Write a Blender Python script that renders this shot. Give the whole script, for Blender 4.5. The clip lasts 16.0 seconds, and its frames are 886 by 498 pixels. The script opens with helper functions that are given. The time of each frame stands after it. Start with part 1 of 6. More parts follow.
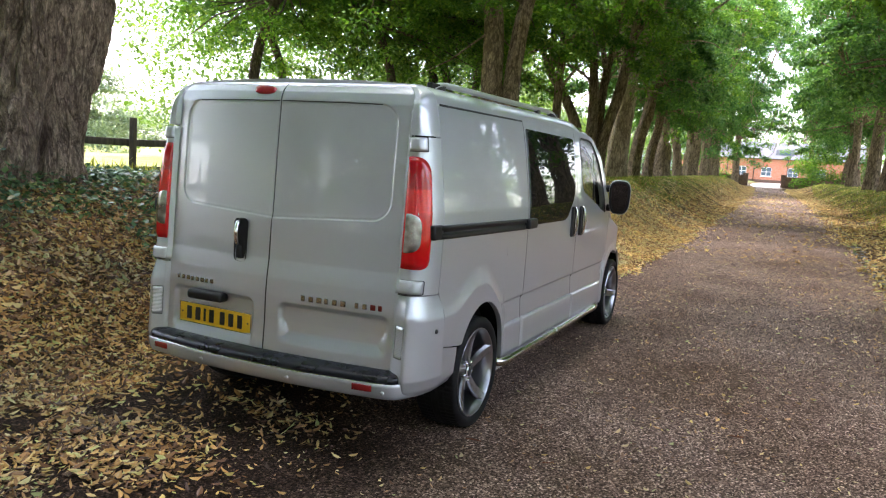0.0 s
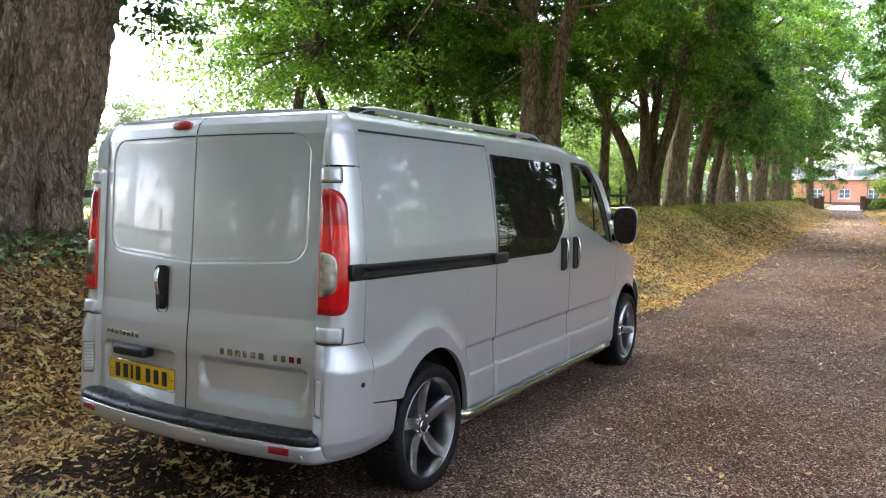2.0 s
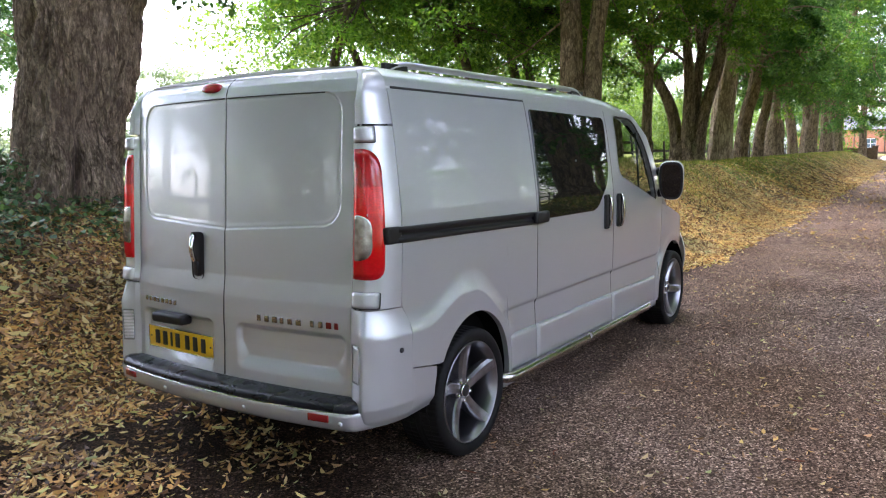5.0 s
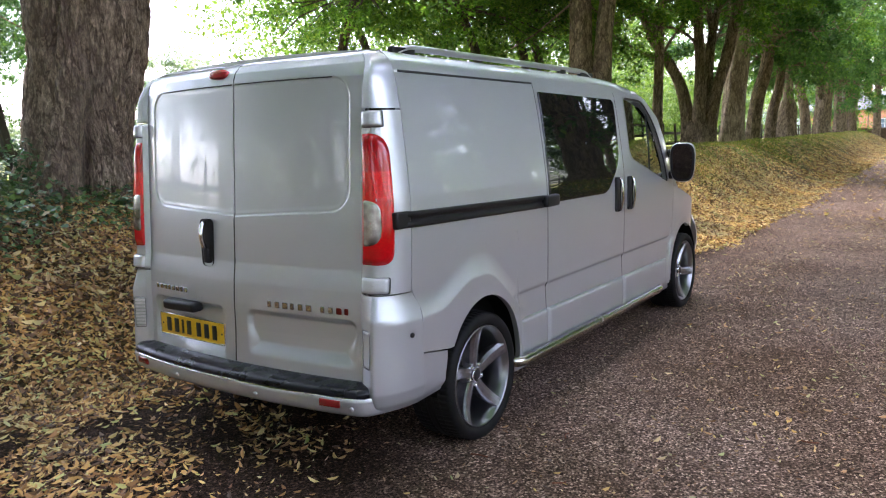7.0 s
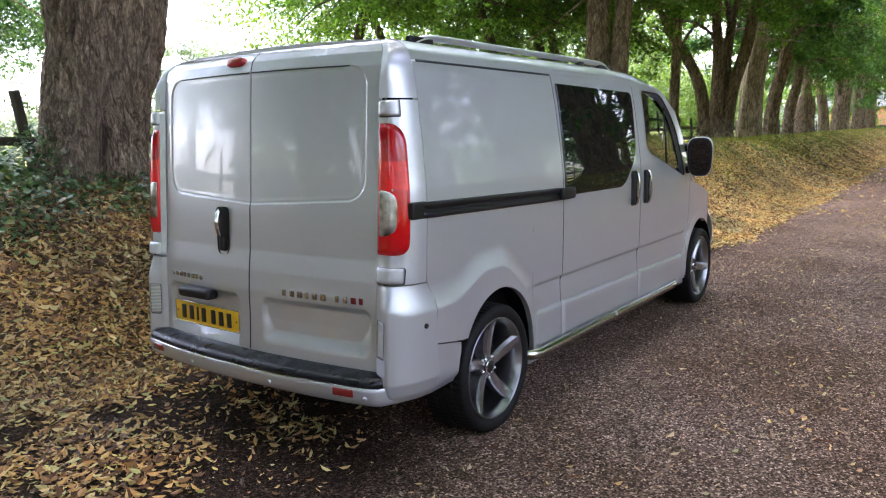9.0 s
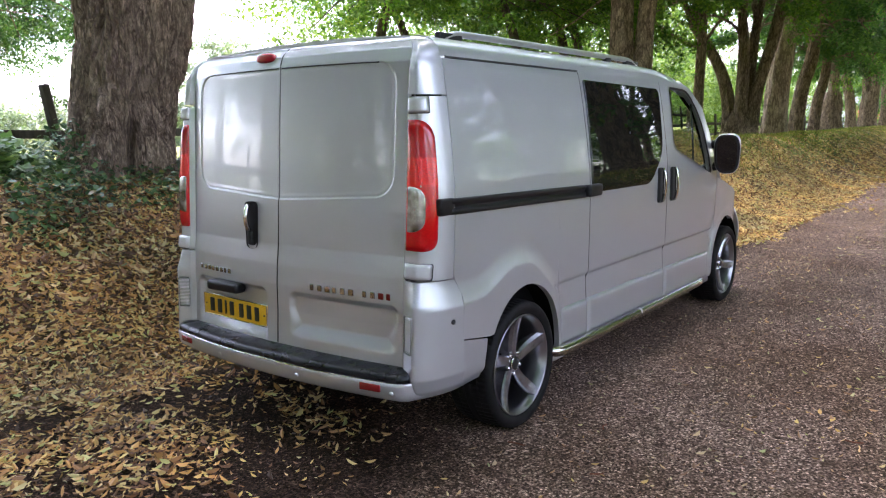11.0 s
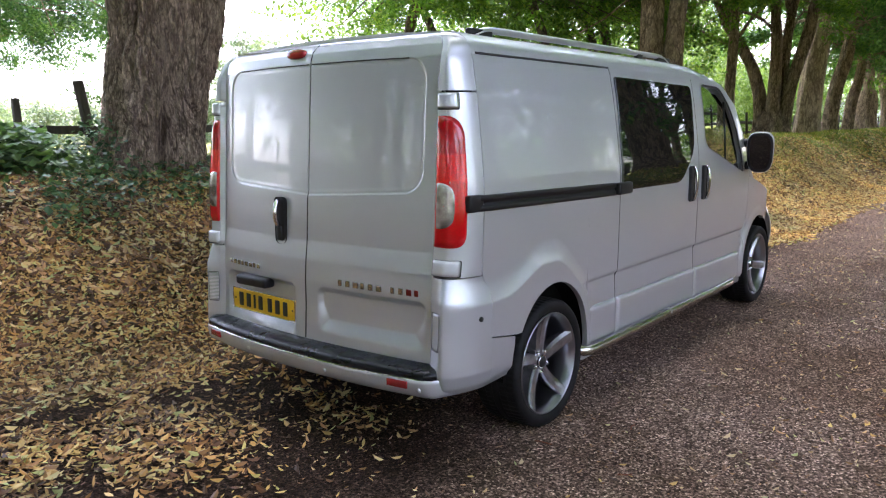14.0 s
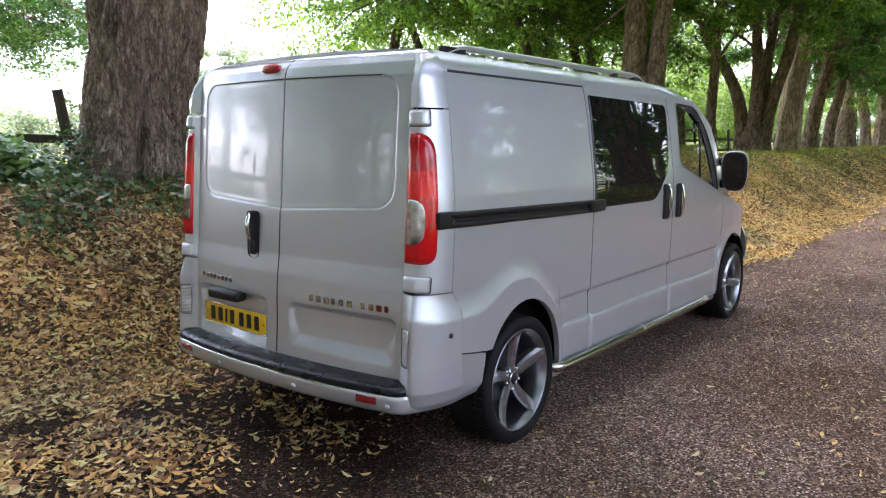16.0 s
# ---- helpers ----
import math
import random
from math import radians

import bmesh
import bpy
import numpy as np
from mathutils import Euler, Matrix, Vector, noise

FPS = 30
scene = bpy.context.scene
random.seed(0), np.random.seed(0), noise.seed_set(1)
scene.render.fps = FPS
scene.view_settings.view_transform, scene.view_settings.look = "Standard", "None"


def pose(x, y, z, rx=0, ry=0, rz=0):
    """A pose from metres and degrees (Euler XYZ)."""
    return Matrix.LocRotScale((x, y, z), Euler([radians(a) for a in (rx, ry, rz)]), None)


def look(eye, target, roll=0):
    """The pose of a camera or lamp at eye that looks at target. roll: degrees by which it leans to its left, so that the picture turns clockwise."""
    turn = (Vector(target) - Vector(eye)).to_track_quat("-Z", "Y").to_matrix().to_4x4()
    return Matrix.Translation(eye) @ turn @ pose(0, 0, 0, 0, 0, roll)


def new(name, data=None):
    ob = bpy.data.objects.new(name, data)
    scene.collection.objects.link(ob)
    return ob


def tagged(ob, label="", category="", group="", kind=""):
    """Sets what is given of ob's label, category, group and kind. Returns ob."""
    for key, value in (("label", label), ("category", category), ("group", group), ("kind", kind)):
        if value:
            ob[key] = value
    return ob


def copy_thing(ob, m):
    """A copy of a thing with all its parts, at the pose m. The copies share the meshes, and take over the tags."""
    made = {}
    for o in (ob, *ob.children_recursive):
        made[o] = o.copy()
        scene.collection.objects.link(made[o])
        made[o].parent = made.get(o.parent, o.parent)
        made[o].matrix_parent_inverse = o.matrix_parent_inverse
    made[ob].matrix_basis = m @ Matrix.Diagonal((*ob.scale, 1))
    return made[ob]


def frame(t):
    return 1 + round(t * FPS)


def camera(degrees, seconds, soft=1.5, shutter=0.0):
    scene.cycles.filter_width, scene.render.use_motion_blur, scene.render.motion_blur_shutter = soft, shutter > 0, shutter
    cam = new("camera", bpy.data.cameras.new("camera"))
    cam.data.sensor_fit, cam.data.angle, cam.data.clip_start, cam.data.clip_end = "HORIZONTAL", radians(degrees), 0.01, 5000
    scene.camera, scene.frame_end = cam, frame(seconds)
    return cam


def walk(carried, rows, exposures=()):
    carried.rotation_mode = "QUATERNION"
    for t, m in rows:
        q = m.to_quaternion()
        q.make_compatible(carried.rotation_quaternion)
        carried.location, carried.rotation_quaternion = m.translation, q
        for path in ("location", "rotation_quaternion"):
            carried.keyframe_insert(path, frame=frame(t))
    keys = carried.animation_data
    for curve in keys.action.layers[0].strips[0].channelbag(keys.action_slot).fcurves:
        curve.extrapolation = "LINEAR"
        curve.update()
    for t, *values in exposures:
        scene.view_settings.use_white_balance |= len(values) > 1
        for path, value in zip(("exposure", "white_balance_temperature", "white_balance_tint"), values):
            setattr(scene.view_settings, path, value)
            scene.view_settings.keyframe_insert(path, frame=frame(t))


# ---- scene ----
cam = camera(61.1, 16.0, soft=1.2)
PATH = [
    (0, (2.601, -3.241, 1.615), (1.757, -1.444, 1.37), 3.3),
    (0.5, (2.785, -3.112, 1.619), (1.864, -1.348, 1.413), 2.6),
    (1, (2.879, -2.865, 1.597), (1.913, -1.122, 1.429), 1.7),
    (1.5, (2.958, -2.648, 1.578), (1.964, -0.918, 1.436), 1.0),
    (2, (3.003, -2.515, 1.582), (1.988, -0.798, 1.437), 0.4),
    (2.5, (2.985, -2.455, 1.586), (1.945, -0.754, 1.425), -0.2),
    (3, (2.965, -2.436, 1.583), (1.906, -0.75, 1.4), -0.6),
    (3.5, (2.96, -2.432, 1.58), (1.885, -0.758, 1.375), -0.8),
    (4, (2.954, -2.422, 1.576), (1.868, -0.757, 1.354), -0.9),
    (6.5, (2.946, -2.391, 1.569), (1.827, -0.757, 1.29), -1.6),
    (7, (2.944, -2.389, 1.565), (1.821, -0.759, 1.279), -1.8),
    (7.5, (2.937, -2.383, 1.562), (1.809, -0.757, 1.271), -1.6),
    (8, (2.935, -2.381, 1.558), (1.801, -0.761, 1.261), -1.8),
    (8.5, (2.932, -2.382, 1.56), (1.792, -0.766, 1.258), -1.9),
    (9, (2.927, -2.389, 1.559), (1.778, -0.78, 1.253), -1.1),
    (11.5, (2.89, -2.428, 1.57), (1.69, -0.86, 1.25), -0.8),
    (12, (2.879, -2.439, 1.569), (1.666, -0.881, 1.25), -0.8),
    (12.5, (2.884, -2.431, 1.563), (1.661, -0.882, 1.244), -1.3),
    (13, (2.892, -2.426, 1.565), (1.661, -0.883, 1.244), -0.8),
    (13.5, (2.893, -2.423, 1.572), (1.655, -0.885, 1.251), -0.7),
    (14, (2.886, -2.415, 1.562), (1.643, -0.882, 1.238), -0.6),
    (14.5, (2.893, -2.406, 1.572), (1.644, -0.878, 1.251), -0.5),
    (15, (2.918, -2.395, 1.574), (1.667, -0.866, 1.265), -0.2),
    (15.5, (2.937, -2.376, 1.574), (1.696, -0.836, 1.274), -0.0),
    (16, (2.939, -2.378, 1.581), (1.724, -0.816, 1.289), 0.2),
]
walk(cam, [(t, look(eye, target, roll)) for t, eye, target, roll in PATH], [(0.0, 3.38, 6400, 19), (2.0, 3.40, 6350, 22), (4.0, 3.46, 6250, 25), (16.0, 3.48, 6200, 26)])

# ---- world, sun and exposure ----
SUN_UP, SUN_TURN = 75.0, 320.0          # degrees above the horizon, and round from north
world = bpy.data.worlds.new("overcast_sky")
scene.world = world
world.use_nodes = True
wn = world.node_tree
wn.nodes.clear()
w_out = wn.nodes.new("ShaderNodeOutputWorld")
w_bg = wn.nodes.new("ShaderNodeBackground")
w_hs = wn.nodes.new("ShaderNodeHueSaturation")
w_sky = wn.nodes.new("ShaderNodeTexSky")
w_sky.sky_type = "NISHITA"
w_sky.sun_disc = False
w_sky.sun_elevation, w_sky.sun_rotation = radians(SUN_UP), radians(SUN_TURN)
w_sky.dust_density, w_sky.air_density = 2.0, 1.0
w_hs.inputs["Saturation"].default_value = 0.55
w_bg.inputs["Strength"].default_value = 0.15
wn.links.new(w_sky.outputs[0], w_hs.inputs["Color"])
wn.links.new(w_hs.outputs[0], w_bg.inputs["Color"])
wn.links.new(w_bg.outputs[0], w_out.inputs["Surface"])
sun = new("sun", bpy.data.lights.new("sun", "SUN"))
sun.data.energy, sun.data.angle, sun.data.color = 0.8, radians(16), (1.0, 0.98, 0.95)
sun_way = Vector((math.sin(radians(SUN_TURN)) * math.cos(radians(SUN_UP)), math.cos(radians(SUN_TURN)) * math.cos(radians(SUN_UP)), math.sin(radians(SUN_UP))))
sun.matrix_world = look(sun_way * 40, (0, 0, 0))

# ---- materials ----
def material(name, colour, rough=0.5, metal=0.0, coat=0.0, spec=0.5, coat_rough=0.03):
    """A principled material; returns it with its tree and shader."""
    m = bpy.data.materials.new(name)
    m.use_nodes = True
    p = m.node_tree.nodes["Principled BSDF"]
    p.inputs["Base Color"].default_value = (*colour, 1)
    p.inputs["Roughness"].default_value = rough
    p.inputs["Metallic"].default_value = metal
    p.inputs["Coat Weight"].default_value = coat
    p.inputs["Coat Roughness"].default_value = coat_rough
    p.inputs["Specular IOR Level"].default_value = spec
    return m, m.node_tree, p


def node(tree, kind, **values):
    n = tree.nodes.new(kind)
    for key, value in values.items():
        n.inputs[key.replace("_", " ")].default_value = value
    return n


def noise_of(tree, scale, detail=4.0, stretch=(1, 1, 1), rough=0.55, space="Object"):
    """A noise texture in metres; space: a socket of Texture Coordinate."""
    co = tree.nodes.new("ShaderNodeTexCoord")
    mp = tree.nodes.new("ShaderNodeMapping")
    mp.inputs["Scale"].default_value = stretch
    tx = node(tree, "ShaderNodeTexNoise", Scale=scale, Detail=detail, Roughness=rough)
    tree.links.new(co.outputs[space], mp.inputs["Vector"])
    tree.links.new(mp.outputs[0], tx.inputs["Vector"])
    return tx.outputs["Fac"]


def ramp_of(tree, fac, stops):
    """A colour ramp; stops: (place, colour)."""
    r = tree.nodes.new("ShaderNodeValToRGB")
    while len(r.color_ramp.elements) < len(stops):
        r.color_ramp.elements.new(0.5)
    for e, (at, c) in zip(r.color_ramp.elements, stops):
        e.position, e.color = at, (*c, 1)
    tree.links.new(fac, r.inputs["Fac"])
    return r.outputs["Color"]


def mix_of(tree, fac, a, b, how="MIX"):
    n = tree.nodes.new("ShaderNodeMix")
    n.data_type, n.blend_type = "RGBA", how
    for socket, value in ((n.inputs["Factor"], fac), (n.inputs[6], a), (n.inputs[7], b)):
        if isinstance(value, bpy.types.NodeSocket):
            tree.links.new(value, socket)
        else:
            socket.default_value = (*value, 1) if isinstance(value, tuple) else value
    return n.outputs[2]


def bump_of(tree, p, height, strength, distance=0.01):
    b = node(tree, "ShaderNodeBump", Strength=strength, Distance=distance)
    tree.links.new(height, b.inputs["Height"])
    tree.links.new(b.outputs[0], p.inputs["Normal"])


def island_random(tree):
    return tree.nodes.new("ShaderNodeNewGeometry").outputs["Random Per Island"]


# silver metallic paint with a clear coat, a little dusty
PAINT, tr, p = material("silver_paint", (0.50, 0.505, 0.51), 0.36, 0.56, 1.0, coat_rough=0.015)
flake = noise_of(tr, 900, 1)
dust = noise_of(tr, 1.6, 2)
col = mix_of(tr, ramp_of(tr, flake, [(0.35, (0, 0, 0)), (0.65, (1, 1, 1))]), (0.455, 0.466, 0.478), (0.565, 0.577, 0.592))
tr.links.new(mix_of(tr, ramp_of(tr, dust, [(0.45, (0, 0, 0)), (0.9, (0.16, 0.16, 0.16))]), col, (0.45, 0.435, 0.40)), p.inputs["Base Color"])
tr.links.new(ramp_of(tr, dust, [(0.3, (0.34, 0.34, 0.34)), (0.75, (0.40, 0.40, 0.40))]), p.inputs["Roughness"])

BLACK_PLASTIC, tr, p = material("black_plastic", (0.008, 0.008, 0.009), 0.42, spec=0.35)
bump_of(tr, p, noise_of(tr, 420, 2), 0.15, 0.001)
STEP_PLASTIC, tr, p = material("step_plastic", (0.004, 0.005, 0.008), 0.32, spec=0.35)
bump_of(tr, p, noise_of(tr, 160, 3), 0.5, 0.002)
tr.links.new(ramp_of(tr, noise_of(tr, 9, 4), [(0.35, (0.2, 0.2, 0.2)), (0.7, (0.5, 0.5, 0.5))]), p.inputs["Roughness"])
INSIDE, _, _ = material("dark_inside", (0.005, 0.005, 0.005), 0.9, spec=0.1)
SEAL, _, _ = material("rubber_seal", (0.012, 0.012, 0.012), 0.55)
CHROME, tr, p = material("chrome", (0.78, 0.78, 0.77), 0.09, 1.0)
tr.links.new(ramp_of(tr, noise_of(tr, 14, 4), [(0.3, (0.05, 0.05, 0.05)), (0.8, (0.2, 0.2, 0.2))]), p.inputs["Roughness"])
STEEL, tr, p = material("polished_steel", (0.46, 0.45, 0.40), 0.16, 1.0)
tr.links.new(ramp_of(tr, noise_of(tr, 8, 4), [(0.3, (0.1, 0.1, 0.1)), (0.8, (0.32, 0.32, 0.32))]), p.inputs["Roughness"])
BADGE, _, _ = material("badge_chrome", (0.40, 0.40, 0.41), 0.13, 1.0)
ALU, _, _ = material("anodised_rail", (0.62, 0.63, 0.64), 0.28, 0.85)
RUBBER, tr, p = material("tyre_rubber", (0.02, 0.02, 0.02), 0.62, spec=0.18)
tr.links.new(ramp_of(tr, noise_of(tr, 11, 5), [(0.35, (0.006, 0.006, 0.0065)), (0.8, (0.015, 0.0145, 0.014))]), p.inputs["Base Color"])
bump_of(tr, p, noise_of(tr, 120, 2), 0.2, 0.002)
ALLOY, tr, p = material("gunmetal_alloy", (0.20, 0.20, 0.215), 0.28, 0.9, 0.6)
tr.links.new(ramp_of(tr, noise_of(tr, 25, 4), [(0.3, (0.24, 0.24, 0.255)), (0.8, (0.38, 0.38, 0.40))]), p.inputs["Base Color"])
LIP, _, _ = material("polished_lip", (0.36, 0.36, 0.38), 0.3, 1.0)
DISC, _, _ = material("brake_iron", (0.09, 0.085, 0.08), 0.5, 0.8)
TINT, _, p = material("tinted_glass", (0.006, 0.007, 0.007), 0.015, 0, 0, 0.5)
GLASS, tr, p = material("clear_glass", (0.50, 0.58, 0.53), 0.0)
p.inputs["Transmission Weight"].default_value = 1.0
p.inputs["IOR"].default_value = 1.02
p.inputs["Coat Weight"].default_value = 0.12
RED, tr, p = material("red_lens", (0.5, 0.004, 0.006), 0.07, 0, 0.75, 0.4)
co = tr.nodes.new("ShaderNodeTexCoord")
sep = tr.nodes.new("ShaderNodeSeparateXYZ")
tr.links.new(co.outputs["Object"], sep.inputs[0])
level = tr.nodes.new("ShaderNodeMapRange")
level.inputs["From Min"].default_value, level.inputs["From Max"].default_value = 1.03, 1.61
tr.links.new(sep.outputs["Z"], level.inputs["Value"])
# lamp chambers one above the other
chamber = ramp_of(tr, level.outputs[0], [(0.0, (0.62, 0.003, 0.007)), (0.12, (0.62, 0.003, 0.007)), (0.15, (0.62, 0.003, 0.006)), (0.49, (0.70, 0.004, 0.006)), (0.51, (0.95, 0.012, 0.010)), (0.70, (0.92, 0.010, 0.009)), (0.72, (0.50, 0.003, 0.006)), (1.0, (0.42, 0.002, 0.006))])
prism = node(tr, "ShaderNodeTexVoronoi", Scale=130.0)
tr.links.new(co.outputs["Object"], prism.inputs["Vector"])
tr.links.new(mix_of(tr, ramp_of(tr, prism.outputs["Distance"], [(0.2, (0.0, 0.0, 0.0)), (0.6, (0.35, 0.35, 0.35))]), chamber, (0.36, 0.002, 0.004)), p.inputs["Base Color"])
bump_of(tr, p, prism.outputs["Distance"], 0.12, 0.002)
DARK_RED, _, _ = material("dark_red_lens", (0.36, 0.012, 0.022), 0.10, 0, 1.0)
REFLECTOR, tr, p = material("deep_red_reflector", (0.24, 0.012, 0.014), 0.2, 0, 1.0)
bump_of(tr, p, noise_of(tr, 300, 1), 0.4, 0.001)
CLEAR_LENS, tr, p = material("clear_lens", (0.55, 0.55, 0.52), 0.12, 0.35, 1.0)
rib = tr.nodes.new("ShaderNodeTexWave")
rib.bands_direction = "Z"
rib.inputs["Scale"].default_value = 38
rib.inputs["Distortion"].default_value = 0.6
co = tr.nodes.new("ShaderNodeTexCoord")
tr.links.new(co.outputs["Object"], rib.inputs["Vector"])
tr.links.new(ramp_of(tr, rib.outputs["Fac"], [(0.15, (0.30, 0.305, 0.30)), (0.75, (0.74, 0.75, 0.74))]), p.inputs["Base Color"])
bump_of(tr, p, rib.outputs["Fac"], 0.35, 0.002)
INSET_LENS, tr, p = material("silvered_lens", (0.5, 0.49, 0.46), 0.14, 0.55, 1.0)
facet = tr.nodes.new("ShaderNodeTexVoronoi")
facet.inputs["Scale"].default_value = 95
co = tr.nodes.new("ShaderNodeTexCoord")
tr.links.new(co.outputs["Object"], facet.inputs["Vector"])
cup = noise_of(tr, 14, 1)
tr.links.new(mix_of(tr, ramp_of(tr, facet.outputs["Distance"], [(0.1, (0, 0, 0)), (0.6, (0.3, 0.3, 0.3))]), ramp_of(tr, cup, [(0.40, (0.10, 0.085, 0.075)), (0.5, (0.34, 0.31, 0.28)), (0.60, (0.62, 0.60, 0.56))]), (0.20, 0.16, 0.13)), p.inputs["Base Color"])
bump_of(tr, p, facet.outputs["Distance"], 0.10, 0.002)
YELLOW, tr, p = material("yellow_plate", (0.80, 0.47, 0.012), 0.30, 0, 0.5)
tr.links.new(ramp_of(tr, noise_of(tr, 12, 4), [(0.3, (0.74, 0.42, 0.01)), (0.8, (0.84, 0.52, 0.02))]), p.inputs["Base Color"])
INK, _, _ = material("black_ink", (0.012, 0.012, 0.012), 0.45)
RED_INK, _, _ = material("red_enamel", (0.14, 0.012, 0.010), 0.25)
CLOTH, tr, p = material("seat_cloth", (0.018, 0.02, 0.024), 0.9)
MIRROR, _, _ = material("mirror_glass", (0.06, 0.064, 0.068), 0.02, 1.0)

# worn damp asphalt: grit at 4 mm, patches at a metre, worn wheel tracks
ASPHALT, tr, p = material("asphalt", (0.05, 0.046, 0.045), 0.9, spec=0.1)
grit = noise_of(tr, 90, 4, rough=0.75)
vor = tr.nodes.new("ShaderNodeTexVoronoi")
vor.inputs["Scale"].default_value = 100
co = tr.nodes.new("ShaderNodeTexCoord")
tr.links.new(co.outputs["Object"], vor.inputs["Vector"])
stone = ramp_of(tr, vor.outputs["Color"], [(0.2, (0.027, 0.020, 0.0178)), (0.5, (0.106, 0.083, 0.0725)), (0.75, (0.235, 0.19, 0.17)), (0.95, (0.62, 0.55, 0.50))])
base = mix_of(tr, ramp_of(tr, grit, [(0.36, (0, 0, 0)), (0.58, (1, 1, 1))]), (0.015, 0.0115, 0.0102), stone)
patch = ramp_of(tr, noise_of(tr, 0.55, 5), [(0.32, (1.52, 1.20, 0.90)), (0.7, (2.80, 2.48, 2.22))])
base = mix_of(tr, 1.0, base, patch, "MULTIPLY")
rust = ramp_of(tr, noise_of(tr, 5, 6), [(0.5, (0, 0, 0)), (0.75, (0.55, 0.55, 0.55))])
base = mix_of(tr, rust, base, (0.066, 0.040, 0.022))
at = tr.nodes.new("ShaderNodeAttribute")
at.attribute_name = "damp_and_shade"
# the verge side is dark with wet leaf mould trodden into it; near the van its shade is in this colour too
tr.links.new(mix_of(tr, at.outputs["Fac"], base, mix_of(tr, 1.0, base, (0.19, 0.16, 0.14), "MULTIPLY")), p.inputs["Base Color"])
tr.links.new(ramp_of(tr, noise_of(tr, 0.8, 4), [(0.35, (0.80, 0.80, 0.80)), (0.7, (0.97, 0.97, 0.97))]), p.inputs["Roughness"])
add = tr.nodes.new("ShaderNodeMath")
tr.links.new(vor.outputs["Distance"], add.inputs[0])
tr.links.new(grit, add.inputs[1])
bump_of(tr, p, add.outputs[0], 1.0, 0.014)

WET_MUD, tr, p = material("wet_gutter_mud", (0.02, 0.016, 0.013), 0.2)
mud = noise_of(tr, 3.5, 5)
tr.links.new(ramp_of(tr, mud, [(0.35, (0.012, 0.010, 0.009)), (0.7, (0.05, 0.036, 0.024))]), p.inputs["Base Color"])
tr.links.new(ramp_of(tr, mud, [(0.45, (0.06, 0.06, 0.06)), (0.6, (0.7, 0.7, 0.7))]), p.inputs["Roughness"])

# earth and leaf mould of the banks, grass where it thins, field beyond
EARTH, tr, p = material("earth_and_turf", (0.06, 0.045, 0.03), 0.95, spec=0.1)
mould = ramp_of(tr, noise_of(tr, 16, 6, rough=0.7), [(0.3, (0.020, 0.014, 0.009)), (0.5, (0.075, 0.048, 0.024)), (0.7, (0.19, 0.125, 0.045))])
turf = ramp_of(tr, noise_of(tr, 22, 6, rough=0.7), [(0.3, (0.045, 0.062, 0.016)), (0.55, (0.145, 0.172, 0.040)), (0.8, (0.31, 0.30, 0.085))])
meadow = ramp_of(tr, noise_of(tr, 0.5, 6), [(0.3, (0.17, 0.20, 0.05)), (0.7, (0.36, 0.34, 0.12))])
at = tr.nodes.new("ShaderNodeAttribute")
at.attribute_name = "cover"
sep = tr.nodes.new("ShaderNodeSeparateColor")
tr.links.new(at.outputs["Color"], sep.inputs[0])
ground_col = mix_of(tr, sep.outputs["Red"], mould, turf)
tr.links.new(mix_of(tr, sep.outputs["Green"], ground_col, meadow), p.inputs["Base Color"])
bump_of(tr, p, noise_of(tr, 30, 6, rough=0.7), 0.8, 0.03)

PALE, tr, p = material("pale_gravel", (0.42, 0.39, 0.35), 0.9)
tr.links.new(ramp_of(tr, noise_of(tr, 3, 6), [(0.3, (0.36, 0.33, 0.30)), (0.7, (0.50, 0.47, 0.43))]), p.inputs["Base Color"])


def bark(name, dark, light, scale=7.0, green=0.12, relief=0.05):
    """Bark with winding dark furrows between plates."""
    m, tr, p = material(name, light, 0.92, spec=0.25)
    fine = noise_of(tr, scale * 6, 5, (1, 1, 0.35), 0.7)
    patch = noise_of(tr, 1.1, 4)

    def furrows(size, width):
        n = noise_of(tr, size, 4, (1, 1, 0.30), 0.6)
        d = tr.nodes.new("ShaderNodeMath")
        d.operation = "SUBTRACT"
        d.inputs[1].default_value = 0.5
        a = tr.nodes.new("ShaderNodeMath")
        a.operation = "ABSOLUTE"
        tr.links.new(n, d.inputs[0])
        tr.links.new(d.outputs[0], a.inputs[0])
        return ramp_of(tr, a.outputs[0], [(0.0, (0, 0, 0)), (width, (1, 1, 1))])
    deep = mix_of(tr, 1.0, furrows(scale, 0.06), mix_of(tr, 0.55, (1.0, 1.0, 1.0), furrows(scale * 2.1, 0.07)), "MULTIPLY")
    deep = mix_of(tr, 1.0, deep, mix_of(tr, 0.6, (1.0, 1.0, 1.0), furrows(scale * 4.6, 0.09)), "MULTIPLY")
    c = mix_of(tr, deep, dark, light)
    c = mix_of(tr, ramp_of(tr, fine, [(0.3, (0.6, 0.6, 0.6)), (0.7, (0, 0, 0))]), c, dark)
    c = mix_of(tr, ramp_of(tr, patch, [(0.5, (0, 0, 0)), (0.8, (green, green, green))]), c, (0.10, 0.12, 0.05))
    tr.links.new(c, p.inputs["Base Color"])
    height = mix_of(tr, 0.25, deep, fine)
    bump_of(tr, p, height, 1.0, relief)
    return m


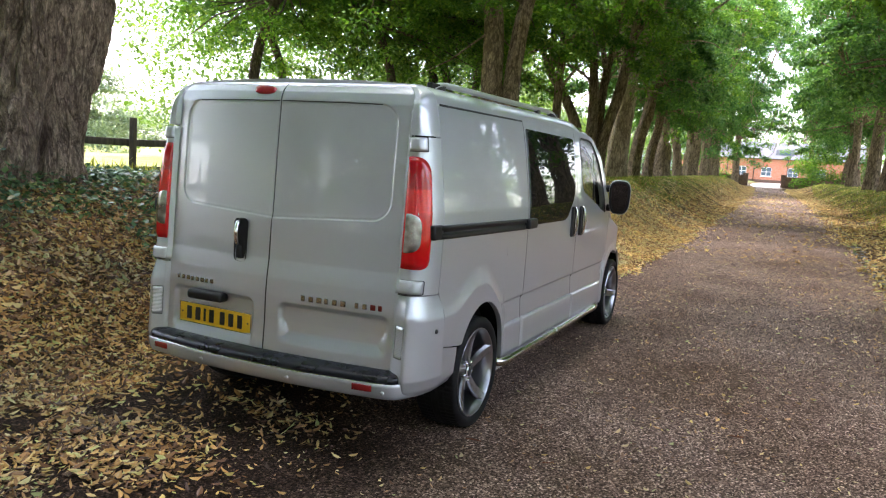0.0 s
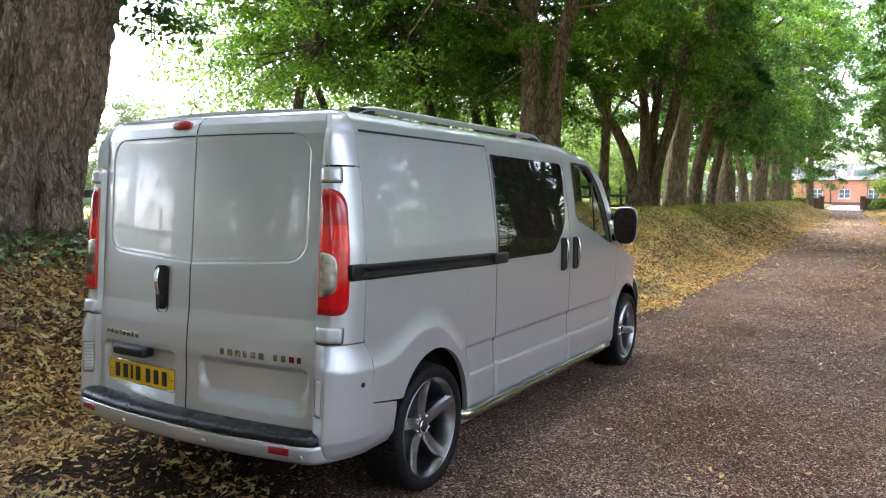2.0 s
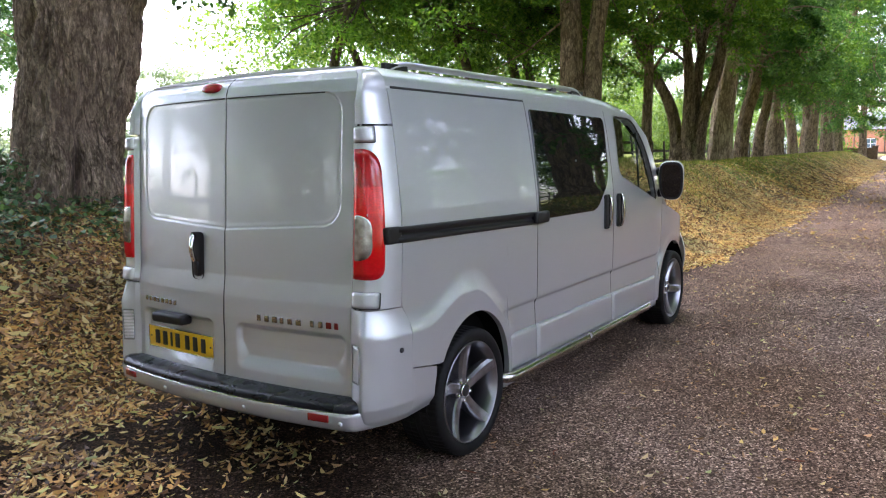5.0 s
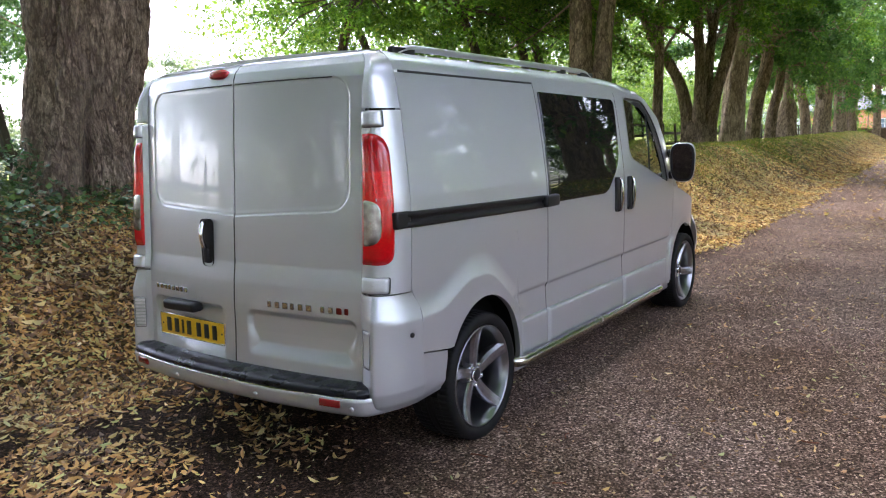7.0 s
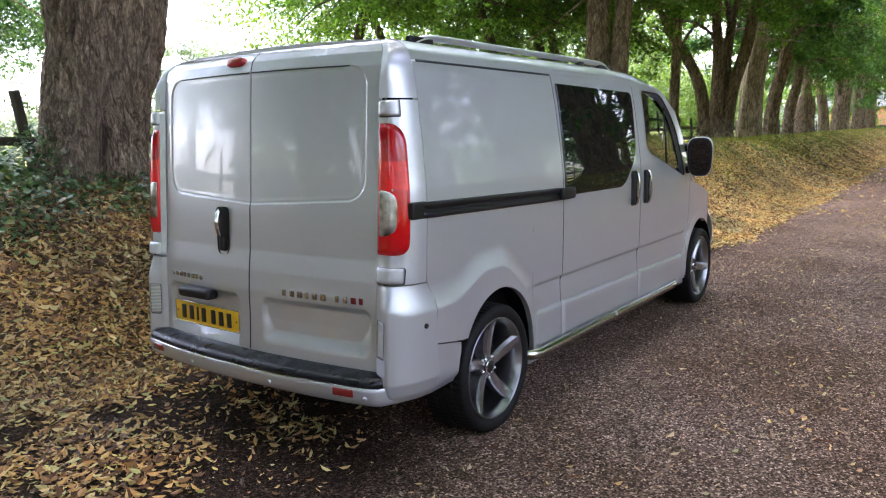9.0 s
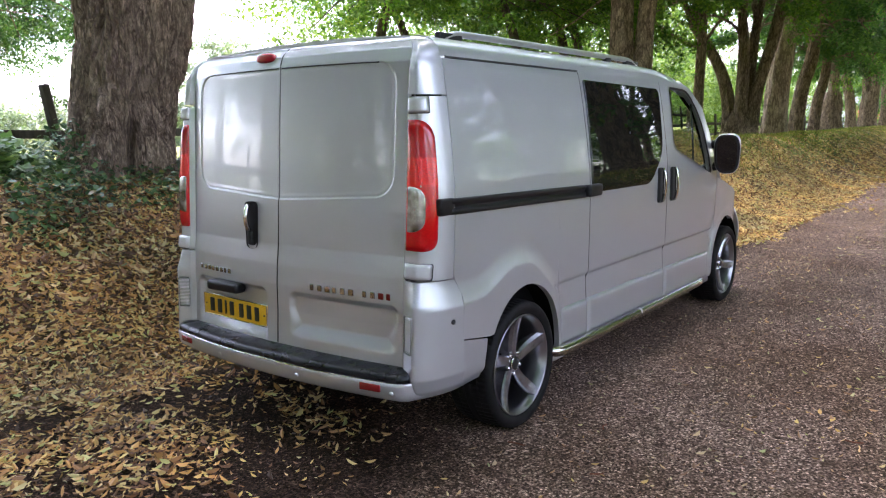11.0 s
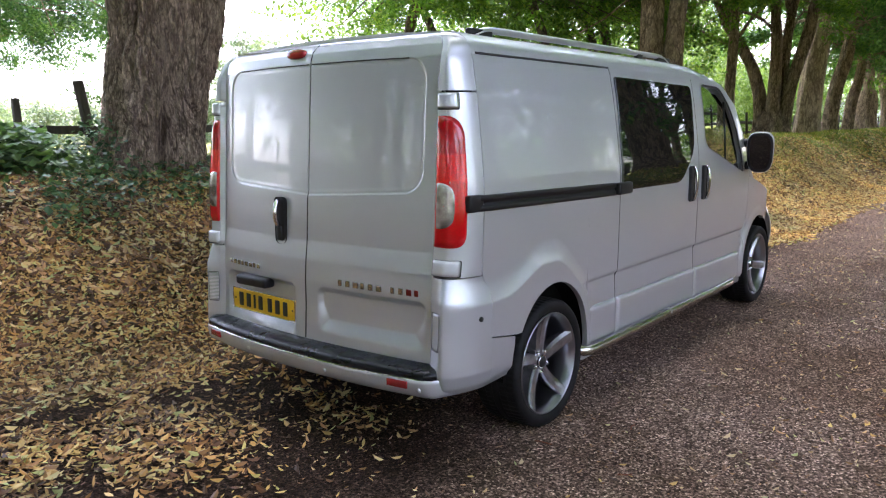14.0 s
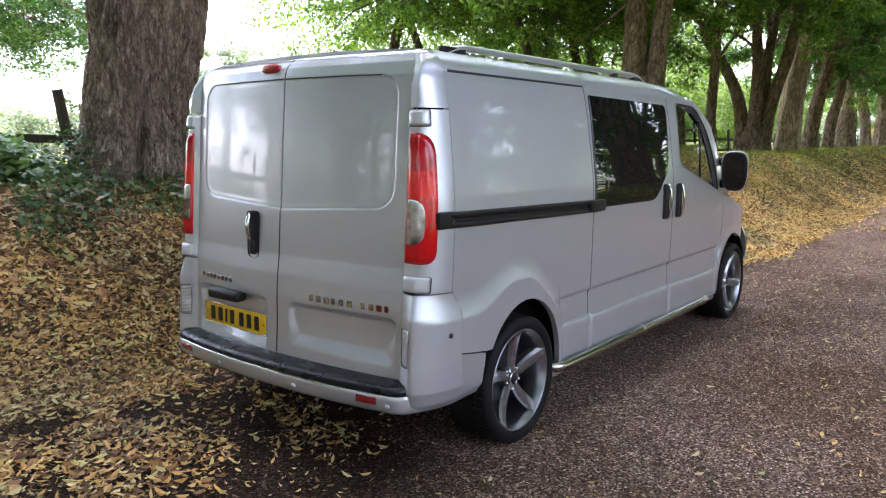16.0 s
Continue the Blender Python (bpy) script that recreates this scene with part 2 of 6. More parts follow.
BARK_NEAR = bark("bark_ridged", (0.105, 0.070, 0.053), (0.74, 0.555, 0.42), 6.0, 0.05, 0.045)
BARK = bark("bark_brown", (0.080, 0.053, 0.034), (0.50, 0.365, 0.235), 5.0, 0.14, 0.04)
BARK_PALE = bark("bark_pale", (0.17, 0.12, 0.08), (0.70, 0.54, 0.37), 4.0, 0.10, 0.04)
BARK_DARK = bark("bark_dark", (0.05, 0.038, 0.028), (0.20, 0.15, 0.105), 6.0, 0.2)


def foliage(name, stops, passing=0.45, rough=0.45):
    """Leaves that let some light through; their colour varies leaf by leaf."""
    m, tr, p = material(name, stops[0][1], rough, spec=0.35)
    c = ramp_of(tr, island_random(tr), stops)
    c = mix_of(tr, 1.0, c, ramp_of(tr, noise_of(tr, 0.9, 2), [(0.34, (0.72, 0.80, 0.86)), (0.66, (1.22, 1.16, 0.95))]), "MULTIPLY")
    tr.links.new(c, p.inputs["Base Color"])
    glow = tr.nodes.new("ShaderNodeBsdfTranslucent")
    lit = mix_of(tr, 1.0, c, (1.25, 1.4, 0.65), "MULTIPLY")
    tr.links.new(lit, glow.inputs["Color"])
    mx = tr.nodes.new("ShaderNodeMixShader")
    mx.inputs[0].default_value = passing
    tr.links.new(p.outputs[0], mx.inputs[1])
    tr.links.new(glow.outputs[0], mx.inputs[2])
    tr.links.new(mx.outputs[0], tr.nodes["Material Output"].inputs["Surface"])
    return m


LEAF = foliage("lime_leaves", [(0.0, (0.050, 0.112, 0.016)), (0.5, (0.095, 0.188, 0.026)), (0.9, (0.165, 0.27, 0.042)), (1.0, (0.28, 0.33, 0.07))], 0.58)
LEAF_DARK = foliage("horse_chestnut_leaves", [(0.0, (0.044, 0.112, 0.036)), (0.55, (0.086, 0.182, 0.056)), (0.9, (0.140, 0.250, 0.072)), (1.0, (0.22, 0.33, 0.09))], 0.54)
LEAF_FIELD = foliage("field_tree_leaves", [(0.0, (0.036, 0.092, 0.034)), (0.6, (0.066, 0.145, 0.052)), (1.0, (0.12, 0.205, 0.072))], 0.5)
LEAF_FAR = foliage("far_leaves", [(0.0, (0.060, 0.110, 0.022)), (0.6, (0.10, 0.165, 0.034)), (1.0, (0.17, 0.23, 0.055))], 0.5)
# greyed and paled: the haze of distance is put into this leaf colour
LEAF_HAZE = foliage("haze_tinted_leaves", [(0.0, (0.14, 0.18, 0.13)), (0.6, (0.19, 0.235, 0.165)), (1.0, (0.25, 0.29, 0.20))], 0.4)
IVY = foliage("ivy_leaves", [(0.0, (0.036, 0.085, 0.044)), (0.6, (0.090, 0.170, 0.080)), (0.92, (0.16, 0.25, 0.11)), (1.0, (0.32, 0.24, 0.09))], 0.25, 0.34)
NETTLE = foliage("nettle_leaves", [(0.0, (0.065, 0.135, 0.062)), (0.5, (0.13, 0.235, 0.110)), (0.9, (0.22, 0.32, 0.155)), (1.0, (0.27, 0.36, 0.17))], 0.35, 0.4)
LITTER = foliage("fallen_leaves", [(0.0, (0.045, 0.024, 0.016)), (0.25, (0.161, 0.076, 0.036)), (0.48, (0.383, 0.192, 0.072)), (0.70, (0.625, 0.363, 0.138)), (0.90, (0.689, 0.534, 0.249)), (1.0, (0.423, 0.454, 0.183))], 0.12, 0.40)
LITTER_GOLD = foliage("golden_fallen_leaves", [(0.0, (0.12, 0.060, 0.026)), (0.3, (0.36, 0.20, 0.075)), (0.6, (0.60, 0.39, 0.150)), (0.85, (0.70, 0.51, 0.215)), (1.0, (0.42, 0.42, 0.156))], 0.12, 0.6)
LITTER_OLD = foliage("old_fallen_leaves", [(0.0, (0.065, 0.037, 0.031)), (0.35, (0.202, 0.103, 0.066)), (0.68, (0.576, 0.331, 0.187)), (0.88, (0.800, 0.648, 0.394)), (1.0, (0.389, 0.432, 0.187))], 0.1, 0.42)
TURF = foliage("grass_blades", [(0.0, (0.11, 0.15, 0.024)), (0.6, (0.25, 0.27, 0.05)), (1.0, (0.48, 0.43, 0.12))], 0.35, 0.6)

OAK, tr, p = material("weathered_fence_wood", (0.06, 0.05, 0.042), 0.85)
tr.links.new(ramp_of(tr, noise_of(tr, 14, 5, (1, 1, 0.2)), [(0.3, (0.022, 0.018, 0.015)), (0.7, (0.085, 0.072, 0.056))]), p.inputs["Base Color"])
bump_of(tr, p, noise_of(tr, 30, 5, (1, 1, 0.15)), 0.6, 0.01)
BRICK, tr, p = material("orange_brick", (0.42, 0.15, 0.075), 0.9)
bk = tr.nodes.new("ShaderNodeTexBrick")
bk.inputs["Color1"].default_value, bk.inputs["Color2"].default_value, bk.inputs["Mortar"].default_value = (0.47, 0.165, 0.08, 1), (0.36, 0.12, 0.06, 1), (0.40, 0.33, 0.27, 1)
bk.inputs["Scale"].default_value, bk.inputs["Brick Width"].default_value, bk.inputs["Row Height"].default_value, bk.inputs["Mortar Size"].default_value = 1.0, 0.225, 0.075, 0.006
co = tr.nodes.new("ShaderNodeTexCoord")
mp = tr.nodes.new("ShaderNodeMapping")
mp.inputs["Rotation"].default_value = (radians(-90), 0, 0)
tr.links.new(co.outputs["Object"], mp.inputs[0])
tr.links.new(mp.outputs[0], bk.inputs["Vector"])
tr.links.new(mix_of(tr, ramp_of(tr, noise_of(tr, 0.8, 5), [(0.4, (0, 0, 0)), (0.8, (0.5, 0.5, 0.5))]), bk.outputs["Color"], (0.50, 0.20, 0.11)), p.inputs["Base Color"])
DARK_BRICK, tr, p = material("mossy_brick", (0.10, 0.07, 0.05), 0.92)
tr.links.new(ramp_of(tr, noise_of(tr, 6, 6), [(0.3, (0.05, 0.035, 0.026)), (0.6, (0.15, 0.085, 0.055)), (0.8, (0.10, 0.11, 0.05))]), p.inputs["Base Color"])
SLATE, tr, p = material("grey_slate", (0.16, 0.165, 0.18), 0.6)
tr.links.new(ramp_of(tr, noise_of(tr, 5, 5), [(0.3, (0.12, 0.125, 0.14)), (0.7, (0.22, 0.225, 0.24))]), p.inputs["Base Color"])
WHITE, _, _ = material("white_paint", (0.75, 0.75, 0.73), 0.5)
PANE, _, _ = material("window_pane", (0.10, 0.14, 0.17), 0.05, 0, 0, 0.8)
PIPE, _, _ = material("black_pipe", (0.03, 0.03, 0.03), 0.5)

# ---- building helpers ----


def ease(a, b, v):
    u = np.clip((np.asarray(v, float) - a) / (b - a), 0, 1)
    return u * u * (3 - 2 * u)


def ripple(x, y, size=1.0, seed=0.0):
    """Smooth unevenness between about -1 and 1."""
    x, y = np.asarray(x) / size, np.asarray(y) / size
    return (np.sin(x * 1.7 + 2.1 * np.sin(y * 0.9 + seed) + seed) + np.sin(y * 2.3 + 1.7 * np.sin(x * 1.3 - seed) + 1.9 * seed) + 0.6 * np.sin(x * 4.1 + y * 3.7 + 3 * seed)) / 2.6


def mesh_of(name, verts, faces, mat, smooth=True):
    """A mesh from arrays: verts (n, 3), faces (m, 3 or 4)."""
    verts, faces = np.asarray(verts, np.float32).reshape(-1, 3), np.asarray(faces, np.int32)
    me = bpy.data.meshes.new(name)
    me.vertices.add(len(verts))
    me.vertices.foreach_set("co", verts.ravel())
    me.loops.add(faces.size)
    me.loops.foreach_set("vertex_index", faces.ravel())
    me.polygons.add(len(faces))
    me.polygons.foreach_set("loop_start", np.arange(0, faces.size, faces.shape[1], dtype=np.int32))
    me.polygons.foreach_set("use_smooth", np.full(len(faces), smooth))
    me.update(calc_edges=True)
    me.materials.append(mat)
    return me


def grid_faces(m, n, closed=False):
    """Quads of a grid of m rows of n points."""
    i, j = np.meshgrid(np.arange(m - 1), np.arange(n if closed else n - 1), indexing="ij")
    a, b = i * n + j, i * n + (j + 1) % n
    return np.stack([a, b, b + n, a + n], -1).reshape(-1, 4)


def part(name, data, parent, label=""):
    """Links a mesh as one part under a thing or under a part."""
    ob = new(name, data)
    ob.parent = parent
    if label:
        tagged(ob, label)
    return ob


def bm_mesh(name, bm, mat, smooth=False):
    me = bpy.data.meshes.new(name)
    bm.to_mesh(me)
    bm.free()
    me.polygons.foreach_set("use_smooth", np.full(len(me.polygons), smooth))
    me.materials.append(mat)
    return me


def box_mesh(name, lo, hi, mat, bevel=0.0, turn=None, segments=2):
    """A box from corner to corner with bevelled edges."""
    bm = bmesh.new()
    bmesh.ops.create_cube(bm, size=1)
    lo, hi = Vector(lo), Vector(hi)
    for v in bm.verts:
        v.co = Vector([(lo[k] + hi[k]) / 2 + v.co[k] * (hi[k] - lo[k]) for k in range(3)])
    if bevel:
        bmesh.ops.bevel(bm, geom=bm.edges[:], offset=bevel, segments=segments, affect="EDGES", profile=0.6)
    if turn:
        bmesh.ops.transform(bm, matrix=turn, verts=bm.verts[:])
    return bm_mesh(name, bm, mat, bevel > 0)


def tube_mesh(name, line, radii, mat, sides=12, bumps=None, caps=True):
    """A tube along a line of points; bumps(angle, row) scales its radius."""
    line = np.asarray(line, float)
    radii = np.broadcast_to(np.asarray(radii, float), (len(line),))
    ahead = np.gradient(line, axis=0)
    ahead /= np.linalg.norm(ahead, axis=1)[:, None]
    ref = np.array([1.0, 0, 0]) if abs(ahead[0][2]) > 0.7 else np.array([0, 0, 1.0])
    rows = []
    a = np.linspace(0, 2 * np.pi, sides, endpoint=False)
    for k, (c, d, r) in enumerate(zip(line, ahead, radii)):
        u = ref - d * (ref @ d)
        u /= np.linalg.norm(u)
        ref = u
        w = np.cross(d, u)
        rr = r * (bumps(a, k) if bumps else np.ones(sides))
        rows.append(c + rr[:, None] * (np.cos(a)[:, None] * u + np.sin(a)[:, None] * w))
    P = np.array(rows).reshape(-1, 3)
    F = grid_faces(len(line), sides, True)
    if not caps:
        return mesh_of(name, P, F, mat)
    n, top, j = len(P), (len(line) - 1) * sides, range(sides)
    ends = [(n, (k + 1) % sides, k) for k in j] + [(n + 1, top + k, top + (k + 1) % sides) for k in j]
    me = bpy.data.meshes.new(name)
    me.from_pydata(np.vstack([P, line[0], line[-1]]).tolist(), [], F.tolist() + ends)
    me.polygons.foreach_set("use_smooth", np.full(len(me.polygons), True))
    me.materials.append(mat)
    return me


# ---- the lay of the land ----
def road_left(y):
    y = np.asarray(y, float)
    return np.where(y < 8, -1.35 + 1.6 * ease(2.0, 9.0, y), 0.28 - 0.00034 * y * y * (y > 0)) + 0.10 * ripple(y, 0, 1.3)


def road_right(y):
    y = np.asarray(y, float)
    return 4.05 - 0.00043 * y * y * (y > 0) + 0.07 * ripple(y, 3, 1.1, 2)


def land(x, y):
    """The height of the ground: banks on both sides of the road, fields behind them."""
    x, y = np.asarray(x, float), np.asarray(y, float)
    far = 1 - ease(78, 96, y)
    dl = road_left(np.clip(y, -60, 95)) - x
    dr = x - road_right(np.clip(y, -60, 95))
    left = (1.16 + 0.08 * ripple(x, y, 4.5)) * ease(0.15, 3.0, dl) - 0.42 * ease(3.6, 6.0, dl) - 1.6 * ease(12, 120, dl)
    right = (0.98 + 0.08 * ripple(x, y, 3.5, 4)) * ease(0.85, 3.2, dr) - 0.35 * ease(4.5, 7.0, dr) - 0.6 * ease(12, 120, dr)
    z = np.where(dl > 0, left, np.where(dr > 0, right, 0.0)) * (0.25 + 0.75 * far)
    z = z + 0.025 * ripple(x, y, 0.45, 1) * ease(0.2, 0.8, np.maximum(dl, dr)) + 0.3 * ease(84, 110, y)
    return z - 0.035 * (1 - ease(-0.12, 0.12, np.maximum(dl, dr)))


def axis_steps(*spans):
    """Grid lines: (from, to, step) one after the other."""
    return np.unique(np.concatenate([np.arange(a, b, s) for a, b, s in spans] + [[spans[-1][1]]]))


gx = axis_steps((-1500, -200, 130), (-200, -40, 16), (-40, -9, 2.2), (-9, 9, 0.16), (9, 40, 2.2), (40, 200, 16), (200, 1500, 130))
gy = axis_steps((-1500, -200, 130), (-200, -30, 16), (-30, -6, 1.2), (-6, 12, 0.16), (12, 40, 0.4), (40, 110, 1.2), (110, 200, 9), (200, 1500, 130))
GX, GY = np.meshgrid(gx, gy)
ground_me = mesh_of("ground", np.stack([GX, GY, land(GX, GY)], -1), grid_faces(len(gy), len(gx)), EARTH)
cover = np.zeros((GX.size, 4), np.float32)
dl, dr = (road_left(np.clip(GY, -60, 95)) - GX).ravel(), (GX - road_right(np.clip(GY, -60, 95))).ravel()
yy = GY.ravel()
cover[:, 0] = np.clip(ease(0.9, 2.6, dl + 0.5 * ripple(GX, GY, 1.6).ravel()) * ease(9, 16, yy) + ease(1.6, 3.2, dr) + ease(5, 7, dl), 0, 1)
cover[:, 1] = np.maximum(ease(6.2, 8.0, dl), ease(7.5, 9.5, dr))
cover[:, 3] = 1
ground_me.color_attributes.new("cover", "FLOAT_COLOR", "POINT").data.foreach_set("color", cover.ravel())
tagged(new("ground", ground_me), "grassy earth banks with leaf mould and pale meadow beyond", "ground", kind="structure")

ry = axis_steps((-40, -6, 1.0), (-6, 14, 0.2), (14, 96, 1.0))
ru = np.linspace(0, 1, 60)
RL, RR = road_left(ry) - 0.05, road_right(ry) + 0.05
RX = RL[:, None] + (RR - RL)[:, None] * ru
RY = np.broadcast_to(ry[:, None], RX.shape)
RZ = 0.02 * (1 - (2 * ru - 1) ** 2) * 0.0 + 0.004 * ripple(RX, RY, 0.9, 5) - 0.03 * ((ru < 0.001) | (ru > 0.999))
RZ = RZ + 0.3 * ease(84, 110, RY)
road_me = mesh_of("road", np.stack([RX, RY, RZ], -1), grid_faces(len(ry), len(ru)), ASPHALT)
# the mask spreads behind and under the van, taking in its shade
damp_and_shade = ease(0.45, -0.45, RX - 1.05 * ease(1.2, -0.2, RY) - 0.25 * ease(0, 6, RY) + 0.30 * ripple(RX, RY, 0.5, 2)) * ease(11, 6, RY)
road_me.attributes.new("damp_and_shade", "FLOAT", "POINT").data.foreach_set("value", damp_and_shade.astype(np.float32).ravel())
tagged(new("road", road_me), "worn damp grey-brown asphalt lane, the van's shade in its colour, strewn with leaves", "road", kind="structure")
fy = np.linspace(94, 127, 20)
fu = np.linspace(0, 1, 12)
FX = (-2.9 - 10.7 * ease(98, 108, fy))[:, None] + (3.4 + 21.8 * ease(98, 108, fy))[:, None] * fu
FYY = np.broadcast_to(fy[:, None], FX.shape)
tagged(new("forecourt", mesh_of("forecourt", np.stack([FX, FYY, 0.3 * ease(84, 110, FYY) + 0.02 + 0.0 * FX], -1), grid_faces(20, 12), PALE)), "pale gravel forecourt before the brick house", "pavement", kind="structure")

# the wet channel along the far edge of the lane
cy = np.arange(8.0, 46.0, 0.25)
cu = np.linspace(0, 1, 5)
wide = 0.16 + 0.10 * ripple(cy, 1.0, 1.7, 3)
CX = (road_right(cy) - 0.10 - 0.4 * np.maximum(wide, 0.03))[:, None] + np.maximum(wide, 0.03)[:, None] * 1.6 * cu
CYY = np.broadcast_to(cy[:, None], CX.shape)
tagged(new("gutter", mesh_of("gutter", np.stack([CX, CYY, 0.012 + 0.0 * CX], -1), grid_faces(len(cy), 5), WET_MUD)), "dark wet muddy channel along the lane's edge", "gutter", kind="structure")

# ---- the van: x to its right, y ahead, rear at y = 0 ----
SEAM = -0.012
SIDE_Z = (0.29, 0.33, 0.50, 0.535, 0.56, 0.66, 0.692, 0.712, 0.80, 1.00, 1.20, 1.32, 1.50, 1.70, 1.84, 1.88)
SIDE_X = (0.915, 0.940, 0.942, 0.941, 0.940, 0.935, 0.935, 0.952, 0.954, 0.957, 0.958, 0.952, 0.930, 0.900, 0.873, 0.860)
REAR_Z = (0.36, 0.49, 0.67, 0.80, 0.90, 1.00, 1.20, 1.60, 1.86, 1.92, 1.95, 1.968, 1.978)
REAR_Y = (0.050, 0.052, 0.064, 0.066, 0.074, 0.088, 0.100, 0.128, 0.150, 0.172, 0.198, 0.232, 0.270)
AXLE_Z, AXLES = 0.337, (0.851, 4.349)


def drop(y):
    """How far the roof falls towards the windscreen."""
    return -0.035 * np.clip((np.asarray(y, float) - 2.5) / 0.8, 0, 2) ** 2


def side_x(y, z):
    """The half width of the body at a place of its flank."""
    y, z = np.asarray(y, float), np.asarray(z, float)
    w = np.interp(z, SIDE_Z, SIDE_X)
    u = np.clip((z - 1.88) / 0.1, 0, 0.98)
    w = w - 0.13 * (1 - np.sqrt(1 - u * u))
    # soft shoulder over the rear wheel, with a crease along its foot, dying into the swage line ahead
    crest = 0.875 + 0.11 * ease(0.40, 0.75, y) - 0.27 * ease(0.84, 1.32, y)
    out = np.clip((crest + 0.012 - z) / 0.115, 0, 1) ** 1.5 * ease(1.38, 1.10, y)
    w = w + (np.maximum(w, 0.976) - w) * out
    r = np.hypot(y - AXLES[1], z - AXLE_Z)
    lip = ease(0.52, 0.47, r) * ease(1.0, 0.9, z)
    w = w * (1 - lip) + np.maximum(w, 0.958) * lip
    t = np.clip((y - 3.6) / 1.5, 0, 1)
    return w - 0.10 * t ** 2 - 0.12 * np.clip((y - 4.6) / 0.5, 0, 1) ** 2


def rear_y(x, z):
    x, z = np.asarray(x, float), np.asarray(z, float)
    return np.interp(z, REAR_Z, REAR_Y) - 0.018 + 0.055 * (x / 0.785) ** 2


def rounded(x, z, x0, x1, z0, z1, r):
    """Signed distance to a rounded rectangle, negative inside."""
    qx, qz = np.abs(x - (x0 + x1) / 2) - (x1 - x0) / 2 + r, np.abs(z - (z0 + z1) / 2) - (z1 - z0) / 2 + r
    return np.hypot(np.maximum(qx, 0), np.maximum(qz, 0)) + np.minimum(np.maximum(qx, qz), 0) - r


def skin(name, P, mat, inner=(0, 0, 0), depth=0.03):
    """A panel from a grid of points with edges turned inwards."""
    P = np.asarray(P, float)
    m, n = P.shape[:2]
    V, F = [P.reshape(-1, 3)], [grid_faces(m, n)]
    edge = np.concatenate([P[0, :-1], P[:-1, -1], P[-1, :0:-1], P[:0:-1, 0]])
    inward = np.asarray(inner, float)
    k = len(edge)
    V += [edge, edge + inward * depth]
    base = m * n
    j = np.arange(k)
    F.append(np.stack([base + j, base + (j + 1) % k, base + k + (j + 1) % k, base + k + j], -1))
    return mesh_of(name, np.concatenate(V), np.concatenate(F), mat)


def flank(y0, y1, zb, zt, ny, nz, out=0.0):
    """A grid on the right flank; y0, y1: functions of height; zb, zt: functions of y."""
    u, v = np.linspace(0, 1, ny)[None], np.linspace(0, 1, nz)[:, None]
    Y = y0(1.0) + (y1(1.0) - y0(1.0)) * u + 0 * v
    for _ in range(3):
        Z = zb(Y) + (zt(Y) - zb(Y)) * v
        Y = y0(Z) + (y1(Z) - y0(Z)) * u
    return np.stack([side_x(Y, Z) + out, Y, Z], -1)


def arch(y, yc, low, a=0.375, b=0.432):
    """The lower edge of a panel over a wheel arch."""
    r = np.clip(1 - ((np.asarray(y, float) - yc) / a) ** 2, 0, 1)
    return np.where(r > 0, np.maximum(low, AXLE_Z + b * np.sqrt(r) * 1.0), low)


def blob(points, centre, count=10):
    """Rings from an outline in to its centre: a filled patch, as a grid closed round."""
    t = np.linspace(1, 0.02, count)[:, None, None]
    return centre + (np.asarray(points)[None] - centre) * t


def outline(corners, radius, steps=7, straight=8):
    """A closed outline through corners (y, z), each rounded."""
    c = np.asarray(corners, float)
    out = []
    for k in range(len(c)):
        a, b, d = c[k - 1], c[k], c[(k + 1) % len(c)]
        r = radius[k] if hasattr(radius, "__len__") else radius
        p, q = b + (a - b) / np.linalg.norm(a - b) * r, b + (d - b) / np.linalg.norm(d - b) * r
        s = np.linspace(0, 1, steps)[:, None]
        out.append((1 - s) ** 2 * p + 2 * s * (1 - s) * b + s * s * q)
        nxt = radius[(k + 1) % len(c)] if hasattr(radius, "__len__") else radius
        e = d + (b - d) / np.linalg.norm(b - d) * nxt
        out.append(q + (e - q) * np.linspace(0, 1, straight + 2)[1:-1, None])
    return np.concatenate(out)


CORNER, CREASE = 0.235, 0.30


def corner_path(a, A, K, C, E):
    """Plan of a rear corner: straight from A to the crease K, then a bow past C to E; a runs from 0 to 1."""
    a = np.asarray(a, float)
    reach = np.clip(np.minimum(a, 1 - a) / 0.045, 0, 1)
    out = [0, 0]
    for d in (-0.045, -0.0225, 0, 0.0225, 0.045):
        b = a + d * reach
        u, t = np.clip(b / CREASE, 0, 1), np.clip((b - CREASE) / (1 - CREASE), 0, 1)
        for k in (0, 1):
            bow = (1 - t) ** 2 * K[k] + 2 * t * (1 - t) * C[k] + t * t * E[k]
            out[k] = out[k] + np.where(b < CREASE, A[k] + (K[k] - A[k]) * u, bow) / 5
    return out


def corner_point(a, z):
    """The rear right corner of the body; a: 0 at the door's edge, 1 on the flank."""
    xe, ys = door_edge(z), corner_end(z)
    ye, w = rear_y(xe, z) - 0.026 * ease(1.94, 1.80, z), side_x(ys, z)
    x, y = corner_path(a, (xe + 0.006, ye), (xe + 0.47 * (w - xe), ye - 0.004), (w - 0.010, ye + 0.030), (w, ys))
    return np.stack([x, y, z + 0 * x], -1)


def door_edge(z):
    return np.minimum(0.787, side_x(0.5, z) - 0.082)


def corner_end(z):
    return 0.235 + 0.055 * (np.asarray(z, float) - 0.9)


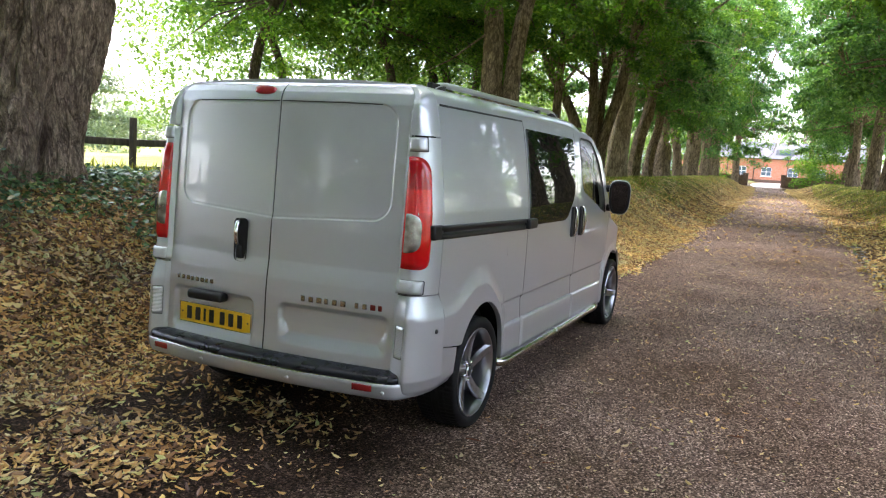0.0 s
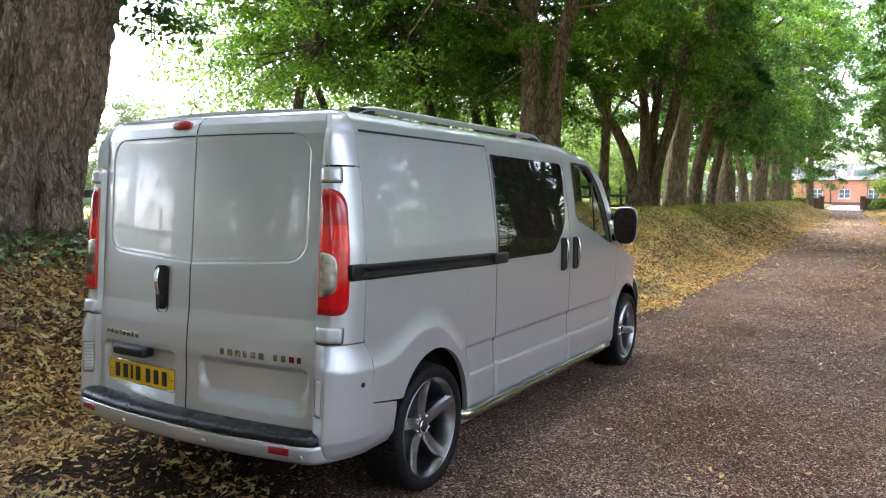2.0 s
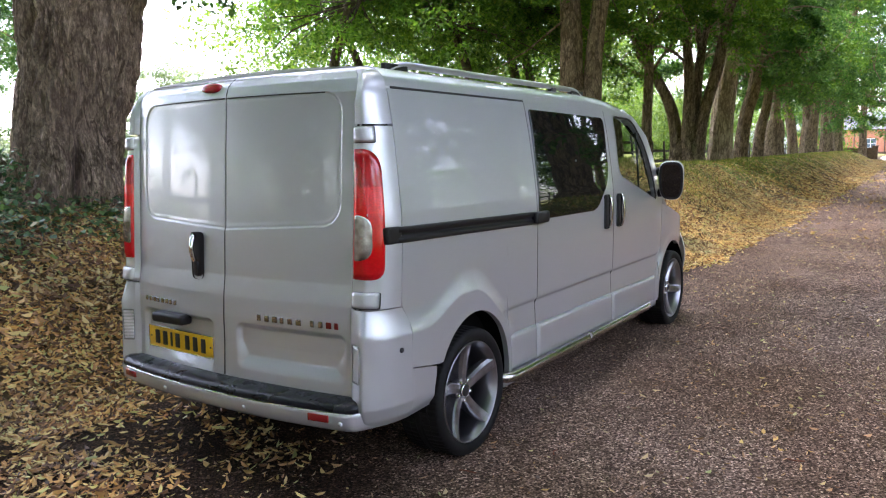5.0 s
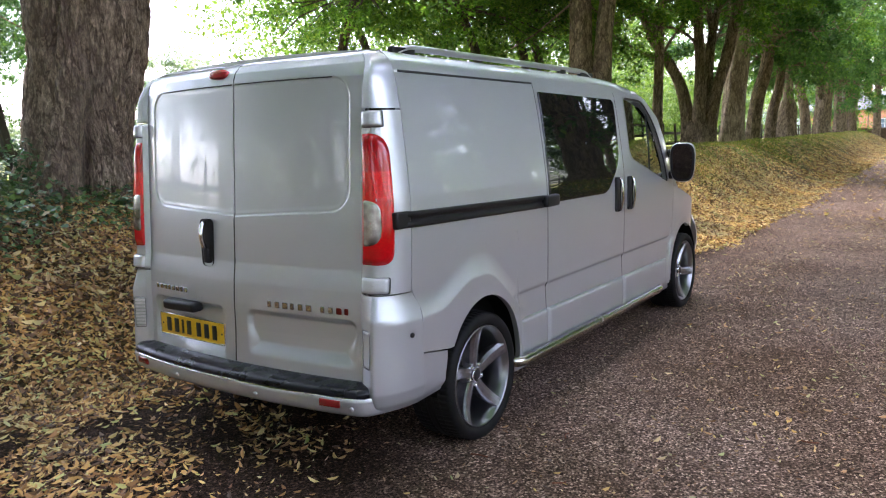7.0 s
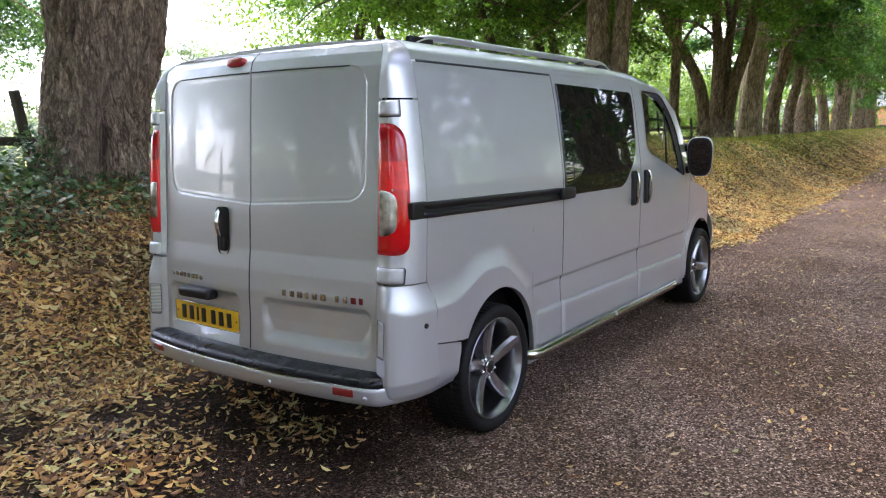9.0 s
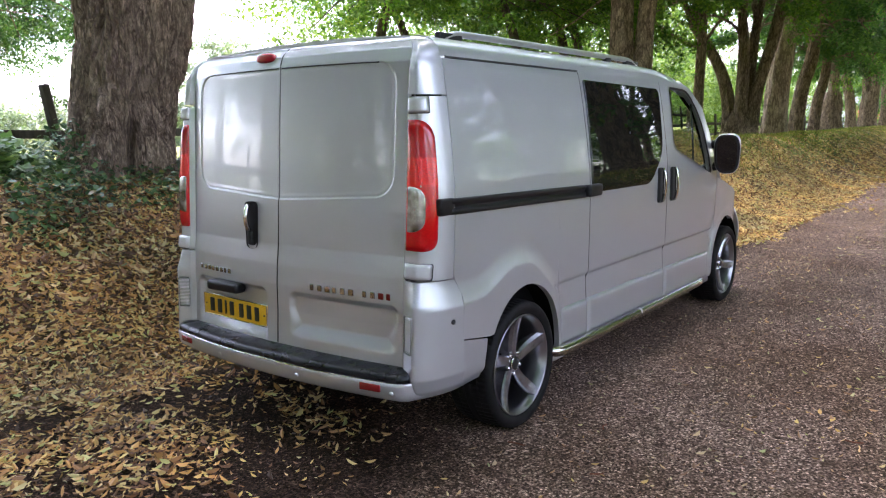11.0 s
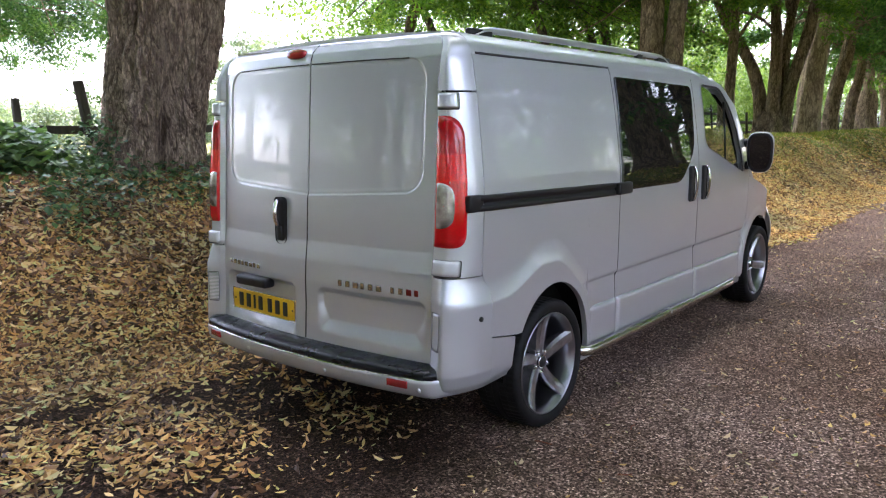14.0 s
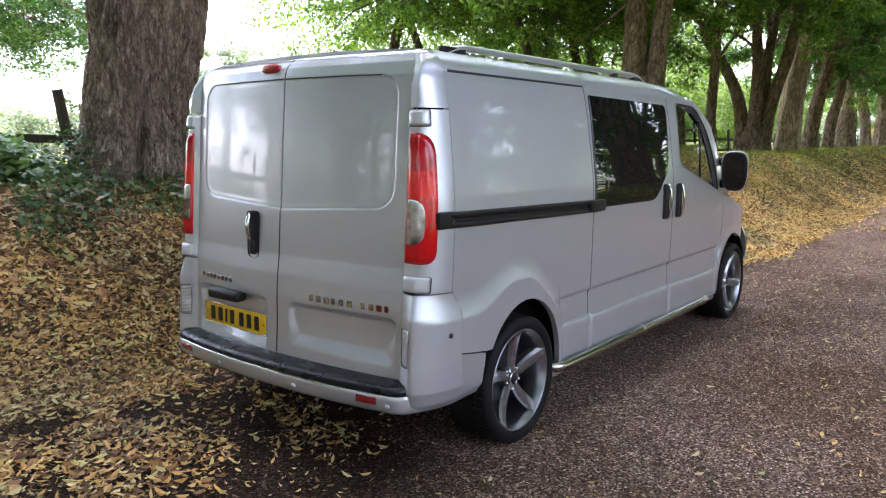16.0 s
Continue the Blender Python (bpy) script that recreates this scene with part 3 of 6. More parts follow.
def bumper_corner(a, z, low):
    """Plan of the bumper's end at a height; a: 0 at the door, 1 on the flank."""
    fl = np.clip((0.90 - z) / 0.11, 0, 1)
    ya = rear_y(0.79, z) - 0.020 + low
    yk, w = ya - 0.010 - 0.026 * fl, side_x(0.288, z) - low
    return corner_path(a, (0.795, ya), (0.860 + 0.010 * fl - 0.3 * low, yk), (w - 0.016, yk + 0.050), (w, 0.288 + 0 * z))


def van_body(van):
    # rear doors, pressed panels and all
    for sign in (-1, 1):
        u, v = np.linspace(0, 1, 190)[None], np.linspace(0, 1, 350)[:, None]
        Z = 0.492 + (1.976 - 0.492) * v + 0 * u
        X = SEAM + sign * 0.004 + (sign * door_edge(Z) - SEAM - sign * 0.004) * u
        Y = rear_y(X, Z)
        zb = 1.228 + 0.038 * np.abs(X) / 0.705
        d = rounded(X, Z, -0.705, 0.705, zb, 1.862 + 0.006 * (1 - (X / 0.7) ** 2), 0.10)
        Y = Y + 0.0062 * ease(0.003, -0.003, d) - 0.0012 * np.exp(-((d + 0.012) / 0.009) ** 2)
        if sign > 0:
            d = rounded(X, Z, 0.075, 0.748, 0.545, 0.775, 0.045)
            Y = Y + 0.019 * ease(0.004, -0.028 - 0.05 * ease(0.70, 0.60, Z), d)
        else:
            d = rounded(X, Z, -0.735, -0.090, 0.30, 0.775, 0.05)
            Y = Y + 0.028 * ease(0.0, -0.030, d) * ease(0.47, 0.60, Z)
        door = part("rear_door", skin("rear_door", np.stack([X, Y, Z], -1), PAINT, (0, 1, 0)), van, "silver rear door with a pressed blank panel")
        # a fine dark strip along the panel's top, put there as the recess edge's shade
        run = [(x, 1.862 + 0.006 * (1 - (x / 0.7) ** 2) - 0.001) for x in np.linspace(SEAM + sign * 0.012, sign * 0.61, 20)]
        part("panel_top_shade", tube_mesh("panel_top_shade", [(x, float(rear_y(x, z)) + 0.0022, z) for x, z in run], 0.0028, SEAL, 6), door)
        if sign < 0:
            left_door = door
        else:
            right_door = door
    # rear corners
    a = np.linspace(0, 1, 30)[None]
    for s in (1, -1):
        for name, z0, z1, n in (("corner_cap", 1.712, 1.976, 22), ("corner_post", 0.905, 1.704, 34)):
            z = np.linspace(z0, z1, n)[:, None]
            P = corner_point(a, z)
            part(name, skin(name, P * (s, 1, 1), PAINT, (-0.7 * s, 0.7, 0)), van)
        # bumper end, round the corner and along to the wheel arch
        z = np.linspace(0.365, 0.897, 80)[:, None]
        low = np.interp(z, (0.365, 0.40, 0.46), (0.050, 0.02, 0))
        bx, by = bumper_corner(np.linspace(0, 1, 72)[None], z, low)
        P = np.stack([bx, by, z + 0 * bx], -1)
        z2 = np.linspace(0.365, 0.606, 14)[:, None]
        al = np.linspace(0, 1, 14)[None]
        x1 = side_x(0.288, z2) - np.interp(z2, (0.365, 0.40, 0.46), (0.050, 0.02, 0))
        Q = np.stack([x1 * (1 - al) + 0.962 * al - 0.03 * (1 - ease(0.365, 0.42, z2)) * al, 0.288 + (0.500 - 0.030 * ease(0.60, 0.36, z2) - 0.288) * al, z2 + 0.012 * al * ease(0.5, 0.365, z2) - 0.040 * al * ease(0.45, 0.606, z2)], -1)
        part("bumper_corner", skin("bumper_corner", P * (s, 1, 1), PAINT, (-0.8 * s, 0.6, 0)), van, "silver moulded bumper corner")
        part("bumper_end", skin("bumper_end", Q * (s, 1, 1), PAINT, (-s, 0, 0), 0.05), van)
    # flanks
    def rear_quarter_low(y):
        y = np.asarray(y, float)
        return np.where(y < 0.851, np.maximum(0.612 - 0.034 * np.clip((y - 0.288) / 0.21, 0, 1), arch(y, 0.851, 0.30)), arch(y, 0.851, 0.30))
    for s in (1, -1):
        q = flank(lambda z: corner_end(z) + 0.006 + 0.058 * ease(0.93, 0.80, z), lambda z: 1.592 + 0 * np.asarray(z), rear_quarter_low, lambda y: 1.873 + 0 * y, 170, 190)
        part("rear_quarter", skin("rear_quarter", q * (s, 1, 1), PAINT, (-s, 0, 0)), van, "silver rear quarter panel with a flared wheel arch")
        d = flank(lambda z: 1.600 + 0 * np.asarray(z), lambda z: 2.826 + 0 * np.asarray(z), lambda y: 0.305 + 0 * y, lambda y: 1.905 + drop(y), 40, 190)
        sd = part("sliding_door", skin("sliding_door", d * (s, 1, 1), PAINT, (-s, 0, 0)), van, "silver sliding door with dark tinted glass")
        # its flush dark window
        o = outline([(1.632, 1.832), (1.612, 1.180), (2.50, 1.172), (2.745, 1.38), (2.785, 1.815)], (0.02, 0.02, 0.08, 0.10, 0.05))
        g = np.concatenate([o[None], o[None] + (np.array([2.2, 1.52]) - o[None]) * 0.012, blob(o + (np.array([2.2, 1.52]) - o) * 0.02, np.array([2.2, 1.52]), 16)])
        G = np.stack([side_x(g[..., 0], g[..., 1]) + 0.009, g[..., 0], g[..., 1]], -1)
        G[0, :, 0] -= 0.004
        rim = G[:1] - (0.008, 0, 0)
        part("door_window", mesh_of("door_window", np.concatenate([rim, G]) * (s, 1, 1), grid_faces(len(G) + 1, len(o), True), TINT), sd, "black tinted window")
        # front door: lower part, then the surround of its window
        def front_edge(z):
            z = np.asarray(z, float)
            return 3.97 - 0.06 * ease(0.9, 0.5, z)
        d = flank(lambda z: 2.834 + 0 * np.asarray(z), front_edge, lambda y: np.maximum(0.305, arch(y, 4.349, 0.305, 0.44, 0.43)), lambda y: 1.33 - 0.19 * (y - 2.834), 40, 130)
        fd = part("front_door", skin("front_door", d * (s, 1, 1), PAINT, (-s, 0, 0)), van, "silver front door with a clear window")
        outer = [(2.834, 1.33), (2.834, 1.905 + float(drop(2.834))), (3.42, 1.905 + float(drop(3.42))), (3.73, 1.66), (3.985, 1.111)]
        inner = [(2.975, 1.400), (3.005, 1.838), (3.385, 1.825), (3.625, 1.62), (3.81, 1.165)]
        wo = outline(inner, (0.11, 0.04, 0.09, 0.16, 0.05), 9, 12)
        oo = outline(outer, (0.001, 0.001, 0.10, 0.16, 0.03), 9, 12)
        t = np.linspace(0, 1, 7)[:, None, None]
        R = oo[None] * (1 - t) + wo[None] * t
        RP = np.stack([side_x(R[..., 0], R[..., 1]), R[..., 0], R[..., 1]], -1)
        RP = np.concatenate([RP, RP[-1:] - (0.03, 0, 0)])
        part("window_surround", mesh_of("window_surround", RP * (s, 1, 1), grid_faces(len(RP), len(wo), True), PAINT), fd)
        mid = np.array([3.33, 1.50])
        k = np.linspace(0.0, 0.05, 3)[:, None, None]
        K = wo[None] + (mid - wo[None]) * k
        KP = np.stack([side_x(K[..., 0], K[..., 1]) + 0.003 - 0.004 * np.arange(3)[:, None], K[..., 0], K[..., 1]], -1)
        part("window_seal", mesh_of("window_seal", KP * (s, 1, 1), grid_faces(3, len(wo), True), SEAL), fd)
        g = blob(K[-1], mid, 6)
        GP = np.stack([side_x(g[..., 0], g[..., 1]) - 0.006, g[..., 0], g[..., 1]], -1)
        pane = part("window_pane", mesh_of("window_pane", GP * (s, 1, 1), grid_faces(6, len(wo), True), GLASS), fd, "clear door glass")
        pane.visible_shadow = False
        # division bar of the front window
        part("window_bar", tube_mesh("window_bar", [((side_x(yy_, zz_) - 0.012) * s, yy_, zz_) for yy_, zz_ in ((3.47, 1.72), (3.44, 1.50), (3.41, 1.28))], 0.006, SEAL, 8), fd)
        # raised rubbing panels along the sill
        for name, y0_, y1_ in (("rubbing_panel", 1.245, 1.586), ("rubbing_panel", 1.606, 2.820), ("rubbing_panel", 2.842, 3.80)):
            yy_, zz_ = np.meshgrid(np.concatenate([y0_ + np.array([0, 0.006, 0.014, 0.024]), np.linspace(y0_ + 0.04, y1_ - 0.04, 12), y1_ - np.array([0.024, 0.014, 0.006, 0])]), np.concatenate([0.340 + np.array([0, 0.005, 0.012]), np.linspace(0.37, 0.53, 6), 0.556 - np.array([0.012, 0.005, 0])]))
            zz_ = zz_ - 0.010 * (yy_ - 1.2) + 0.0
            dd = np.minimum(np.minimum(yy_ - y0_, y1_ - yy_), np.minimum(zz_ - (0.340 - 0.010 * (yy_ - 1.2)), 0.556 - 0.010 * (yy_ - 1.2) - zz_))
            part(name, mesh_of(name, np.stack([s * (0.941 + 0.001 + 0.018 * np.sqrt(ease(-0.001, 0.020, dd))), yy_, zz_], -1), grid_faces(*yy_.shape), PAINT), van)
        # wing
        w = flank(lambda z: front_edge(z) + 0.007, lambda z: 5.02 + 0 * np.asarray(z), lambda y: arch(y, 4.349, 0.32, 0.43, 0.43), lambda y: np.interp(y, (3.9, 4.2, 4.6, 5.02), (1.14, 1.085, 0.99, 0.84)), 70, 40)
        part("front_wing", skin("front_wing", w * (s, 1, 1), PAINT, (-s, 0, 0)), van)
        # sill lip under the doors
        part("sill", box_mesh("sill", (min(s * 0.84, s * 0.93), 1.22, 0.25), (max(s * 0.84, s * 0.93), 3.93, 0.31), PAINT, 0.012), van)
        # wheel housings
        for yc in AXLES:
            th = np.linspace(0.0, np.pi, 30)[None]
            xs = np.array([0.925, 0.80, 0.60])[:, None]
            part("wheel_housing", mesh_of("wheel_housing", np.stack([s * (xs + 0 * th), yc + 0.40 * np.cos(th) + 0 * xs, AXLE_Z + 0.44 * np.sin(th) + 0 * xs], -1), grid_faces(3, 30), INSIDE), van)
    # roof with its rounded sides
    zs = np.linspace(1.882, 1.976, 12)
    xs = side_x(1.0, zs)
    mid = np.linspace(xs[-1], -xs[-1], 34)[1:-1]
    cx = np.concatenate([xs, mid, -xs[::-1]])
    cz = np.concatenate([zs, 1.976 + 0.026 * (1 - (mid / xs[-1]) ** 2), zs[::-1]])
    # strips in front of and behind the sliding door's top reach down to the panels
    ys = np.concatenate([np.linspace(0.285, 3.0, 30), np.linspace(3.05, 3.38, 10)])
    start = 0.30 + 0 * cx
    RYY = ys[:, None] + 0 * cx[None]
    RXX = cx[None] * (1 - 0.05 * ease(2.9, 3.4, ys))[:, None]
    RZZ = cz[None] + drop(ys)[:, None]
    lift = np.where(((ys > 1.60) & (ys < 2.83))[:, None], np.maximum(RZZ, 1.912 + drop(ys)[:, None]), RZZ)
    XX = np.where(lift > RZZ, np.sign(RXX) * side_x(1.0, np.minimum(lift - drop(ys)[:, None], 1.975)), RXX)
    part("roof", skin("roof", np.stack([XX, RYY, lift], -1), PAINT, (0, 0, -1)), van, "silver roof with rounded sides")
    for s in (1, -1):
        part("roof_seam", tube_mesh("roof_seam", [(s * (side_x(y, 1.878) - 0.004), y, 1.8775) for y in np.linspace(0.32, 1.592, 12)], 0.0085, SEAL, 6), van)
    # windscreen, bonnet and nose
    v, u = np.linspace(0, 1, 14)[:, None], np.linspace(-1, 1, 21)[None]
    wz, wy = 1.935 + (1.09 - 1.935) * v + 0.26 * v * (1 - v), 3.36 + (4.28 - 3.36) * v
    ws = part("windscreen", mesh_of("windscreen", np.stack([u * (0.78 + 0.10 * v), wy + 0.10 * (1 - u ** 2) - 0.1 * v * u ** 2, wz + 0 * u], -1), grid_faces(14, 21), GLASS), van)
    ws.visible_shadow = False
    for s in (1, -1):
        py_ = np.array([3.40, 3.54, 3.68, 3.79, 3.88, 3.98, 4.12])
        pz_ = np.array([1.870, 1.805, 1.68, 1.51, 1.34, 1.20, 1.09])
        line = np.stack([s * (np.array([float(side_x(a_, b_)) for a_, b_ in zip(py_, pz_)]) - np.interp(py_, (3.40, 3.68), (0.075, 0.030))), py_, pz_], -1)
        pillar = part("windscreen_pillar", tube_mesh("windscreen_pillar", line, 0.034, PAINT, 10), van)
        part("pillar_trim", tube_mesh("pillar_trim", line[1:] - (s * 0.018, 0.010, 0.008), 0.022, INSIDE, 10), pillar)
    hv = np.linspace(0, 1, 16)[:, None]
    hy = 4.18 + 0.86 * hv
    hz = 1.11 - 0.10 * hv - 0.17 * hv ** 3
    part("bonnet", skin("bonnet", np.stack([u * (0.875 - 0.10 * hv ** 2), hy + 0.10 * (1 - u ** 2), hz - 0.03 * u ** 4 + 0 * u], -1), PAINT, (0, 0, -1)), van)
    nv = np.linspace(0, 1, 14)[:, None]
    part("front_bumper", skin("front_bumper", np.stack([u * (0.80 + 0.06 * np.sin(nv * np.pi)), 5.03 + 0.11 * np.sin(nv * np.pi * 0.8) + 0.10 * (1 - u ** 2) - 0.10 * u ** 6, 0.86 - 0.58 * nv + 0 * u], -1), PAINT, (0, -1, 0)), van)
    # dark lining behind the gaps, floor and underside
    part("load_bay_lining", box_mesh("load_bay_lining", (-0.83, 0.30, 0.50), (0.83, 2.72, 1.84), INSIDE, 0.04), van)
    part("underbody", box_mesh("underbody", (-0.60, 0.50, 0.28), (0.60, 4.95, 0.52), INSIDE, 0.03), van)
    part("cab_floor", box_mesh("cab_floor", (-0.90, 1.24, 0.30), (0.90, 3.92, 0.55), INSIDE, 0.02), van)
    part("dashboard", box_mesh("dashboard", (-0.82, 3.86, 0.75), (0.82, 4.25, 1.10), INSIDE, 0.08, segments=3), van)
    part("cab_roof_lining", box_mesh("cab_roof_lining", (-0.74, 2.60, 1.80), (0.74, 3.36, 1.86), CLOTH, 0.02), van)
    part("rear_lining", box_mesh("rear_lining", (-0.86, 0.235, 0.40), (0.86, 0.30, 1.86), INSIDE, 0.02), van)
    return left_door, right_door


def lens(name, a0, a1, z0, z1, r, out, mat, parent, side, label="", rows=9, foot=0.0):
    """A lens laid on the rear corner, proud of it, with rounded ends."""
    o = outline([(a0, z1), (a0, z0), (a1, z0), (a1, z1)], r, 7, 10)
    # r is in (a, z), with a scaled to metres along the corner
    g = blob(o, np.array([(a0 + a1) / 2, (z0 + z1) / 2]), rows)
    A, Z = g[..., 0] / CORNER, g[..., 1]
    P = corner_point(np.clip(A, 0, 1), Z)
    t = np.radians(52 * ease(0.20, 0.42, A) + 38 * ease(0.42, 1.0, A))
    n = np.stack([np.sin(t), -np.cos(t), 0 * t], -1)
    puff = (foot + (out - foot) * np.sqrt(np.clip(1 - np.linspace(1, 0, rows) ** 6, 0, 1)))[:, None, None]
    P = np.concatenate([P[:1] - 0.01 * n[:1], P + n * (0.004 + puff)])
    return part(name, mesh_of(name, P * (side, 1, 1), grid_faces(rows + 1, len(o), True), mat), parent, label)


def van_lights(van):
    for s in (1, -1):
        lamp = lens("tail_light", 0.004, 0.156, 1.035, 1.605, (0.010, 0.010, 0.060, 0.10), 0.008, RED, van, s, "tall red tail light with a clear inset")
        lens("clear_inset", 0.018, 0.098, 1.118, 1.318, (0.010, 0.010, 0.066, 0.064), 0.0100, INSET_LENS, lamp, s, "clear indicator lens", 9, 0.0086)
        # hinges above and below the lamp, with a dark gap beside each
        for z in (1.668, 0.945):
            lens("hinge_gap", 0.004, 0.141, z - 0.038, z + 0.036, 0.012, 0.001, SEAL, van, s, rows=4)
            lens("door_hinge", 0.002, 0.136, z - 0.035, z + 0.035, 0.012, 0.013, PAINT, van, s, "silver box-shaped door hinge", 7)
        # clear lens low on the bumper end
        o = outline([(0.02, 0.745), (0.02, 0.575), (0.25, 0.575), (0.27, 0.745)], (0.02, 0.02, 0.02, 0.02), 5, 6)
        g = blob(o, np.array([0.14, 0.66]), 6)
        gx_, gy_ = bumper_corner(g[..., 0], g[..., 1], 0.0)
        G = np.stack([gx_, gy_ - 0.005, g[..., 1]], -1)
        G = np.concatenate([G[:1] + (0.01, 0.015, 0), G])
        fog = part("fog_lens", mesh_of("fog_lens", G * (s, 1, 1), grid_faces(7, len(o), True), CLEAR_LENS), van, "clear ribbed lamp in the bumper end")
        edge = np.concatenate([G[1], G[1][:1]]) * (s, 1, 1)
        part("lens_frame", tube_mesh("lens_frame", edge, 0.0013, SEAL, 6), fog)
    q = np.linspace(0, 2 * np.pi, 40, endpoint=False)
    oval = np.stack([0.072 * np.sign(np.cos(q)) * np.abs(np.cos(q)) ** 0.7, 0 * q, 0.025 * np.sign(np.sin(q)) * np.abs(np.sin(q)) ** 0.8], -1)
    size = np.array([1.0, 1.0, 0.97, 0.90, 0.75, 0.5, 0.02])
    rise = np.array([0.012, -0.006, -0.013, -0.018, -0.021, -0.0225, -0.023])
    dome = oval[None] * size[:, None, None] + np.array([0, 1, 0]) * rise[:, None, None]
    stop = part("stop_light", mesh_of("stop_light", dome, grid_faces(7, 40, True), DARK_RED), van, "dark red high-level stop light")
    stop.matrix_local = Matrix.Translation((-0.135, float(rear_y(-0.135, 1.925)) + 0.001, 1.922)) @ Matrix.Rotation(radians(-22), 4, "X")
    sx, sy = (float(k) for k in bumper_corner(np.array(0.86), np.array(0.708), np.array(0.0)))
    part("flank_sensor", tube_mesh("flank_sensor", [(sx - 0.03, sy + 0.006, 0.708), (sx + 0.004, sy - 0.001, 0.708)], 0.012, SEAL, 14), van)


def letter_bars(parent, x0, x1, z, height, mats, y_of, gaps=(), tilt=0.0):
    """A row of plain bars in place of writing."""
    n = len(mats)
    step = (x1 - x0) / n
    for k, mat in enumerate(mats):
        if k in gaps:
            continue
        xa = x0 + k * step
        zc = z + tilt * (xa - x0)
        w = step * (0.50 + 0.10 * (k % 3))
        ob = part("badge_bar", box_mesh("badge_bar", (0, -0.003, -height / 2), (w, 0.003, height / 2), mat, 0.0028), parent)
        ob.matrix_local = Matrix.Translation((xa, y_of(xa, zc) - 0.003, zc))


def van_rear_details(van, left_door, right_door):
    # step: dark top, silver face below, following the bow of the rear
    u = np.linspace(-1, 1, 49)[None]
    def lip(u_):
        return -0.080 + 0.085 * np.abs(u_) ** 2.2 + 0.09 * np.clip((np.abs(u_) - 0.93) / 0.07, 0, 1) ** 2
    prof = [(0.150, 0.497), (0.100, 0.497), (0.050, 0.492), (0.016, 0.484), (0.004, 0.474), (0.0, 0.460), (0.003, 0.449)]
    W_ = 0.873
    P = np.stack([np.stack([W_ * u[0], np.minimum(lip(u[0]) + dy, 0.125), np.full(49, z)], -1) for dy, z in prof])
    part("rear_step", mesh_of("rear_step", P, grid_faces(len(prof), 49), STEP_PLASTIC), van, "black ribbed plastic rear step")
    prof = [(0.004, 0.449), (-0.001, 0.444), (-0.001, 0.43), (0.002, 0.405), (0.008, 0.380), (0.018, 0.366), (0.05, 0.360)]
    P = np.stack([np.stack([(W_ + 0.012) * u[0], lip(u[0]) + dy, np.full(49, z)], -1) for dy, z in prof])
    bumper = part("rear_bumper", mesh_of("rear_bumper", P, grid_faces(len(prof), 49), PAINT), van, "silver rear bumper face")
    part("step_edge", tube_mesh("step_edge", [(W_ * k * 0.985, float(lip(np.array(k))) + 0.001, 0.4475) for k in np.linspace(-1, 1, 49)], 0.0032, CHROME, 6), van)
    for x in (0.680, -0.705):
        k = x / (W_ + 0.012)
        r = part("bumper_reflector", box_mesh("bumper_reflector", (-0.055, -0.004, -0.017), (0.055, 0.006, 0.017), REFLECTOR, 0.003), bumper, "small red reflector")
        r.matrix_local = Matrix.Translation((x, float(lip(np.array(k))) - 0.003, 0.420)) @ Matrix.Rotation(math.atan(0.165 / W_ * k * abs(k) ** 0.2), 4, "Z")
    for x in (-0.36, 0.24, 0.79):
        k = x / (W_ + 0.012)
        yb = float(lip(np.array(k)))
        part("parking_sensor", tube_mesh("parking_sensor", [(x, yb + 0.004, 0.402), (x, yb - 0.004, 0.402)], 0.011, PAINT, 14), bumper)
    # handle on the left door: black recess with a chrome grip
    hx, hz = -0.215, 1.085
    hy = float(rear_y(hx, hz))
    cup = part("handle_cup", box_mesh("handle_cup", (hx - 0.042, hy - 0.012, hz - 0.122), (hx + 0.042, hy + 0.02, hz + 0.122), BLACK_PLASTIC, 0.036, segments=5), left_door, "black oval handle recess")
    part("handle_grip", tube_mesh("handle_grip", [(hx - 0.012 + 0.004 * math.sin(k * 3), hy - 0.012 - 0.026 * math.sin(k * math.pi) ** 0.6, hz + 0.105 - 0.135 * k) for k in np.linspace(0, 1, 12)], 0.0125, CHROME, 10), cup, "chrome grip")
    part("handle_base", box_mesh("handle_base", (hx - 0.024, hy - 0.024, hz - 0.105), (hx + 0.012, hy, hz - 0.03), BLACK_PLASTIC, 0.01), cup)
    # number plate: yellow with plain dark bars
    py = float(rear_y(-0.385, 0.62)) + 0.012
    plate = part("number_plate", box_mesh("number_plate", (-0.264, -0.006, -0.058), (0.264, 0.004, 0.058), YELLOW, 0.004), left_door, "yellow number plate with dark bars")
    plate.matrix_local = Matrix.Translation((-0.385, py, 0.617)) @ Matrix.Rotation(radians(1.2), 4, "Y")
    rim = outline([(-0.264, 0.058), (-0.264, -0.058), (0.264, -0.058), (0.264, 0.058)], 0.004, 3, 4)
    part("plate_rim", tube_mesh("plate_rim", [(x, -0.006, z) for x, z in np.vstack([rim, rim[:1]])], 0.003, CHROME, 6), plate)
    for k, (x, w) in enumerate(((-0.190, 0.048), (-0.125, 0.048), (-0.073, 0.02), (-0.022, 0.046), (0.058, 0.046), (0.122, 0.048), (0.186, 0.046))):
        part("plate_bar", box_mesh("plate_bar", (x - w * 0.36, -0.0095, -0.038), (x + w * 0.36, -0.006, 0.038), INK, 0.004), plate)
    for x in (-0.243, 0.243):
        part("plate_screw", tube_mesh("plate_screw", [(x, -0.006, 0), (x, -0.009, 0)], 0.005, INK, 8), plate)
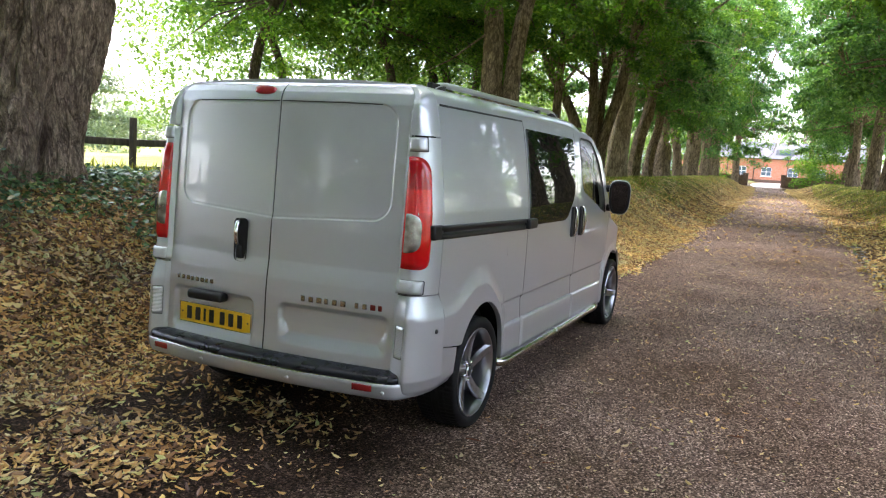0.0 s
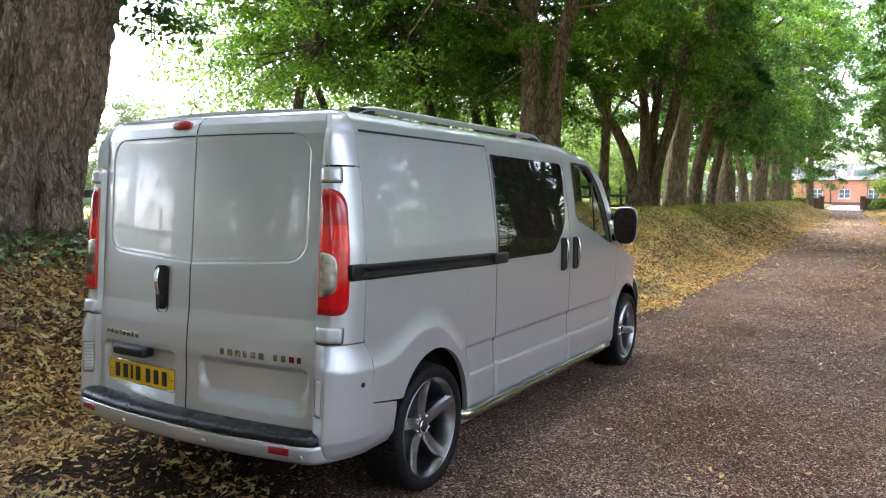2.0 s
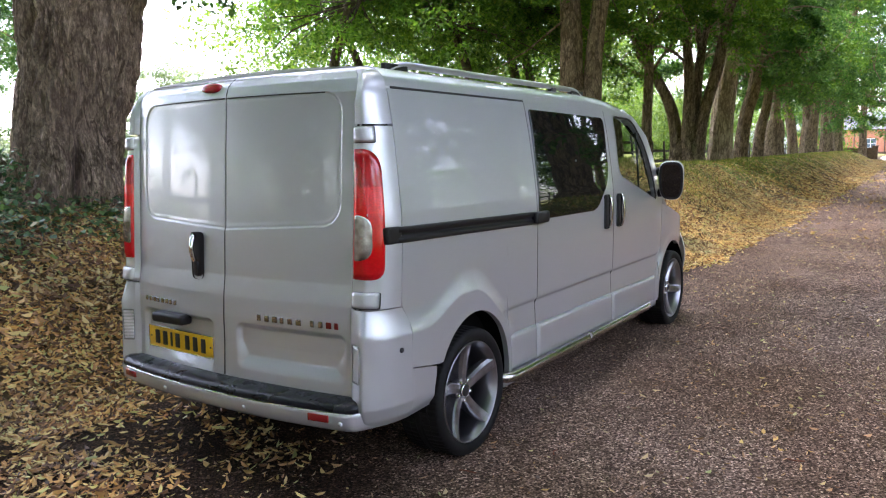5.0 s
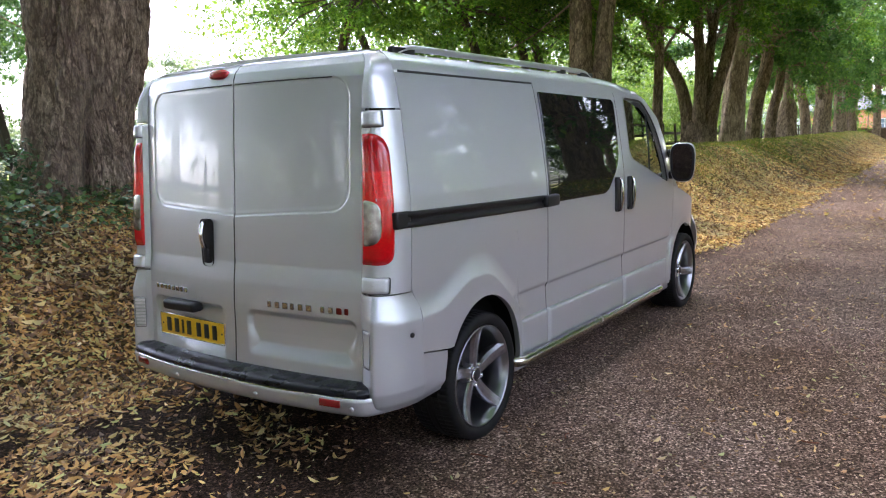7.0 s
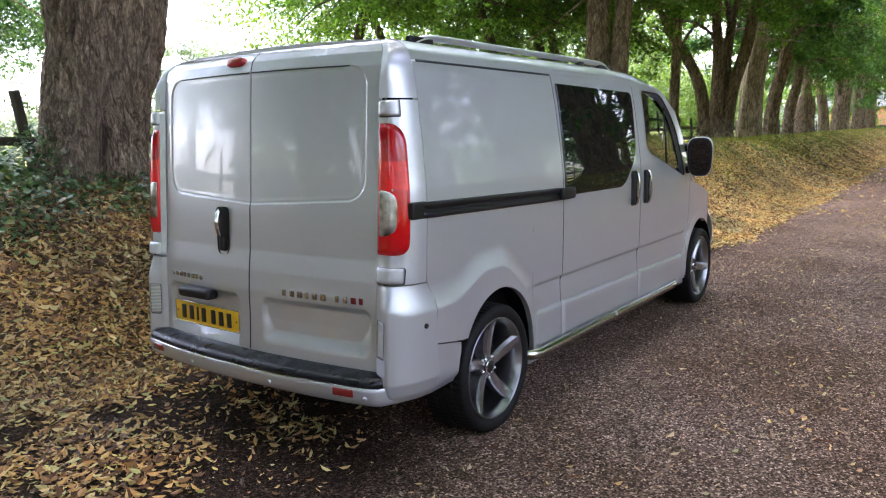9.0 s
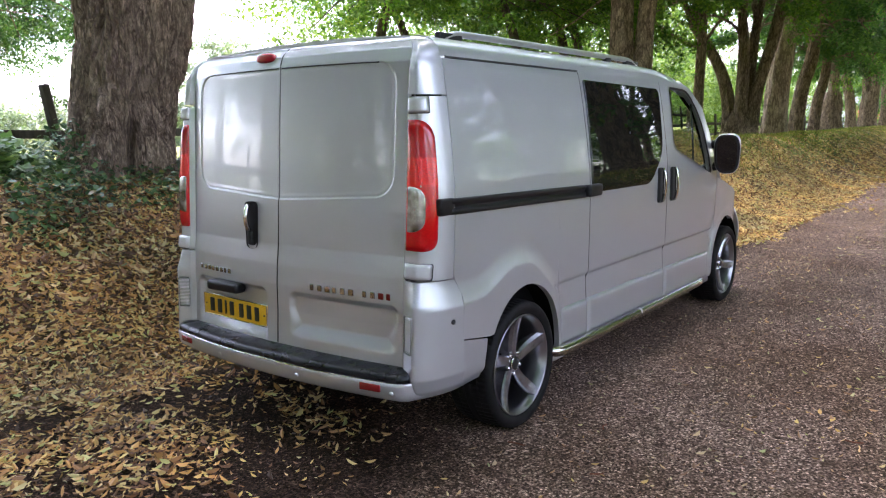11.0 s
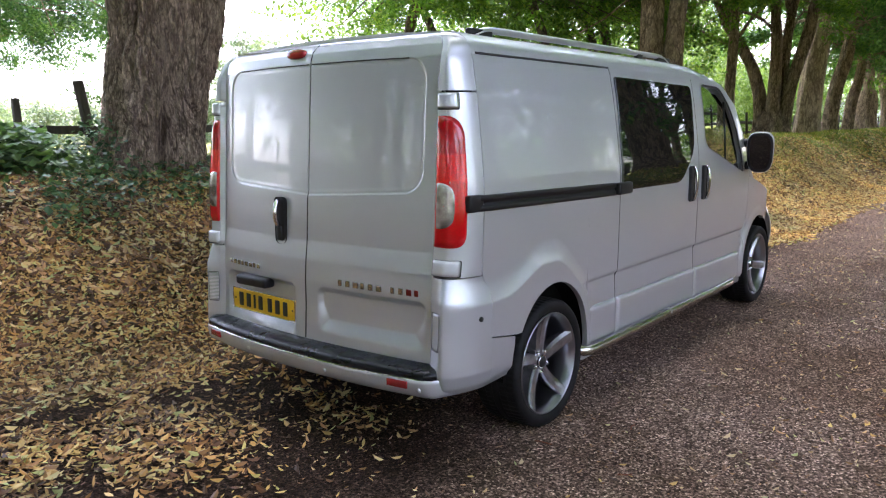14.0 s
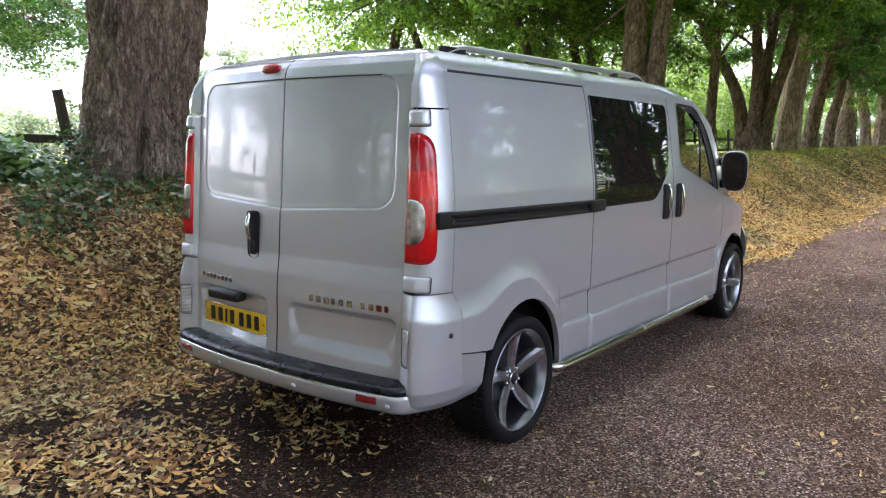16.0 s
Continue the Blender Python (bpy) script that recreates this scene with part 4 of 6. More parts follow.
    cover = part("plate_lamp", box_mesh("plate_lamp", (-0.555, 0.010, 0.715), (-0.300, 0.085, 0.770), BLACK_PLASTIC, 0.022, segments=4), left_door, "black plate lamp cover")
    # badges as plain chrome bars
    letter_bars(left_door, -0.700, -0.385, 0.822, 0.026, [BADGE] * 8, lambda x, z: float(rear_y(x, z)))
    letter_bars(right_door, 0.225, 0.515, 0.812, 0.031, [BADGE] * 6, lambda x, z: float(rear_y(x, z)))
    letter_bars(right_door, 0.552, 0.730, 0.812, 0.030, [BADGE, BADGE, RED_INK, RED_INK], lambda x, z: float(rear_y(x, z)))
    # dark strip in the seam between the doors
    part("door_gap", tube_mesh("door_gap", [(SEAM, float(rear_y(0, z)) + 0.006 + 0.028 * (1.24 < z < 1.85) * 0.4 - 0.002, z) for z in np.linspace(0.50, 1.96, 40)], 0.0065, SEAL, 6), van)
    for s in (1, -1):
        # dark gaps beside the rear doors and between the panels of the flank
        part("door_gap", tube_mesh("door_gap", [(s * (float(door_edge(z)) + 0.003), float(rear_y(float(door_edge(z)), z)) + 0.004, z) for z in np.linspace(0.50, 1.90, 50)], 0.0055, SEAL, 6), van)
        for y, z0, z1 in ((1.596, 0.31, 1.87), (2.830, 0.31, 1.86)):
            part("panel_gap", tube_mesh("panel_gap", [(s * (float(side_x(y, z)) - 0.004), y, z) for z in np.linspace(z0, z1, 60)], 0.0048, SEAL, 6), van)


def van_flank_details(van):
    # runner of the sliding door, both sides
    for s in (1, -1):
        t = np.linspace(0, 1, 24)
        ys = 0.170 + (1.54 - 0.170) * t
        x = np.array([float(side_x(max(y, 0.3), 1.215)) for y in ys]) - 0.035 * np.clip((0.26 - ys) / 0.1, 0, 1) ** 1.5 * 1.2
        zc = 1.226 - 0.030 * t
        rows = []
        for dx, dz in ((-0.012, 0.036), (0.010, 0.036), (0.014, 0.030), (0.014, 0.012), (0.004, 0.009), (0.004, -0.006), (0.014, -0.009), (0.014, -0.030), (0.009, -0.036), (-0.012, -0.036)):
            rows.append(np.stack([s * (x + dx), ys, zc + dz], -1))
        rail = part("door_runner", skin("door_runner", np.array(rows), BLACK_PLASTIC, (-s, 0, 0), 0.01), van, "black sliding door runner")
        part("runner_end", box_mesh("runner_end", (min(s * 0.925, s * 0.962), 0.150, 1.188), (max(s * 0.925, s * 0.962), 0.250, 1.264), BLACK_PLASTIC, 0.012, segments=3), rail)
        part("runner_arm", box_mesh("runner_arm", (min(s * 0.955, s * 1.000), 1.515, 1.163), (max(s * 0.955, s * 1.000), 1.68, 1.232), BLACK_PLASTIC, 0.016, segments=3), rail)
        # door handles
        for y, z, dy in ((2.685, 1.150, 0.012), (2.925, 1.145, 0.010)):
            xs = float(side_x(y, z))
            cup = part("door_handle", box_mesh("door_handle", (-0.016, -0.042, -0.122), (0.012, 0.042, 0.122), BLACK_PLASTIC, 0.030, segments=5), van, "black upright door handle with a chrome edge")
            cup.matrix_local = Matrix.Translation((s * xs, y, z))
            part("handle_grip", tube_mesh("handle_grip", [(s * (0.012 + 0.022 * math.sin(k * math.pi) ** 0.5), 0.026, 0.115 - 0.23 * k) for k in np.linspace(0, 1, 14)], 0.0085, CHROME, 8), cup, "chrome grip")
        # side step tube with its bent ends
        line = [(s * 0.84, 1.165, 0.332), (s * 0.92, 1.170, 0.328), (s * 0.962, 1.19, 0.325), (s * 0.978, 1.24, 0.322)] + [(s * 0.98, y, 0.322 - 0.004 * (y - 1.2)) for y in np.linspace(1.3, 3.48, 14)] + [(s * 0.978, 3.56, 0.312), (s * 0.955, 3.62, 0.312), (s * 0.88, 3.645, 0.315)]
        part("side_step", tube_mesh("side_step", line, 0.030, STEEL, 18), van, "polished steel side step tube")
        for y in (1.6, 2.4, 3.2):
            part("step_bracket", box_mesh("step_bracket", (min(s * 0.70, s * 0.97), y - 0.02, 0.30), (max(s * 0.70, s * 0.97), y + 0.02, 0.325), BLACK_PLASTIC, 0.004), van)
        # roof rail: oval tube, ends dipping to the roof, dark feet
        yr = np.concatenate([np.linspace(0.40, 0.62, 7), np.linspace(0.75, 2.45, 12), np.linspace(2.52, 2.74, 7)])
        zr = 1.982 + 0.026 * np.minimum(ease(0.38, 0.66, yr), ease(2.78, 2.50, yr)) - 0.03 * (1 - np.minimum(ease(0.36, 0.55, yr), ease(2.80, 2.60, yr))) + drop(yr) * 0.6
        part("roof_rail", tube_mesh("roof_rail", np.stack([np.full(len(yr), s * 0.745), yr, zr], -1), 0.017, ALU, 12), van, "silver roof rail")
        for y0, y1 in ((0.42, 0.60), (2.20, 2.28), (2.52, 2.72)):
            part("rail_foot", box_mesh("rail_foot", (s * 0.745 - 0.016, y0, 1.955 + float(drop(y1))), (s * 0.745 + 0.016, y1, 2.005 + float(drop(y1)) * 0.7), BLACK_PLASTIC, 0.008), van)
        # mirror: black body with a silver cap, two glasses looking back
        def egg(wide, high, depth, power=0.62):
            """Rounded outline rings (x, y, z): one for each width, height and depth."""
            q = np.linspace(0, 2 * np.pi, 48, endpoint=False)
            cx, cz = np.sign(np.cos(q)) * np.abs(np.cos(q)) ** power, np.sign(np.sin(q)) * np.abs(np.sin(q)) ** power
            return np.array([np.stack([w * cx * (1 + 0.07 * cz), np.full(48, y), h * cz], -1) for w, h, y in zip(wide, high, depth)])
        shell = egg((0.070, 0.088, 0.094, 0.095, 0.090, 0.076, 0.05, 0.002), (0.130, 0.149, 0.155, 0.156, 0.150, 0.128, 0.09, 0.002), (-0.064, -0.072, -0.066, -0.03, 0.02, 0.055, 0.075, 0.082))
        mirror = part("door_mirror", mesh_of("door_mirror", shell, grid_faces(8, 48, True), BLACK_PLASTIC), van, "black door mirror with a silver cap")
        mirror.matrix_local = Matrix.Translation((s * 1.070, 3.845, 1.335)) @ Matrix.Rotation(s * radians(12), 4, "Z") @ Matrix.Rotation(radians(7), 4, "X")
        cap = egg((0.0985, 0.1005, 0.096, 0.080, 0.054, 0.002), (0.1585, 0.1595, 0.154, 0.132, 0.094, 0.002), (-0.052, -0.015, 0.024, 0.060, 0.081, 0.088))
        part("mirror_cap", mesh_of("mirror_cap", cap, grid_faces(6, 48, True), PAINT), mirror, "silver mirror cap")
        glass = egg((0.078, 0.078, 0.002), (0.138, 0.138, 0.002), (-0.062, -0.0665, -0.0665))
        part("mirror_glass", mesh_of("mirror_glass", glass, grid_faces(3, 48, True), MIRROR, False), mirror)
        rim = egg((0.0950, 0.0985, 0.0985), (0.1555, 0.159, 0.159), (-0.066, -0.062, -0.050))
        part("mirror_rim", mesh_of("mirror_rim", rim, grid_faces(3, 48, True), PAINT), mirror, "thin silver rim")
        for z in (1.40, 1.22):
            part("mirror_arm", tube_mesh("mirror_arm", [(s * 0.875, 3.87, z - 0.03), (s * 0.93, 3.87, z), (s * 1.00, 3.86, z + 0.005), (s * 1.05, 3.855, z + 0.005)], (0.04, 0.036, 0.032, 0.032), BLACK_PLASTIC, 10), van)
        part("wing_lamp", box_mesh("wing_lamp", (min(s * 0.90, s * 0.945), 4.10, 1.02), (max(s * 0.90, s * 0.945), 4.14, 1.04), BLACK_PLASTIC, 0.006), van)
    # cab: two seats and the steering wheel on the right
    for x in (0.46, -0.42):
        seat = part("cab_seat", box_mesh("cab_seat", (x - 0.25, 2.98, 0.56), (x + 0.25, 3.50, 0.80), CLOTH, 0.07, segments=4), van, "black cloth cab seat")
        part("seat_back", box_mesh("seat_back", (x - 0.24, 2.86, 0.78), (x + 0.24, 3.02, 1.38), CLOTH, 0.06, segments=4), seat)
        part("headrest", box_mesh("headrest", (x - 0.14, 2.88, 1.42), (x + 0.14, 2.98, 1.60), CLOTH, 0.04, segments=4), seat)
    t = np.linspace(0, 2 * np.pi, 33)
    turn = Matrix.Translation((0.46, 3.70, 1.08)) @ Matrix.Rotation(radians(-62), 4, "X")
    wheel = part("steering_wheel", tube_mesh("steering_wheel", [tuple(turn @ Vector((0.19 * math.cos(k), 0.19 * math.sin(k), 0))) for k in t], 0.014, BLACK_PLASTIC, 8, caps=False), van)
    part("steering_hub", box_mesh("steering_hub", (-0.07, -0.06, -0.02), (0.07, 0.06, 0.02), BLACK_PLASTIC, 0.02, turn=turn), wheel)


def ring_mesh(name, profile, mat, steps=64, wobble=None):
    """A body turned about x from (x, radius)."""
    a = np.linspace(0, 2 * np.pi, steps, endpoint=False)
    pr = np.asarray(profile, float)
    r = pr[:, 1][:, None] + 0 * a
    if wobble is not None:
        r = r + wobble(a, pr)
    return mesh_of(name, np.stack([pr[:, 0][:, None] + 0 * a, r * np.cos(a), r * np.sin(a)], -1), grid_faces(len(pr), steps, True), mat)


def make_wheel(van):
    """A wheel about x = 0 (its outer face), facing +x."""
    barrel = [(-0.215, 0.225), (-0.20, 0.245), (-0.12, 0.236), (-0.05, 0.240), (-0.022, 0.248), (-0.012, 0.2565), (-0.004, 0.259), (0.000, 0.2635), (-0.004, 0.2675), (-0.016, 0.2655)]
    wheel = part("wheel", ring_mesh("wheel", barrel, LIP, 80), van, "gunmetal five-spoke alloy wheel")
    tread = [(-0.010, 0.2645), (-0.002, 0.272), (0.008, 0.290), (0.009, 0.308), (0.003, 0.324), (-0.010, 0.3335)]
    xs = np.linspace(-0.020, -0.225, 60)
    for x in xs:
        groove = min(abs(x + g) for g in (0.060, 0.100, 0.145, 0.185))
        tread.append((x, 0.3385 - 0.007 * (groove < 0.005) - 0.003 * ((x + 0.122) / 0.1) ** 4))
    tread += [(-0.235, 0.3335), (-0.248, 0.32), (-0.25, 0.29), (-0.235, 0.262)]

    def sipes(a, pr):
        cut = (np.sin(a * 66)[None] > 0.82) * ((pr[:, 0] < -0.012) & (pr[:, 0] > -0.232) & (np.abs(pr[:, 0] + 0.122) > 0.03))[:, None]
        return -0.0045 * cut
    part("tyre", ring_mesh("tyre", tread, RUBBER, 396, sipes), wheel, "black low-profile tyre")
    # spokes: wedge section, outer face dished towards the hub
    r = np.linspace(0.045, 0.2535, 12)
    t = (r - r[0]) / (r[-1] - r[0])
    half = 0.026 + 0.008 * t + 0.004 * np.sin(t * 3)
    face = -0.052 + 0.012 * t + 0.036 * t ** 3
    rows = []
    for k in range(12):
        h, f, q = half[k], face[k], r[k]
        sk = 0.022 * t[k] ** 2
        rows.append([(f - 0.075 + 0.03 * t[k], q, -h * 0.85 + sk), (f - 0.016, q, -h + sk), (f - 0.004, q, -h * 0.80 + sk), (f, q, -h * 0.1 + sk), (f - 0.003, q, h * 0.62 + sk), (f - 0.020, q, h + sk), (f - 0.075 + 0.03 * t[k], q, h * 0.85 + sk)])
    P = np.array(rows)
    spoke_me = skin("spoke", P, ALLOY, (-1, 0, 0), 0.004)
    spoke_me.polygons.foreach_set("use_smooth", np.full(len(spoke_me.polygons), False))
    for k in range(5):
        sp = part("spoke", spoke_me, wheel)
        sp.matrix_local = Matrix.Rotation(radians(17 + 72 * k), 4, "X")
    part("hub", ring_mesh("hub", [(-0.10, 0.070), (-0.066, 0.066), (-0.058, 0.060), (-0.056, 0.040), (-0.058, 0.036)], ALLOY, 40), wheel)
    part("hub_cap", ring_mesh("hub_cap", [(-0.06, 0.034), (-0.045, 0.033), (-0.040, 0.029), (-0.039, 0.012), (-0.039, 0.001)], SEAL, 32), wheel, "black hub cap")
    part("cap_ring", ring_mesh("cap_ring", [(-0.050, 0.037), (-0.042, 0.036), (-0.042, 0.032), (-0.05, 0.031)], CHROME, 32), wheel)
    for k in range(5):
        a = radians(53 + 72 * k)
        part("wheel_nut", tube_mesh("wheel_nut", [(-0.07, 0.057 * math.cos(a), 0.057 * math.sin(a)), (-0.046, 0.057 * math.cos(a), 0.057 * math.sin(a))], 0.010, CHROME, 6), wheel)
    part("brake_disc", ring_mesh("brake_disc", [(-0.14, 0.15), (-0.125, 0.15), (-0.123, 0.145), (-0.123, 0.02)], DISC, 48), wheel)
    part("wheel_back", ring_mesh("wheel_back", [(-0.19, 0.236), (-0.19, 0.01)], INSIDE, 48), wheel)
    return wheel


van = new("van")
tagged(van, "silver panel van with tinted side glass parked on the lane", "van")
left_door, right_door = van_body(van)
van_lights(van)
van_rear_details(van, left_door, right_door)
van_flank_details(van)
wheel = make_wheel(van)
wheel.matrix_local = Matrix.Translation((0.948, AXLES[0], AXLE_Z))
for k, (s, y, turn) in enumerate(((1, AXLES[1], 40), (-1, AXLES[0], 0), (-1, AXLES[1], 25))):
    face = Matrix.Rotation(0 if s > 0 else math.pi, 4, "Z")
    copy_thing(wheel, Matrix.Translation((s * 0.945, y, AXLE_Z)) @ face @ Matrix.Rotation(radians(turn), 4, "X"))

# ---- trees ----
def leaf_mesh(name, pos, size, mat, r, droop=(0.45, 0.4), slim=0.62, lift=0.0):
    """Many small folded leaves, one quad each."""
    n = len(pos)
    a = r.uniform(0, 2 * np.pi, n)
    d = r.normal(droop[0], droop[1], n)
    tip = np.stack([np.cos(a) * np.cos(d), np.sin(a) * np.cos(d), -np.sin(d)], -1)
    side = np.stack([-np.sin(a), np.cos(a), r.normal(0, 0.35, n)], -1)
    side /= np.linalg.norm(side, axis=1)[:, None]
    up = np.cross(tip, side)
    s = (size * r.uniform(0.6, 1.25, n))[:, None]
    mid = pos + tip * s * 0.45
    wide = side * s * slim * 0.5
    fold = up * s * r.uniform(-0.02, 0.16, n)[:, None]
    V = np.stack([pos, mid + wide + fold, pos + tip * s, mid - wide + fold], 1).reshape(-1, 3)
    return mesh_of(name, V, np.arange(4 * n).reshape(-1, 4), mat, False)


def clumps(r, count, centre, radius, low=-1.0, hollow=0.55):
    """Places of leaf clumps, mostly near the outside of an uneven crown."""
    d = r.normal(size=(count * 2, 3))
    d /= np.linalg.norm(d, axis=1)[:, None]
    d = d[d[:, 2] > low][:count]
    d[:, 2] = np.where(d[:, 2] < 0, -np.abs(d[:, 2]) ** 0.5, d[:, 2])
    u = r.uniform(hollow ** 3, 1, len(d)) ** (1 / 3)
    lumps = 1 + 0.22 * np.sin(3 * np.arctan2(d[:, 1], d[:, 0]) + 5 * d[:, 2] + r.uniform(0, 6))
    return np.asarray(centre) + d * (u * lumps)[:, None] * np.asarray(radius)


def spray(r, centres, each, spread, flat=0.55):
    n = len(centres)
    scale = r.uniform(0.6, 1.35, n)
    off = r.normal(size=(n, each, 3))
    off *= np.minimum(1, 1.55 / np.linalg.norm(off, axis=2))[..., None]
    off *= (spread * scale)[:, None, None] * np.array((1.15, 1.15, flat))
    # outer leaves of a clump hang lower
    off[..., 2] -= 0.35 * np.hypot(off[..., 0], off[..., 1]) ** 1.3
    return (centres[:, None] + off).reshape(-1, 3)


def bend(start, way, length, r, n=9, rise=0.3, waver=0.12):
    """A branch line that curves upwards and wavers."""
    p, d = np.array(start, float), np.array(way, float)
    d /= np.linalg.norm(d)
    out = [p.copy()]
    for _ in range(n - 1):
        d = d + r.normal(0, waver, 3) + (0, 0, rise / n)
        d /= np.linalg.norm(d)
        p = p + d * length / (n - 1)
        out.append(p.copy())
    return np.array(out)


def joined(name, pieces, mat):
    """Several (verts, faces) as one mesh."""
    V, F, base = [], [], 0
    for v, f in pieces:
        V.append(v)
        F.append(f + base)
        base += len(v)
    return mesh_of(name, np.concatenate(V), np.concatenate(F), mat)


def tube(line, radii, sides=8, bumps=None):
    line = np.asarray(line, float)
    ahead = np.gradient(line, axis=0)
    ahead /= np.linalg.norm(ahead, axis=1)[:, None] + 1e-9
    ref = np.array([1.0, 0.1, 0.05])
    a = np.linspace(0, 2 * np.pi, sides, endpoint=False)
    rows = []
    for k, (c, d) in enumerate(zip(line, ahead)):
        u = ref - d * (ref @ d)
        u /= np.linalg.norm(u)
        w = np.cross(d, u)
        rr = radii[k] * (bumps(a, k) if bumps else np.ones(sides))
        rows.append(c + rr[:, None] * (np.cos(a)[:, None] * u + np.sin(a)[:, None] * w))
    return np.array(rows).reshape(-1, 3), grid_faces(len(line), sides, True)


def trunk_bumps(r, ridges, depth, z, folds=()):
    ph = r.uniform(0, 6.28, 6)

    def f(a, k):
        h = z[k]
        butt = 0.025 * np.sin(3.3 * h + 2 * a + ph[2]) * np.sin(5 * a + ph[4]) + (0.05 + 0.10 * np.exp(-h / 0.6)) * np.sin(5 * a + ph[0] + 0.5 * np.sin(1.3 * h)) + 0.05 * np.sin(2 * a + ph[1] + 0.25 * h) + 0.06 * np.sin(4 * a + ph[5] - 0.7 * h) + 0.02 * np.sin(7 * a + ph[3] + 1.1 * h)
        # deep folds between the buttresses
        for a0, depth_, wide, lo, hi_ in folds:
            d = (a - a0 - 0.10 * np.sin(1.1 * h + 7 * a0) + np.pi) % (2 * np.pi) - np.pi
            butt = butt - depth_ * np.exp(-(d / wide) ** 2) * ease(lo - 0.5, lo, h) * ease(hi_ + 0.6, hi_, h)
        wander = 1.1 * np.sin(0.9 * h + 2 * np.sin(a) + ph[2]) + 0.5 * np.sin(2.7 * h + 3 * a + ph[3])
        wander = wander + 0.35 * np.sin(6.3 * h + 5 * a + ph[4]) + 0.22 * np.sin(13.1 * h - 9 * a + ph[0])
        rid = np.abs(np.sin(ridges * 0.5 * a + wander)) ** 0.6 + 0.6 * np.abs(np.sin(ridges * 1.0 * a + 2.2 * wander + 1.5 * np.sin(4.1 * h) + ph[4])) ** 0.8
        return 1 + butt + depth * (rid - 0.8) * (0.75 + 0.25 * np.sin(3 * a + 2.3 * h + ph[1]))
    return f


def fans(r, centres, each, spread, axis, flat=0.2):
    """Leaf places in flat sprays that droop outwards from the trunk, like shelves."""
    n = len(centres)
    scale = r.uniform(0.55, 1.4, n)[:, None, None] * spread
    out = centres[:, :2] - axis + r.normal(0, 0.35, (n, 2))
    a = np.arctan2(out[:, 1], out[:, 0])
    d = r.normal(0.42, 0.22, n)
    zero = np.zeros(n)
    along = np.stack([np.cos(a) * np.cos(d), np.sin(a) * np.cos(d), -np.sin(d)], -1)[:, None]
    across = np.stack([-np.sin(a), np.cos(a), zero], -1)[:, None]
    over = np.stack([np.cos(a) * np.sin(d), np.sin(a) * np.sin(d), np.cos(d)], -1)[:, None]
    q = np.sqrt(r.uniform(0, 1, (n, each, 1)))
    w = r.uniform(0, 2 * np.pi, (n, each, 1))
    u, v = q * np.cos(w), q * np.sin(w)
    # ragged edge: fingers of leaves along the twigs
    reach = 1 + 0.35 * np.sin(3 * w + a[:, None, None] * 5) + 0.2 * np.sin(7 * w)
    off = along * u * reach * 1.25 + across * v * reach * 0.95 + over * (r.normal(0, flat, (n, each, 1)) - 0.25 * q ** 2)
    return (centres[:, None] + off * scale).reshape(-1, 3)


def smooth_line(points, rows):
    """A smooth run through (x, y, z, radius) points."""
    p = np.asarray(points, float)
    t = np.concatenate([[0], np.cumsum(np.linalg.norm(np.diff(p[:, :3], axis=0), axis=1))])
    slope = np.gradient(p, t, axis=0)
    u = np.linspace(0, t[-1], rows)
    k = np.clip(np.searchsorted(t, u, "right") - 1, 0, len(t) - 2)
    h = (t[k + 1] - t[k])[:, None]
    f = (u - t[k])[:, None] / h
    return (2 * f ** 3 - 3 * f ** 2 + 1) * p[k] + (f ** 3 - 2 * f ** 2 + f) * h * slope[k] + (3 * f ** 2 - 2 * f ** 3) * p[k + 1] + (f ** 3 - f ** 2) * h * slope[k + 1]


def bark_field(r, around, up, stretch):
    """Height of plated bark, 0 in the cracks to 1, over (turn, height): a ridged noise that closes round the trunk."""
    def layer(n_a, n_z, a, z):
        g = r.uniform(0, 1, (n_a, n_z + 2))
        i, j = np.floor(a).astype(int), np.floor(z).astype(int) % n_z
        fa, fz = a - np.floor(a), z - np.floor(z)
        fa, fz = fa * fa * (3 - 2 * fa), fz * fz * (3 - 2 * fz)
        return (g[i % n_a, j] * (1 - fa) + g[(i + 1) % n_a, j] * fa) * (1 - fz) + (g[i % n_a, j + 1] * (1 - fa) + g[(i + 1) % n_a, j + 1] * fa) * fz
    A, Z = np.meshgrid(around / (2 * np.pi), up)
    warp = layer(9, 64, A * 9, Z * 1.3) - 0.5
    warp2 = layer(24, 64, A * 24, Z * 4.0) - 0.5
    total = 0
    for n_a, per, weight in ((16, 0.9, 0.24), (34, 1.7, 0.40), (72, 3.6, 0.36)):
        m = layer(n_a, 96, A * n_a + warp * 2.6 * n_a / 16 + warp2 * 1.1, Z * per * stretch + warp * 0.8)
        total = total + weight * np.minimum(1, np.abs(2 * m - 1) * 2.0)
    return total + 0.10 * (layer(160, 200, A * 160, Z * 26) - 0.5)


